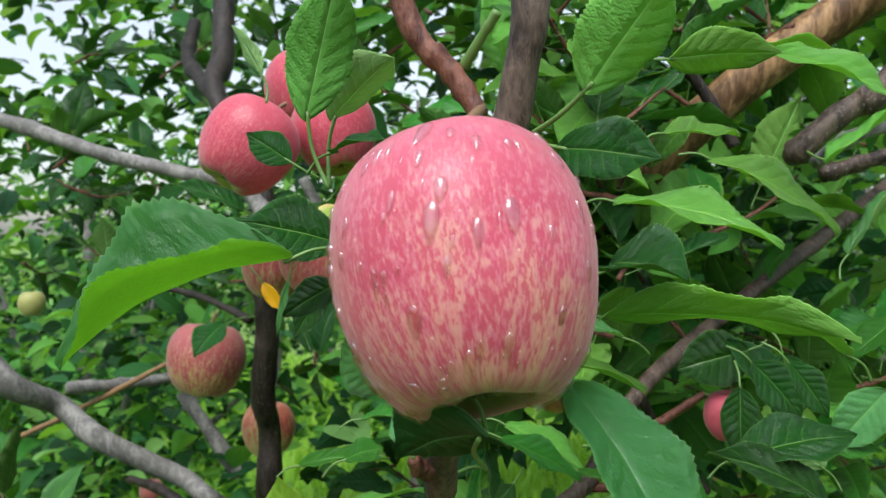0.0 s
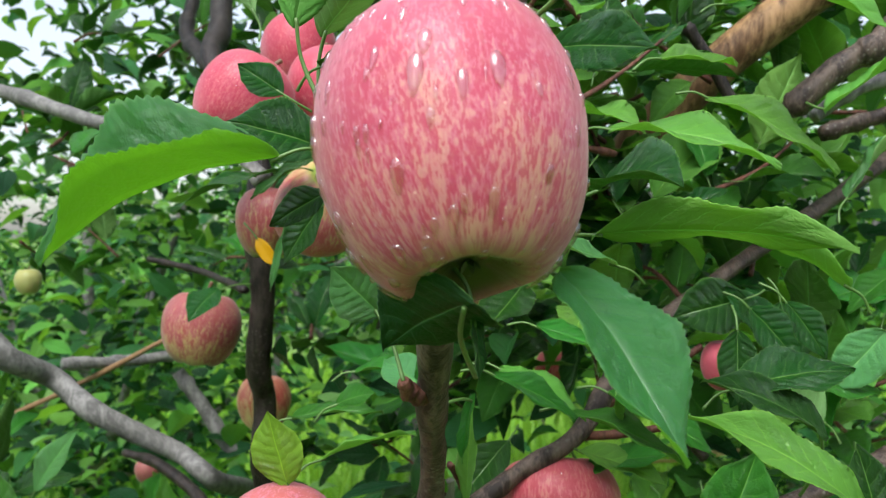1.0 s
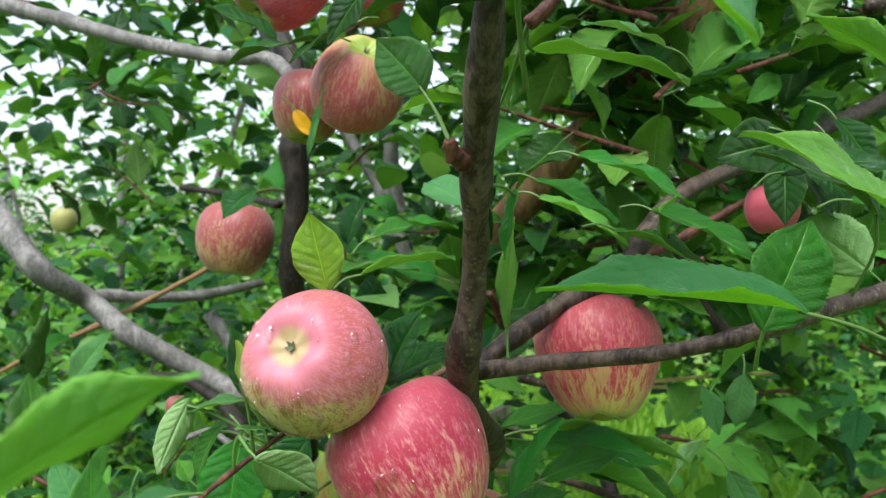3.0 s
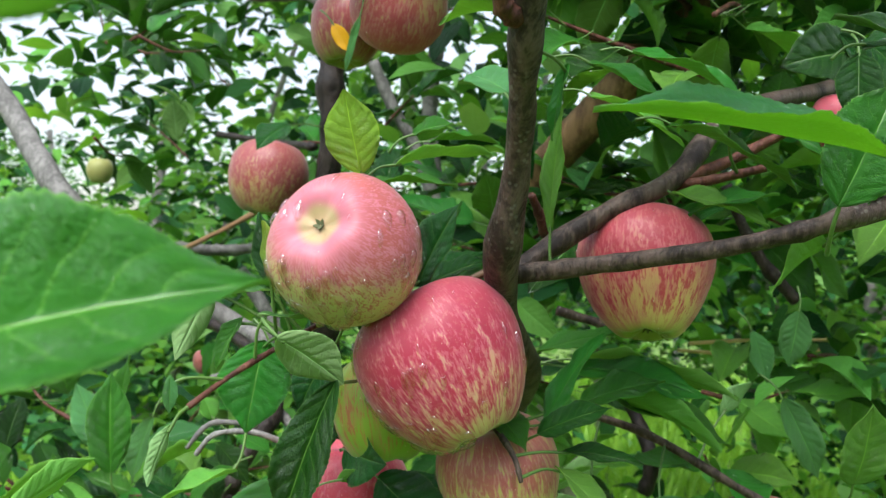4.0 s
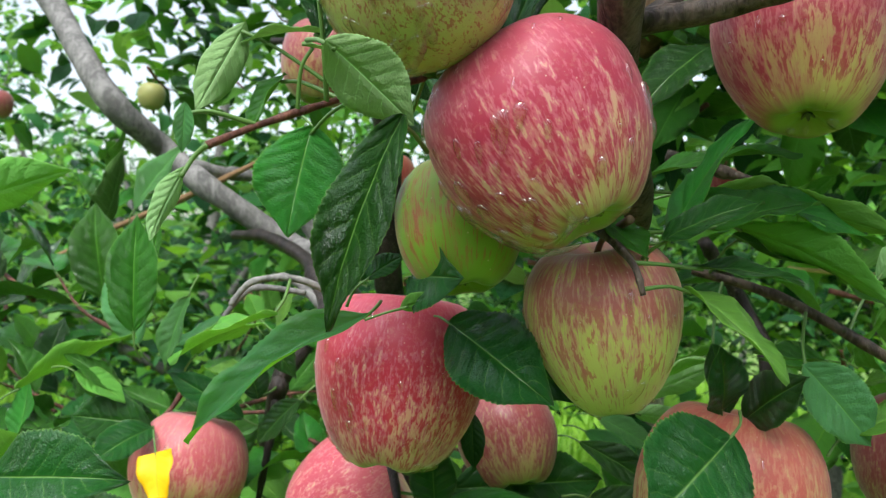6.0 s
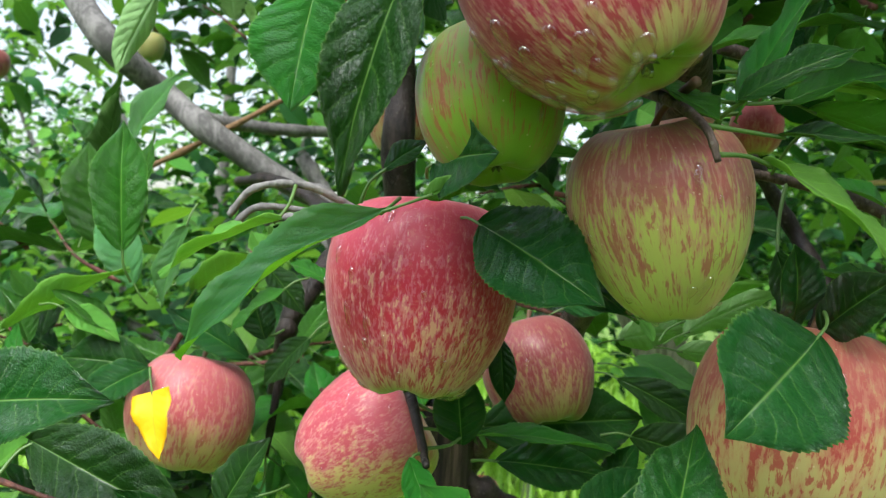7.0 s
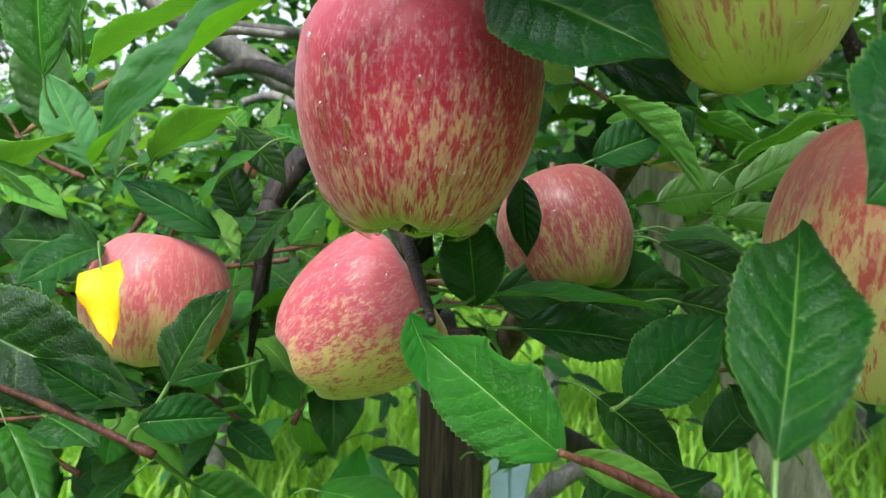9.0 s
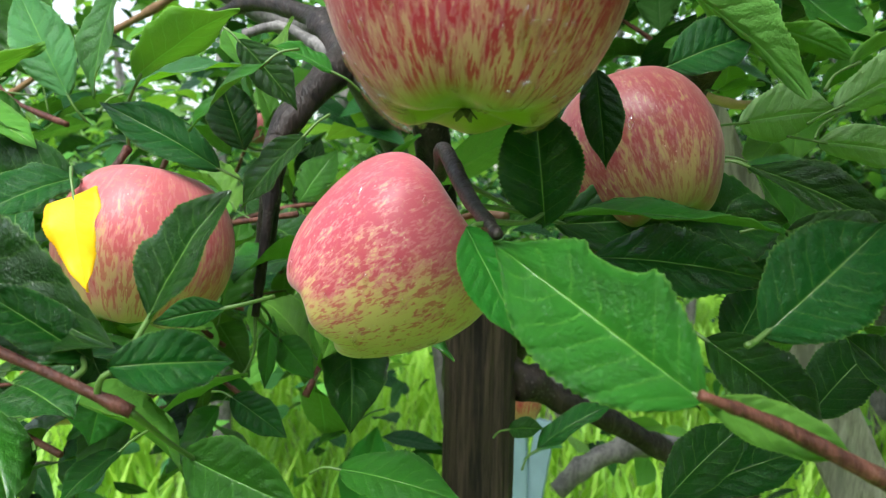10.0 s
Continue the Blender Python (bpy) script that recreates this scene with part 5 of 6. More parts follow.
leaf((-0.2366, 0.6632, 1.3489), (-0.2093, 0.6672, 1.3171), 0.5, 40, 0.05, 14, "dark")
leaf((0.0566, 0.5297, 1.4349), (0.1286, 0.5326, 1.4037), 0.36, 125, 0.06, 25, "light")
leaf((0.0408, 0.5471, 1.4525), (0.1399, 0.5446, 1.4328), 0.24, 120, 0.05, 20, "light")
leaf((0.1421, 0.5959, 1.4144), (0.1612, 0.5992, 1.4367), 0.6, 150, 0.04, 10, "pale")
leaf((0.1771, 0.4652, 1.4071), (0.1762, 0.4450, 1.4524), 0.6, 10, 0.05, 14, "light")
leaf((0.1459, 0.4818, 1.4462), (0.1674, 0.4842, 1.4037), 0.42, 20, 0.05, 14, "pale")
leaf((0.1331, 0.4001, 1.5345), (0.1668, 0.3939, 1.5619), 0.5, 60, 0.05, 14, "dark")
leaf((0.1796, 0.5662, 1.4885), (0.1743, 0.5656, 1.4525), 0.55, 10, 0.05, 14, "pale")
leaf((0.0845, 0.4751, 1.5392), (0.1328, 0.4604, 1.5522), 0.42, 70, 0.05, 14, "mid")
leaf((0.0204, 0.4777, 1.4210), (0.0504, 0.4711, 1.4759), 0.3, 60, 0.05, 14, "mid")
leaf((-0.0980, 0.1455, 1.4900), (-0.0318, 0.1681, 1.5099), 0.52, 40, 0.05, 25, "mid")
leaf((-0.0560, 0.1128, 1.5353), (-0.0281, 0.1259, 1.5533), 0.45, 120, 0.04, 15, "light")
leaf((-0.2971, 0.6300, 1.2820), (-0.3524, 0.6200, 1.2852), 0.62, 25, 0.05, 15, "dark")
leaf((-0.3212, 0.7000, 1.3289), (-0.2627, 0.7200, 1.3457), 0.42, 60, 0.06, 20, "split")
leaf((-0.2538, 0.7400, 1.2057), (-0.2496, 0.7200, 1.1679), 0.28, 20, 0.05, 30, "mid")
leaf((-0.2500, 0.7400, 1.1934), (-0.2242, 0.7300, 1.1730), 0.6, 30, 0.06, 20, "mid")
leaf((-0.2495, 0.7000, 1.1816), (-0.2973, 0.6900, 1.1574), 0.34, 110, 0.05, 18, "light")
leaf((-0.2693, 0.7200, 1.1622), (-0.2319, 0.7100, 1.1449), 0.5, 40, 0.05, 18, "dark")
leaf((-0.2215, 0.7800, 1.1796), (-0.2102, 0.7800, 1.1525), 0.6, 30, 0.05, 15, "mid")
leaf((-0.2182, 0.8000, 1.1309), (-0.2473, 0.7900, 1.1108), 0.45, 60, 0.05, 18, "mid")
leaf((-0.2722, 0.6200, 1.1646), (-0.2887, 0.6000, 1.1462), 0.5, 30, 0.05, 18, "dark")
leaf((-0.1244, 0.8200, 1.1250), (-0.1011, 0.8100, 1.1308), 0.6, 40, 0.04, 12, "dark")
leaf((0.1194, 0.3450, 1.5392), (0.1398, 0.3500, 1.5857), 0.66, 5, 0.04, 14, "mid", stalk=(0.1215, 0.3600, 1.5215))
leaf((0.1808, 0.3300, 1.5505), (0.1719, 0.3350, 1.5935), 0.5, 15, 0.05, 14, "dark", stalk=(0.1804, 0.3350, 1.5301))
leaf((0.1745, 0.3250, 1.5467), (0.1649, 0.3300, 1.5655), 0.42, 20, 0.04, 14, "light")
leaf((0.0414, 0.5000, 1.4323), (0.0895, 0.5100, 1.4465), 0.5, 60, 0.05, 15, "mid", stalk=(0.0118, 0.4700, 1.4273))
leaf((0.0810, 0.4700, 1.5517), (0.1289, 0.4600, 1.5364), 0.4, 60, 0.05, 18, "light")
leaf((0.1427, 0.4200, 1.5284), (0.1135, 0.4000, 1.5045), 0.6, 120, 0.05, 15, "light")
leaf((0.0355, 0.4600, 1.6002), (0.0828, 0.4500, 1.5733), 0.45, 70, 0.05, 18, "light")
leaf((0.1005, 0.4400, 1.5762), (0.1057, 0.4400, 1.6010), 0.9, 120, 0.04, 12, "light")
leaf((0.0179, 0.4400, 1.5269), (0.0211, 0.4300, 1.5877), 0.18, 30, 0.03, 25, "light")
leaf((0.1854, 0.5000, 1.6372), (0.1398, 0.4950, 1.6256), 0.75, 15, 0.04, 14, "dark")
leaf((0.1890, 0.5000, 1.6043), (0.1750, 0.4950, 1.5719), 0.6, 10, 0.04, 14, "dark")
leaf((0.2058, 0.5000, 1.6355), (0.2099, 0.4950, 1.5942), 0.85, 10, 0.04, 14, "dark")

# leafy shoots of the near crown
shoot((0.043, 0.531, 1.738), (0.148, 0.561, 1.808), 7, 0.065, 243, ("dark", "mid", "light"))
shoot((0.115, 0.569, 1.636), (0.010, 0.539, 1.664), 8, 0.073, 121, ("dark", "mid", "light", "light"))
shoot((0.119, 0.571, 1.676), (0.155, 0.642, 1.700), 8, 0.077, 129, ("dark", "mid", "light", "light"))
shoot((0.120, 0.578, 1.732), (0.006, 0.549, 1.767), 8, 0.070, 115, ("dark", "mid", "light", "light"))
shoot((0.119, 0.588, 1.805), (0.065, 0.543, 1.855), 8, 0.061, 109, ("dark", "mid", "light", "light"))
shoot((0.149, 0.607, 1.861), (0.086, 0.672, 1.860), 8, 0.078, 111, ("dark", "mid", "light", "light"))
shoot((0.187, 0.617, 1.704), (0.278, 0.658, 1.755), 8, 0.071, 105, ("dark", "mid", "light", "light"))
shoot((-0.448, 0.617, 1.264), (-0.565, 0.632, 1.325), 8, 0.065, 154, ("dark", "mid", "mid", "light"))
shoot((-0.427, 0.625, 1.198), (-0.325, 0.632, 1.189), 8, 0.060, 175, ("dark", "mid", "mid", "light"))
shoot((-0.451, 0.627, 1.201), (-0.410, 0.672, 1.255), 8, 0.060, 172, ("dark", "mid", "mid", "light"))
shoot((-0.616, 0.633, 1.224), (-0.726, 0.624, 1.225), 8, 0.075, 178, ("dark", "mid", "mid", "light"))
shoot((0.084, 0.635, 1.736), (0.023, 0.698, 1.748), 7, 0.076, 253, ("dark", "mid", "light"))
shoot((0.312, 0.638, 1.587), (0.381, 0.676, 1.618), 8, 0.068, 125, ("dark", "mid", "light", "light"))
shoot((0.057, 0.643, 1.844), (0.120, 0.593, 1.917), 7, 0.071, 242, ("dark", "mid", "light"))
shoot((0.075, 0.650, 1.854), (0.051, 0.711, 1.894), 7, 0.069, 245, ("dark", "mid", "light"))
shoot((0.118, 0.652, 1.705), (0.111, 0.705, 1.734), 8, 0.062, 113, ("dark", "mid", "light", "light"))
shoot((0.209, 0.655, 1.797), (0.135, 0.649, 1.856), 8, 0.063, 127, ("dark", "mid", "light", "light"))
shoot((0.273, 0.656, 1.874), (0.253, 0.718, 1.859), 8, 0.076, 107, ("dark", "mid", "light", "light"))
shoot((0.194, 0.661, 1.618), (0.132, 0.725, 1.656), 8, 0.077, 104, ("dark", "mid", "light", "light"))
shoot((0.340, 0.662, 1.555), (0.448, 0.689, 1.585), 8, 0.075, 138, ("mid", "light", "light"))
shoot((0.189, 0.670, 1.875), (0.188, 0.731, 1.907), 8, 0.062, 120, ("dark", "mid", "light", "light"))
shoot((0.047, 0.671, 1.687), (0.136, 0.716, 1.709), 7, 0.065, 247, ("dark", "mid", "light"))
shoot((0.139, 0.673, 1.791), (0.034, 0.699, 1.793), 8, 0.067, 117, ("dark", "mid", "light", "light"))
shoot((0.078, 0.678, 1.913), (-0.003, 0.688, 1.925), 7, 0.073, 254, ("dark", "mid", "light"))
shoot((0.251, 0.684, 1.643), (0.268, 0.769, 1.703), 8, 0.074, 119, ("dark", "mid", "light", "light"))
shoot((0.328, 0.695, 1.567), (0.282, 0.657, 1.589), 8, 0.077, 123, ("dark", "mid", "light", "light"))
shoot((0.147, 0.696, 1.742), (0.044, 0.647, 1.823), 7, 0.077, 251, ("dark", "mid", "light"))
shoot((0.130, 0.698, 1.723), (0.096, 0.630, 1.782), 8, 0.062, 128, ("dark", "mid", "light", "light"))
shoot((-0.364, 0.700, 1.127), (-0.478, 0.735, 1.151), 8, 0.070, 163, ("dark", "mid", "mid", "light"))
shoot((0.271, 0.704, 1.875), (0.285, 0.752, 1.926), 8, 0.060, 101, ("dark", "mid", "light", "light"))
shoot((0.177, 0.704, 1.777), (0.077, 0.653, 1.756), 8, 0.065, 116, ("dark", "mid", "light", "light"))
shoot((0.322, 0.710, 1.365), (0.405, 0.700, 1.397), 8, 0.076, 145, ("mid", "light", "light"))
shoot((0.393, 0.714, 1.829), (0.516, 0.697, 1.897), 8, 0.066, 108, ("dark", "mid", "light", "light"))
shoot((0.137, 0.722, 1.532), (0.137, 0.780, 1.564), 8, 0.078, 132, ("mid", "light", "light"))
shoot((0.349, 0.723, 1.503), (0.290, 0.671, 1.555), 8, 0.065, 144, ("mid", "light", "light"))
shoot((-0.227, 0.724, 1.165), (-0.227, 0.788, 1.207), 8, 0.060, 150, ("dark", "mid", "mid", "light"))
shoot((0.125, 0.727, 1.778), (0.214, 0.786, 1.834), 8, 0.072, 124, ("dark", "mid", "light", "light"))
shoot((0.378, 0.728, 1.614), (0.400, 0.642, 1.710), 8, 0.072, 110, ("dark", "mid", "light", "light"))
shoot((-0.351, 0.730, 1.176), (-0.437, 0.719, 1.240), 8, 0.062, 168, ("dark", "mid", "mid", "light"))
shoot((-0.579, 0.731, 1.105), (-0.525, 0.678, 1.118), 8, 0.068, 176, ("dark", "mid", "mid", "light"))
shoot((0.175, 0.733, 1.333), (0.149, 0.671, 1.368), 8, 0.069, 133, ("mid", "light", "light"))
shoot((0.103, 0.738, 1.841), (0.191, 0.775, 1.860), 8, 0.074, 102, ("dark", "mid", "light", "light"))
shoot((0.161, 0.747, 1.404), (0.237, 0.760, 1.408), 8, 0.066, 147, ("mid", "light", "light"))
shoot((0.184, 0.753, 1.653), (0.124, 0.683, 1.727), 8, 0.063, 130, ("dark", "mid", "light", "light"))
shoot((0.384, 0.762, 1.790), (0.289, 0.765, 1.808), 8, 0.077, 118, ("dark", "mid", "light", "light"))
shoot((0.138, 0.762, 1.632), (0.224, 0.741, 1.629), 7, 0.065, 241, ("dark", "mid", "light"))
shoot((0.325, 0.763, 1.873), (0.225, 0.761, 1.949), 8, 0.062, 112, ("dark", "mid", "light", "light"))
shoot((0.298, 0.765, 1.586), (0.344, 0.718, 1.628), 8, 0.060, 103, ("dark", "mid", "light", "light"))
shoot((-0.477, 0.769, 1.067), (-0.522, 0.831, 1.086), 8, 0.062, 232, ("dark", "mid", "mid", "light"))
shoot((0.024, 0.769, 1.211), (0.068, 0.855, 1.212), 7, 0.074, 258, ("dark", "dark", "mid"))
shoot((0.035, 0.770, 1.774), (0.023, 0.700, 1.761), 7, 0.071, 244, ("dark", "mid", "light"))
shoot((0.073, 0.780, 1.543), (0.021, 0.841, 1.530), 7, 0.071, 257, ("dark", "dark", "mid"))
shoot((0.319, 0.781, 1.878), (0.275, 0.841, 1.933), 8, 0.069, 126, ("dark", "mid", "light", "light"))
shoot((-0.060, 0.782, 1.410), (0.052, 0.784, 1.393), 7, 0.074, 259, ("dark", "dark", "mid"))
shoot((0.324, 0.786, 1.593), (0.257, 0.730, 1.619), 8, 0.074, 122, ("dark", "mid", "light", "light"))
shoot((0.072, 0.787, 1.574), (0.005, 0.800, 1.564), 7, 0.061, 264, ("dark", "dark", "mid"))
shoot((0.019, 0.788, 1.801), (-0.087, 0.799, 1.861), 7, 0.077, 252, ("dark", "mid", "light"))
shoot((0.111, 0.788, 1.788), (0.019, 0.787, 1.794), 7, 0.070, 246, ("dark", "mid", "light"))
shoot((-0.420, 0.789, 1.178), (-0.372, 0.736, 1.191), 8, 0.062, 165, ("dark", "mid", "mid", "light"))
shoot((-0.520, 0.795, 1.342), (-0.603, 0.794, 1.378), 8, 0.066, 156, ("dark", "dark", "mid", "mid"))
shoot((-0.428, 0.796, 1.319), (-0.514, 0.817, 1.367), 8, 0.077, 149, ("dark", "dark", "mid", "mid"))
shoot((-0.241, 0.796, 1.242), (-0.201, 0.737, 1.224), 7, 0.066, 263, ("dark", "mid", "mid", "light"))
shoot((0.141, 0.796, 1.584), (0.032, 0.757, 1.581), 8, 0.072, 114, ("dark", "mid", "light", "light"))
shoot((-0.031, 0.798, 1.508), (0.039, 0.825, 1.554), 7, 0.062, 266, ("dark", "dark", "mid"))
shoot((0.129, 0.798, 1.571), (0.251, 0.801, 1.547), 8, 0.072, 106, ("dark", "mid", "light", "light"))
shoot((0.268, 0.808, 1.434), (0.326, 0.859, 1.423), 8, 0.060, 142, ("mid", "light", "light"))
shoot((-0.267, 0.810, 1.262), (-0.386, 0.814, 1.247), 8, 0.064, 177, ("dark", "mid", "mid", "light"))
shoot((-0.433, 0.811, 1.213), (-0.512, 0.740, 1.276), 8, 0.061, 227, ("dark", "mid", "mid", "light"))
shoot((-0.443, 0.811, 1.179), (-0.411, 0.880, 1.207), 8, 0.070, 234, ("dark", "mid", "mid", "light"))
shoot((-0.445, 0.827, 1.011), (-0.483, 0.785, 1.060), 8, 0.072, 225, ("dark", "mid", "mid", "light"))
shoot((-0.378, 0.835, 1.133), (-0.381, 0.757, 1.156), 8, 0.069, 240, ("dark", "mid", "mid", "light"))
shoot((0.018, 0.836, 1.587), (0.127, 0.854, 1.590), 7, 0.075, 249, ("dark", "mid", "light"))
shoot((0.036, 0.837, 1.485), (-0.029, 0.788, 1.539), 8, 0.071, 140, ("mid", "light", "light"))
shoot((-0.332, 0.844, 1.252), (-0.254, 0.884, 1.270), 8, 0.070, 169, ("dark", "mid", "mid", "light"))
shoot((-0.592, 0.844, 1.315), (-0.664, 0.909, 1.381), 8, 0.072, 153, ("dark", "dark", "mid", "mid"))
shoot((-0.098, 0.846, 1.879), (-0.002, 0.889, 1.930), 7, 0.074, 250, ("dark", "mid", "light"))
shoot((0.379, 0.848, 1.478), (0.430, 0.804, 1.480), 8, 0.068, 141, ("mid", "light", "light"))
shoot((0.359, 0.849, 1.301), (0.341, 0.800, 1.308), 8, 0.063, 136, ("mid", "light", "light"))
shoot((-0.499, 0.851, 1.370), (-0.538, 0.918, 1.448), 8, 0.076, 158, ("dark", "dark", "mid", "mid"))
shoot((-0.027, 0.857, 1.941), (-0.081, 0.893, 1.960), 7, 0.075, 248, ("dark", "mid", "light"))
shoot((-0.332, 0.864, 1.119), (-0.441, 0.895, 1.136), 8, 0.064, 170, ("dark", "mid", "mid", "light"))
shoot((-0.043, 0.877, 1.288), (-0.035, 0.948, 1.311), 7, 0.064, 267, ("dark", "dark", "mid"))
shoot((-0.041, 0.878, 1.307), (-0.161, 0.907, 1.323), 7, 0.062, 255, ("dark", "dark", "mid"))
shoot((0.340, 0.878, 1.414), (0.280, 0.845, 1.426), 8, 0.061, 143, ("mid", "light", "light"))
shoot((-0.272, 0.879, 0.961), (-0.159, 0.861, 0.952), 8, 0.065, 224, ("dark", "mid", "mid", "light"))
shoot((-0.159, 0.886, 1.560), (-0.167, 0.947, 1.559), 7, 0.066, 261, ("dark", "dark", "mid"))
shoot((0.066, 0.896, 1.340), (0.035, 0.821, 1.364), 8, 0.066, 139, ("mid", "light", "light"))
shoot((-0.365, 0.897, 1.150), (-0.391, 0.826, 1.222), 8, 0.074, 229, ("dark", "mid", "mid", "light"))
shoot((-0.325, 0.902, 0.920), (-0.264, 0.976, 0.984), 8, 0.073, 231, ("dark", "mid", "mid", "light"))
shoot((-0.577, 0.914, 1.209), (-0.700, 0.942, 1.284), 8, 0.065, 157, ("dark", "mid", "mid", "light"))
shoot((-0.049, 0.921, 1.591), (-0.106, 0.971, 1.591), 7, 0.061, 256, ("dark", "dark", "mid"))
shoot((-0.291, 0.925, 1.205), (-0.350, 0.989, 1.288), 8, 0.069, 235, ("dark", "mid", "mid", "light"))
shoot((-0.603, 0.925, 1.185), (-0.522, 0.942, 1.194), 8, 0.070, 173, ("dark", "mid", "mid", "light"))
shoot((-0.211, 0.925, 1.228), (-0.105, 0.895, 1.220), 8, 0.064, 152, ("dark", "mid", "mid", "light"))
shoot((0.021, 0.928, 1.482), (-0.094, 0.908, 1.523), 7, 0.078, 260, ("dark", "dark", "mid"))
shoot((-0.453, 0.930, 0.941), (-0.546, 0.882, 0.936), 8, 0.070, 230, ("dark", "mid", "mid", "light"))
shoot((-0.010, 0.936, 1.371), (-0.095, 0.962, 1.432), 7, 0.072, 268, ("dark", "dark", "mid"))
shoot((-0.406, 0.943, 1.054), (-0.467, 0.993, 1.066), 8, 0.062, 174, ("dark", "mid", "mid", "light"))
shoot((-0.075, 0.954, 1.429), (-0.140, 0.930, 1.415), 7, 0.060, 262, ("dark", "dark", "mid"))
shoot((-0.470, 0.955, 1.185), (-0.353, 0.994, 1.183), 8, 0.075, 179, ("dark", "mid", "mid", "light"))
shoot((-0.488, 0.960, 1.196), (-0.604, 0.958, 1.218), 8, 0.061, 161, ("dark", "mid", "mid", "light"))
shoot((-0.497, 0.961, 1.070), (-0.427, 0.945, 1.085), 8, 0.066, 160, ("dark", "mid", "mid", "light"))
shoot((-0.345, 0.962, 1.204), (-0.355, 1.034, 1.224), 8, 0.068, 167, ("dark", "mid", "mid", "light"))
shoot((-0.382, 0.967, 1.168), (-0.504, 0.944, 1.170), 8, 0.068, 151, ("dark", "mid", "mid", "light"))
shoot((-0.611, 0.967, 1.250), (-0.697, 0.983, 1.255), 8, 0.071, 181, ("dark", "mid", "mid", "light"))
shoot((-0.447, 0.979, 1.077), (-0.414, 0.915, 1.153), 8, 0.073, 166, ("dark", "mid", "mid", "light"))
shoot((-0.023, 0.990, 1.532), (-0.008, 0.903, 1.584), 7, 0.070, 265, ("dark", "dark", "mid"))
shoot((-0.410, 0.999, 1.278), (-0.353, 0.928, 1.335), 8, 0.070, 155, ("dark", "mid", "mid", "light"))
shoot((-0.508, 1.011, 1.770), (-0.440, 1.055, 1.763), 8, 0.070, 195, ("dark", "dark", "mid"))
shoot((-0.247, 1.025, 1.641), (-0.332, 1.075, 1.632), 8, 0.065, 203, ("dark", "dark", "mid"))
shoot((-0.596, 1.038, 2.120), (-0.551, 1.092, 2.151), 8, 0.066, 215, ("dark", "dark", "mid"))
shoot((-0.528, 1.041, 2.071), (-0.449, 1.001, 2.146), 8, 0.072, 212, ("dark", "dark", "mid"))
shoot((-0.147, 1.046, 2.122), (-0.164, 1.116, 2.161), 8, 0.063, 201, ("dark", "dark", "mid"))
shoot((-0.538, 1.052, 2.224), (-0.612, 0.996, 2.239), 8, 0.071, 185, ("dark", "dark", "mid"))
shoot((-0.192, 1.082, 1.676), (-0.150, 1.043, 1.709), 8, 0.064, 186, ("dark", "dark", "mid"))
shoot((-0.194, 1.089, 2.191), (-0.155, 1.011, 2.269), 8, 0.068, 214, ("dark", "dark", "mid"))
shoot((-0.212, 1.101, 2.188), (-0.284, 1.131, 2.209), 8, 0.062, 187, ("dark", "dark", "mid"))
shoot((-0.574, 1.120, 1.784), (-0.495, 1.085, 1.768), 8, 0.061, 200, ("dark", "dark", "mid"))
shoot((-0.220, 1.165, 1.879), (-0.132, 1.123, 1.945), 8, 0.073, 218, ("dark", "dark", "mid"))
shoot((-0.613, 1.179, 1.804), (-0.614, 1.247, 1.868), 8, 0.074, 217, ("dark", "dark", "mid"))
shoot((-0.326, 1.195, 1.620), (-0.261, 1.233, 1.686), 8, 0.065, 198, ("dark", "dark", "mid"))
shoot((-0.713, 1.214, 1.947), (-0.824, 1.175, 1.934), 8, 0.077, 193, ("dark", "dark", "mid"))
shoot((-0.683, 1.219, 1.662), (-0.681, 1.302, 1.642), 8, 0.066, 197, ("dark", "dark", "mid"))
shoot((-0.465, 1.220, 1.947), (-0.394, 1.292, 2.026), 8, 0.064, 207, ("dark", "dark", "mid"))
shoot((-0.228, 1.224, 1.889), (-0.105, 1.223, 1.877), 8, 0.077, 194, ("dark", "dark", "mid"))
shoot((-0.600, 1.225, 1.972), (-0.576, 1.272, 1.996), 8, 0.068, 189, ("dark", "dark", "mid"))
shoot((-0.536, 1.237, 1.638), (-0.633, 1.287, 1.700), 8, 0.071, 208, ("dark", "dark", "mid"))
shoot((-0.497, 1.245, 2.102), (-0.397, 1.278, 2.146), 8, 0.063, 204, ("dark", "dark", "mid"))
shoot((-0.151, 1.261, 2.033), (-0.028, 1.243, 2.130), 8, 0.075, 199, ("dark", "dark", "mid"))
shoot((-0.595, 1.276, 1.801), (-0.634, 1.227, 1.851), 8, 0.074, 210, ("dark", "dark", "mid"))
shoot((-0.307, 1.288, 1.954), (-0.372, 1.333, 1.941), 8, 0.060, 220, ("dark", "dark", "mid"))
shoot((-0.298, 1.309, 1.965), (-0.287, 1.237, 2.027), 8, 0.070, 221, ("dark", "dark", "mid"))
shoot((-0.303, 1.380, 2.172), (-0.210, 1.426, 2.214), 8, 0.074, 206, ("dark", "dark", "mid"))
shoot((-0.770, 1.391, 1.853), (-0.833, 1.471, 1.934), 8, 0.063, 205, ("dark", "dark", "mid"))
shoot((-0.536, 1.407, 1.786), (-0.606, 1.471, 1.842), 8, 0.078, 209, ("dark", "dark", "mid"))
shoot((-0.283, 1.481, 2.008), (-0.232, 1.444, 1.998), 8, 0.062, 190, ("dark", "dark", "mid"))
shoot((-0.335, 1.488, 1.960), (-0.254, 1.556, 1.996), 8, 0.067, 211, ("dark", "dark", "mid"))
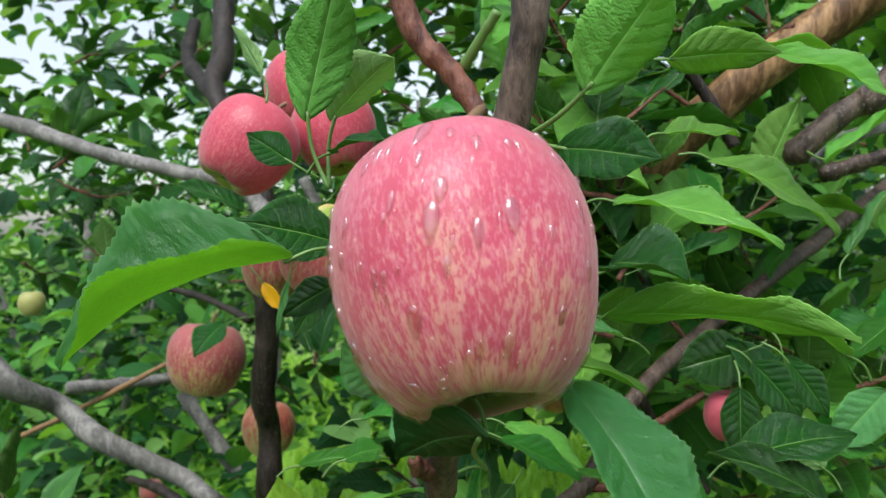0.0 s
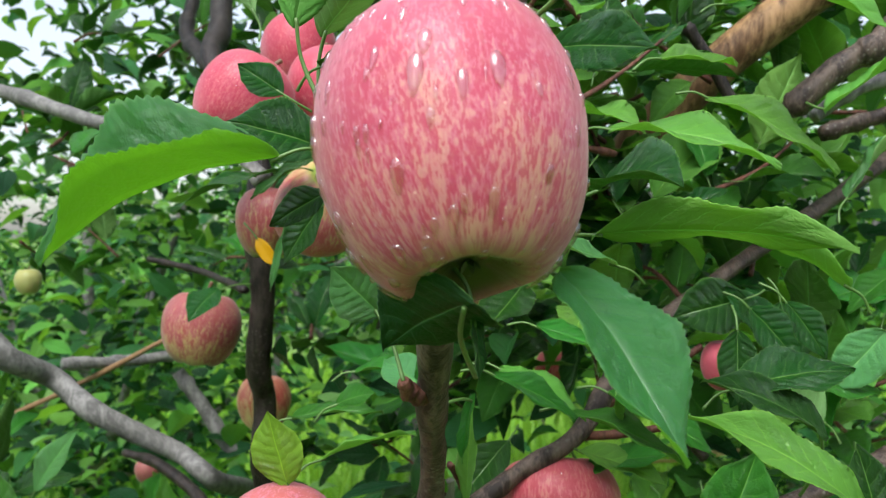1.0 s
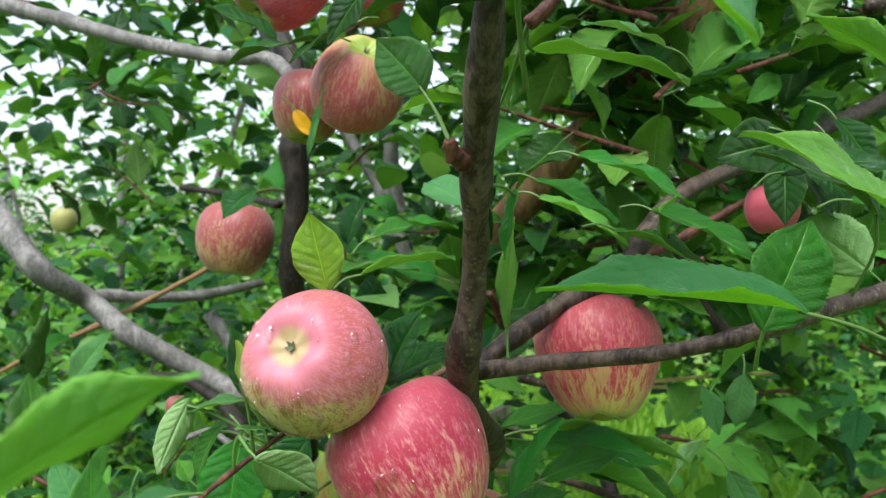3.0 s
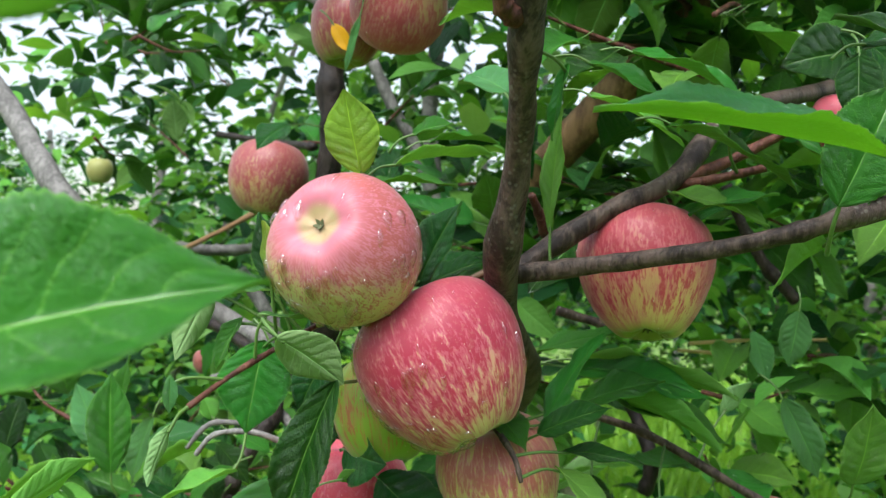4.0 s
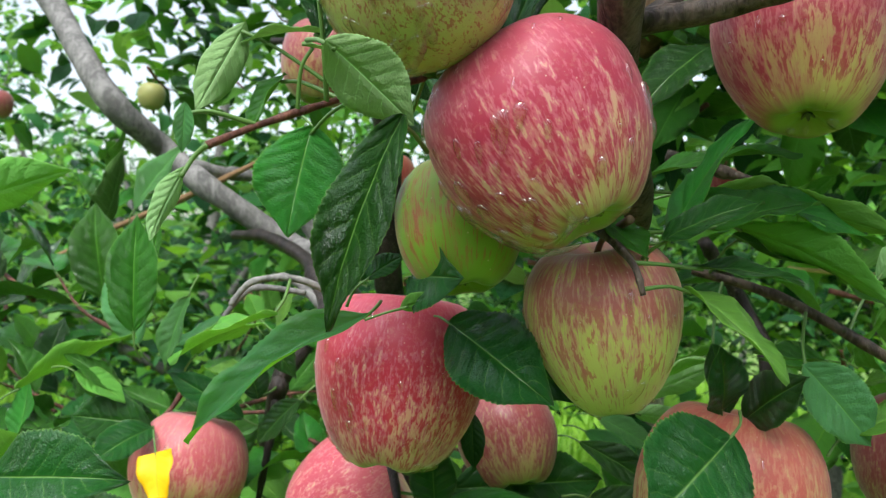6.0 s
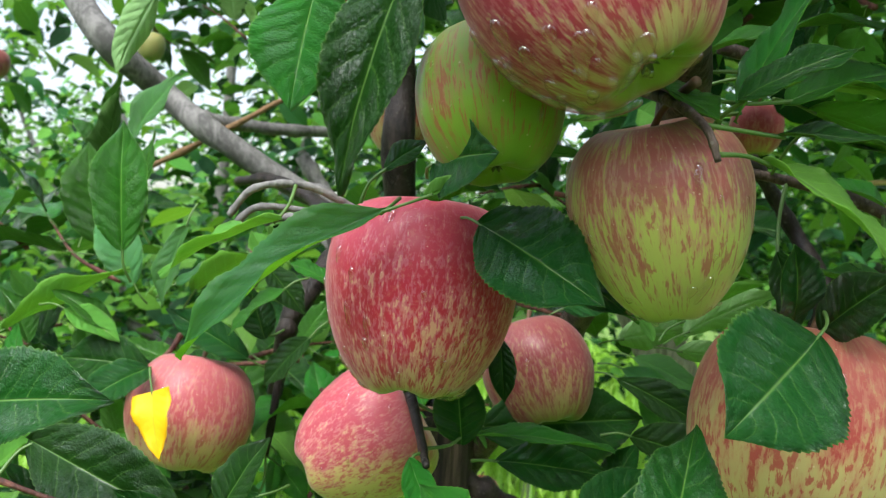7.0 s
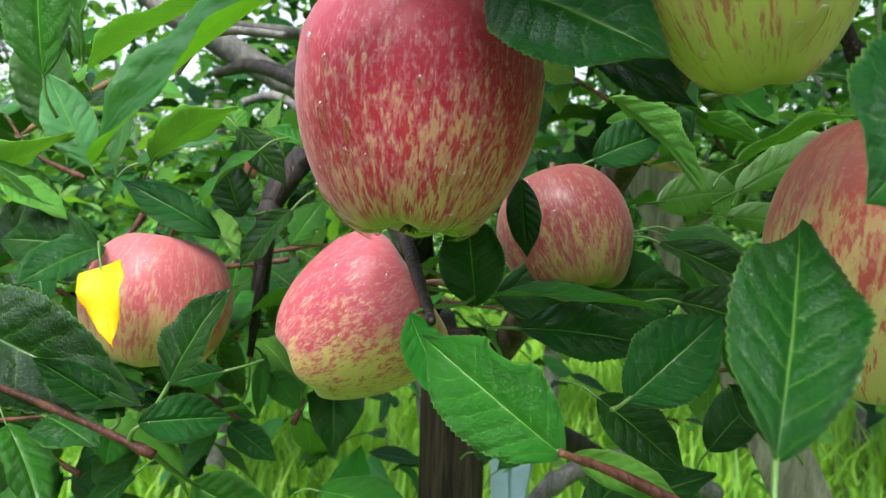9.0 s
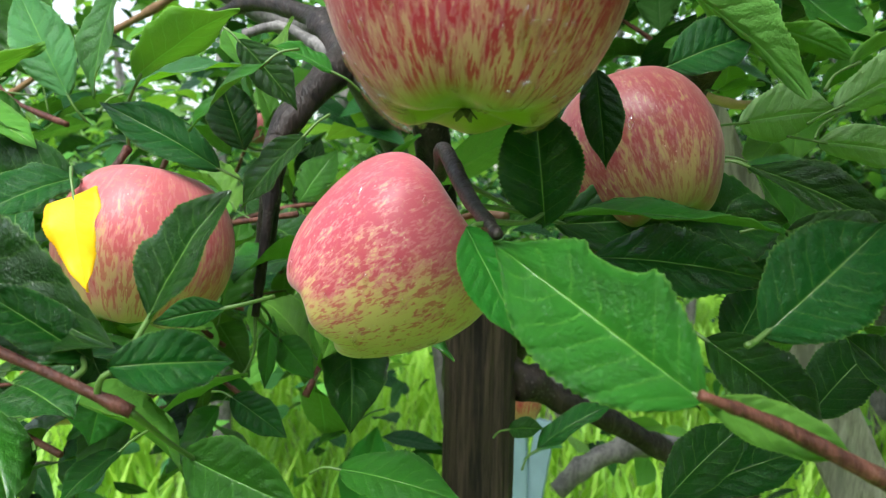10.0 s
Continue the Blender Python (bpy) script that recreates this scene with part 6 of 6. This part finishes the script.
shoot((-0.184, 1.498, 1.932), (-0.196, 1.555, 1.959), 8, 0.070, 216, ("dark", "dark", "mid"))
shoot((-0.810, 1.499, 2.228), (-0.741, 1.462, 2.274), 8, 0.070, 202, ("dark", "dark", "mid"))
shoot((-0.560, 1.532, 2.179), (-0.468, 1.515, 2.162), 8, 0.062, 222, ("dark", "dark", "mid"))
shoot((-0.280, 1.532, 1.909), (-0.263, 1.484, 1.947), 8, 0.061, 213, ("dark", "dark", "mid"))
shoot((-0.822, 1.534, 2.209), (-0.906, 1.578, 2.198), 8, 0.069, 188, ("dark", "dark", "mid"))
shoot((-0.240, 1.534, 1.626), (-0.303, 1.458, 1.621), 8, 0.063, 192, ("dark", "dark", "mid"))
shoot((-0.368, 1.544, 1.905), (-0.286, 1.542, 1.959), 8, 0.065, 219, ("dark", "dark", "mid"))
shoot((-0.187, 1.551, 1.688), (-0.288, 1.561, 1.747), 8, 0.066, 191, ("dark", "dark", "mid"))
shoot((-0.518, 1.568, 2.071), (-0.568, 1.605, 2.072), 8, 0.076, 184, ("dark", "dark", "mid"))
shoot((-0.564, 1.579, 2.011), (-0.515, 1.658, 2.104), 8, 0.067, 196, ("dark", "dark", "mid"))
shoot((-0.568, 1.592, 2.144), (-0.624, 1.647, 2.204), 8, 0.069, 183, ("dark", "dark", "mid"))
join_shoot_leaves()


# ---- apples ----
apple((0.0147, 0.2356, 1.6969), 0.0772, PINK, axis=(-0.15, 0.37, 0.91), tall=1.08, taper=0.11, boxy=0.69, hollow=0.24, basin_angle=0.27, lobes=0.012, drops=115, hang=14, drop_size=0.0022, label="large pink-red striped apple covered with rain drops", stalk=(0.0199, 0.2752, 1.75), seed=3)
apple((-0.0767, 0.4041, 1.5143), 0.0716, HALF_PINK, axis=(0.21, 0.91, -0.37), tall=0.97, taper=0.09, boxy=0.84, drops=85, hang=18, drop_size=0.0030, label="pink and yellow apple showing its calyx, dripping wet", stalk=(-0.03, 0.47, 1.47), look_from=(0, -1, -0.4), seed=4)
apple((-0.0293, 0.4327, 1.4582), 0.0821, RED, axis=(-0.50, 0.16, 0.85), tall=1.04, taper=0.20, boxy=0.84, drops=60, hang=16, drop_size=0.0032, label="red apple with yellow streaks and hanging drops", stalk=(-0.005, 0.455, 1.51), seed=5)
apple((-0.0673, 0.4777, 1.4254), 0.0578, GREEN, axis=(-0.16, 0.22, 0.96), tall=1.10, taper=0.09, boxy=0.83, drops=8, label="half-ripe green apple behind a red one", seed=6)
apple((-0.0012, 0.4916, 1.3850), 0.0695, STRIPED, axis=(-0.20, -0.17, 0.97), tall=1.19, taper=0.24, boxy=0.93, drops=26, hang=4, drop_size=0.0022, label="yellow-green apple with dull red stripes", stalk=(0.005, 0.46, 1.432), seed=7)
apple((-0.1046, 0.5366, 1.3452), 0.0904, RED_DEEP, axis=(0.01, 0.13, 0.99), tall=1.07, hollow=0.17, taper=0.16, boxy=0.70, lobes=0.05, drops=70, hang=7, drop_size=0.0023, label="deep red striped apple with a green base", stalk=(-0.09, 0.53, 1.4), seed=8)
apple((0.0721, 0.4838, 1.5072), 0.0722, STRIPED_RED, axis=(-0.02, 0.33, 0.94), tall=1.06, taper=0.24, boxy=0.84, drops=16, hang=4, drop_size=0.0022, label="red and yellow striped apple behind a thin branch", seed=9)
apple((-0.0541, 0.6412, 1.2966), 0.063, DULL, axis=(-0.32, 0.38, 0.87), label="dull red apple partly hidden by leaves", tall=1.09, taper=0.06, drops=10, seed=10)
apple((-0.1532, 0.6292, 1.2513), 0.0785, CORAL, axis=(0.84, 0.26, 0.60), tall=1.06, taper=0.19, boxy=0.62, dip=0.12, flat=0.12, lobes=0.05, drops=34, hang=4, label="coral-red tilted apple on a brown spur", stalk=(-0.105, 0.625, 1.272), seed=11)
apple((-0.2775, 0.6500, 1.2510), 0.080, DULL_PINK, axis=(0.05, 0.25, 0.96), tall=1.0, taper=0.02, drops=8, label="pinkish apple behind a yellow leaf", seed=12)
apple((0.0663, 0.5550, 1.2952), 0.095, ORANGE, axis=(0.1, 0.1, 1), tall=1.13, drops=8, label="orange-red striped apple behind a broad leaf", seed=13)
apple((-0.158, 0.622, 1.776), 0.074, RED_FAR, axis=(0.5, 0.3, 0.8), drops=6, label="red apple in a high cluster", seed=14)
apple((-0.098, 0.67, 1.792), 0.071, RED_FAR, axis=(-0.2, 0.2, 0.9), drops=4, label="red apple in a high cluster", seed=15)
apple((-0.1402, 0.7395, 1.84), 0.070, RED_FAR, axis=(0, 0.2, 0.9), label="red apple half hidden by leaves", seed=16)
apple((-0.095, 0.615, 1.695), 0.070, DULL_PINK, axis=(-0.3, 0.6, -0.7), drops=6, label="pink and yellow apple hanging askew", seed=17)
apple((-0.143, 0.65, 1.683), 0.058, DULL, axis=(0, 0.1, 1), label="dull orange-red apple behind a yellow leaf", seed=18)
apple((-0.258, 0.817, 1.577), 0.079, DULL, axis=(0.1, 0.1, 1), tall=1.03, label="dark red apple further back", seed=19)
apple((-0.629, 1.147, 1.604), 0.038, UNRIPE, axis=(0, 0, 1), label="small unripe yellow-green apple", seed=20)
apple((-0.2203, 0.9191, 1.48), 0.062, ORANGE, label="orange apple behind a dark limb", seed=21)
apple((0.128, 1.05, 1.5), 0.055, STRIPED_RED, label="small red apple far back", seed=22)
apple((0.18, 0.62, 1.315), 0.075, DULL, label="dark red apple low among leaves", seed=23)
apple((0.1744, 0.5000, 1.5965), 0.031, RED_FAR, label="red apple glimpsed among leaves", seed=24)
apple((0.3423, 0.7500, 1.5527), 0.058, RED_FAR, label="red apple glimpsed among leaves", seed=25)
apple((-0.582, 0.979, 1.078), 0.070, ORANGE, label="orange apple low among leaves", seed=26)
apple((-0.4415, 1.1190, 1.3383), 0.034, DULL, label="small brownish apple far back", seed=28)
apple((-0.1526, 1.15, 1.051), 0.050, ORANGE, label="orange apple behind the post", seed=29)
apple((-1.018, 1.314, 1.614), 0.050, DULL, label="brownish apple far back", seed=30)


# ---- foliage further in, on the same tree ----
def leaf_cloud(name, centres, per, size, seed, spread=0.05, weights=(0.32, 0.30, 0.18, 0.08, 0.12), rows=4):
    """Leaves in whorls round shoot tips; most turn their upper side to the sky and droop."""
    rng = np.random.default_rng(seed)
    c = np.repeat(np.asarray(centres), per, axis=0)
    n = len(c)
    a = rng.uniform(0, 2 * np.pi, n)
    axes = np.stack([np.cos(a), np.sin(a), rng.normal(-0.15, 0.45, n)], 1)
    places = c + rng.normal(0, spread, (n, 3)) * (1, 1, 0.8)
    normals = rng.normal(0, 0.5, (n, 3)) + (0, -0.1, 1.0)
    sizes = size * rng.uniform(0.6, 1.25, n)
    picks = rng.choice(len(FAR_LEAVES), n, p=weights)
    return foliage_mesh(name, places, axes, normals, sizes, FAR_LEAVES, picks, rows, seed)


def shoots(n, box, seed, keep):
    rng = np.random.default_rng(seed)
    out = []
    while len(out) < n:
        p = rng.uniform(box[0], box[1])
        if keep(p, rng.random()):
            out.append(p)
    return np.array(out)


def behind_fruit(p, r):
    x, y, z = p
    front = 0.98 if x < -0.08 else 0.72
    front = max(front, 0.42 + (1.75 - z) * 0.8)
    if (x < -0.15 and z < 1.42 and r > 0.4) or (z < 1.25 and r > (0.18 if x > -0.25 else 0.25)) or (x > -0.05 and z < 1.55 and r > 0.22):
        return False
    if x < -0.12 and z < 1.62 and r > 0.5:
        return False
    if x < -0.2 and z > 1.45:
        return y > 1.35
    return y > front


near = shoots(720, ((-1.2, 0.6, 0.75), (1.1, 2.1, 2.6)), 5, behind_fruit)
ob = part("foliage", leaf_cloud("foliage", near, 8, 0.066, 6, 0.06, rows=5), tree, None, "dense green leaves deeper in the crown")
ob["kind"] = "stuff"
high = shoots(130, ((-0.05, 1.05, 1.5), (0.75, 1.9, 2.2)), 15, lambda p, r: True)
ob = part("foliage", leaf_cloud("foliage", high, 8, 0.066, 16, 0.06, (0.16, 0.30, 0.28, 0.12, 0.14), rows=5), tree, None, "dense green leaves deeper in the crown")
ob["kind"] = "stuff"

# ---- neighbouring trees ----
def back_tree(seed, height, width, leaves, per):
    rng = random.Random(seed)
    t = empty_thing("apple_tree", (0, 0, 0), "leafy apple tree of the rows behind, some only added to block light", "tree", "orchard trees")
    limbs = [[(0, 0, 0, 0.05), (0.03, 0.02, 0.5, 0.042), (0.0, 0.05, 1.0, 0.034), (0.06, 0.0, height * 0.75, 0.016)]]
    for k in range(7):
        a, z = k * 2.4 + rng.random(), rng.uniform(0.6, 1.3)
        e = (math.cos(a) * width * rng.uniform(0.6, 0.95), math.sin(a) * width * rng.uniform(0.6, 0.95), z + rng.uniform(0.3, height - 1.3))
        limbs.append([(0, 0.02, z, 0.026), (e[0] * 0.5, e[1] * 0.5, z + (e[2] - z) * 0.35, 0.018), (*e, 0.007)])
    v, f = tube_data(limbs[0], 10, 6, 0.08, 0.1, seed)
    part("trunk", mesh_from("trunk", v, f, [BARK_GREY]), t)
    tips = []
    for k, pts in enumerate(limbs[1:]):
        v, f = tube_data(pts, 7, 5, 0.06, 0.1, seed + k)
        part("limb", mesh_from("limb", v, f, [BARK_GREY]), t)
        tips += [q[:3] for q in spline(pts, 5)[3:]]
    nrng = np.random.default_rng(seed)
    tips = np.array(tips)
    c = tips[nrng.integers(0, len(tips), leaves)] + nrng.normal(0, 0.20, (leaves, 3)) * (1, 1, 1.1)
    c = c[c[:, 2] > 0.62]
    crown = part("crown", leaf_cloud("crown", c, per, 0.076, seed, 0.06, (0.28, 0.30, 0.20, 0.06, 0.16), rows=3), t)
    crown["kind"] = "stuff"
    return t


kinds = [back_tree(31, 2.8, 0.95, 620, 9), back_tree(47, 3.2, 1.05, 680, 9), back_tree(59, 2.6, 1.05, 600, 9)]
# trees at negative y stay unseen; they are added to block light from behind
spots = [(-1.5, 3.0), (1.5, 3.6), (2.6, 2.6), (-2.9, 4.6), (-0.3, 4.2), (1.3, 4.6), (3.2, 4.4), (-4.6, 5.2), (-1.6, 6.4), (0.6, 7.0), (2.8, 6.8), (-6.0, 8.5), (-3.6, 8.8), (-1.0, 9.6), (1.8, 10.0), (4.6, 9.0), (-3.8, -3.0), (-1.9, -2.5), (-0.2, -2.2), (1.5, -2.5), (3.4, -3.0), (-3.4, 0.6), (3.0, 0.5)]
for i, (x, y) in enumerate(spots):
    m = pose(x, y, 0, 0, 0, i * 77)
    if i < 3:
        kinds[i].matrix_basis = m
    else:
        copy_thing(kinds[i % 3], m)

# ---- ground ----
GRASS, gnt, gp, gout = material("grass_ground")
gtc = gnt.nodes.new("ShaderNodeTexCoord")
g1, g2 = noise_tex(gnt, gtc.outputs["Object"], 1.7, 5.0), noise_tex(gnt, gtc.outputs["Object"], 60.0, 3.0)
put(gnt, gp.inputs["Base Color"], mix(gnt, g2, mix(gnt, g1, (0.07, 0.19, 0.015), (0.18, 0.34, 0.03)), (0.10, 0.15, 0.03)))
gp.inputs["Roughness"].default_value = 0.9
gnt.links.new(bump(gnt, g2, 0.8, 0.02), gp.inputs["Normal"])
size, n = 300.0, 60
gv, gf = [], []
for i in range(n + 1):
    for j in range(n + 1):
        x, y = (((k / n) * 2 - 1) ** 3 * size for k in (j, i))
        gv.append((x, y, 0.05 * noise.noise(Vector((x * 0.4, y * 0.4, 0))) - 0.05))
for i in range(n):
    for j in range(n):
        a = i * (n + 1) + j
        gf.append((a, a + 1, a + n + 2, a + n + 1))
tagged(new("ground", mesh_from("ground", gv, gf, [GRASS])), "grassy orchard ground", "ground", "", "structure")

BLADE, bnt, bp, bout = material("grass_blade")
bgeo = bnt.nodes.new("ShaderNodeNewGeometry")
put(bnt, bp.inputs["Base Color"], mix(bnt, bgeo.outputs["Random Per Island"], (0.14, 0.36, 0.025), (0.36, 0.62, 0.06)))
bp.inputs["Roughness"].default_value = 0.5
btr = bnt.nodes.new("ShaderNodeBsdfTranslucent")
btr.inputs["Color"].default_value = (0.42, 0.74, 0.05, 1)
bms = bnt.nodes.new("ShaderNodeMixShader")
bms.inputs[0].default_value = 0.35
bnt.links.new(bp.outputs[0], bms.inputs[1])
bnt.links.new(btr.outputs[0], bms.inputs[2])
bnt.links.new(bms.outputs[0], bout.inputs["Surface"])
rng = np.random.default_rng(8)
count = 60000
px, py = rng.uniform(-5.5, 5.5, count), -3.0 + 13.0 * rng.random(count)
keep = np.hypot(px, py) > 0.9
px, py = px[keep], py[keep]
count = len(px)
h, a = rng.uniform(0.07, 0.30, count), rng.uniform(0, 6.28, count)
w = rng.uniform(0.005, 0.014, count)
dx, dy, lx, ly = np.cos(a) * w, np.sin(a) * w, -np.sin(a) * h * rng.uniform(0.3, 1.1, count), np.cos(a) * h * rng.uniform(0.3, 1.1, count)
verts = np.stack([np.stack([px - dx, py - dy, px * 0 - 0.05], 1), np.stack([px + dx, py + dy, px * 0 - 0.05], 1), np.stack([px + dx * 0.7 + lx * 0.4, py + dy * 0.7 + ly * 0.4, h * 0.6], 1), np.stack([px - dx * 0.7 + lx * 0.4, py - dy * 0.7 + ly * 0.4, h * 0.6], 1), np.stack([px + lx, py + ly, h], 1)], 1).reshape(-1, 3)
b0 = np.arange(count) * 5
faces = np.stack([b0, b0 + 1, b0 + 2, b0 + 3], 1).tolist() + np.stack([b0 + 3, b0 + 2, b0 + 4], 1).tolist()
tagged(new("grass", mesh_from("grass", verts, faces, [BLADE])), "tall bright green orchard grass", "grass", "", "stuff")

# ---- posts and poles ----
def turned_post(name, points, mat, label, category, sides=14, rough=0.06, seed=1):
    v, f = tube_data(points, sides, 8, rough, 0.0, seed)
    base = points[0][:3]
    ob = new(name, mesh_from(name, [np.array(q) - np.array(base) for q in v], f, [mat]))
    ob.location = base
    return tagged(ob, label, category)


def split_post(name, place, top, radius, mat, label):
    """An upright post of split, weathered wood: long grooves run down its sides and its top is broken off unevenly."""
    verts, faces, sides, n = [], [], 44, 40
    for i in range(n + 1):
        f = i / n
        for k in range(sides):
            a = 2 * math.pi * k / sides
            c, s = math.cos(a), math.sin(a)
            z = (top + 0.1) * f
            groove = 0.10 * noise.noise(Vector((c * 2.2, s * 2.2, z * 1.5))) + 0.07 * noise.noise(Vector((c * 7, s * 7, z * 2.5))) - 0.10 * max(0.0, noise.noise(Vector((c * 5 + 9, s * 5, z * 1.2))) - 0.25)
            r = radius * (1 + groove) * (1.06 - 0.1 * f)
            verts.append((r * c, r * s, z + (0.03 * noise.noise(Vector((c * 3, s * 3, 4))) if i == n else 0)))
    for i in range(n):
        for k in range(sides):
            a, b = i * sides + k, i * sides + (k + 1) % sides
            faces.append((a, b, b + sides, a + sides))
    faces.append(tuple(range(n * sides, (n + 1) * sides)))
    ob = new(name, mesh_from(name, verts, faces, [mat], smooth=False))
    ob.location = place
    return tagged(ob, label, "post")


split_post("wooden_post", (-0.160, 0.921, -0.1), 1.19, 0.0295, WOOD_POST, "weathered dark wooden post with long cracks")


def board(name, a, b, width, thick, face, mat, label, category):
    """A sawn board from a to b, its broad side towards face, with uneven eased edges."""
    a, b = Vector(a), Vector(b)
    y = (b - a).normalized()
    z = (Vector(face) - y * y.dot(Vector(face))).normalized()
    x = y.cross(z)
    verts, faces, n = [], [], 14
    ring = [(-0.5, -0.4), (-0.46, -0.5), (0.46, -0.5), (0.5, -0.4), (0.5, 0.4), (0.46, 0.5), (-0.46, 0.5), (-0.5, 0.4)]
    for i in range(n + 1):
        c = (b - a) * (i / n)
        w = width * (1 + 0.04 * noise.noise(c * 9))
        verts += [c + x * (u * w) + z * (v * thick) for u, v in ring]
    for i in range(n):
        for k in range(8):
            p, q = i * 8 + k, i * 8 + (k + 1) % 8
            faces.append((p, q, q + 8, p + 8))
    faces += [tuple(range(8))[::-1], tuple(range(n * 8, n * 8 + 8))]
    ob = new(name, mesh_from(name, verts, faces, [mat], smooth=False))
    ob.location = a
    return tagged(ob, label, category)


board("leaning_board", (0.706, 1.238, -0.050), (0.001, 1.064, 1.354), 0.056, 0.016, (-0.2, -1, 0.2), WOOD_GREY, "bleached grey board leaning in the tree", "board")
board("painted_stake", (-0.143, 1.518, -0.050), (-0.200, 1.588, 0.896), 0.032, 0.02, (-0.1, -1, 0.1), BLUE_PAINT, "faded blue-grey painted stake in the grass", "stake")
board("painted_stake", (-0.290, 1.487, -0.050), (-0.152, 1.598, 0.897), 0.032, 0.02, (-0.1, -1, 0.1), BLUE_PAINT, "faded blue-grey painted stake in the grass", "stake")
turned_post("support_pole", [(0.004, 0.810, 1.580, 0.017), (0.064, 0.753, 1.647, 0.017), (0.232, 0.683, 1.825, 0.0175), (0.429, 0.633, 1.962, 0.018)], BARK_POLE, "smooth brown pole propped through the crown", "pole", 16, 0.03, 9)
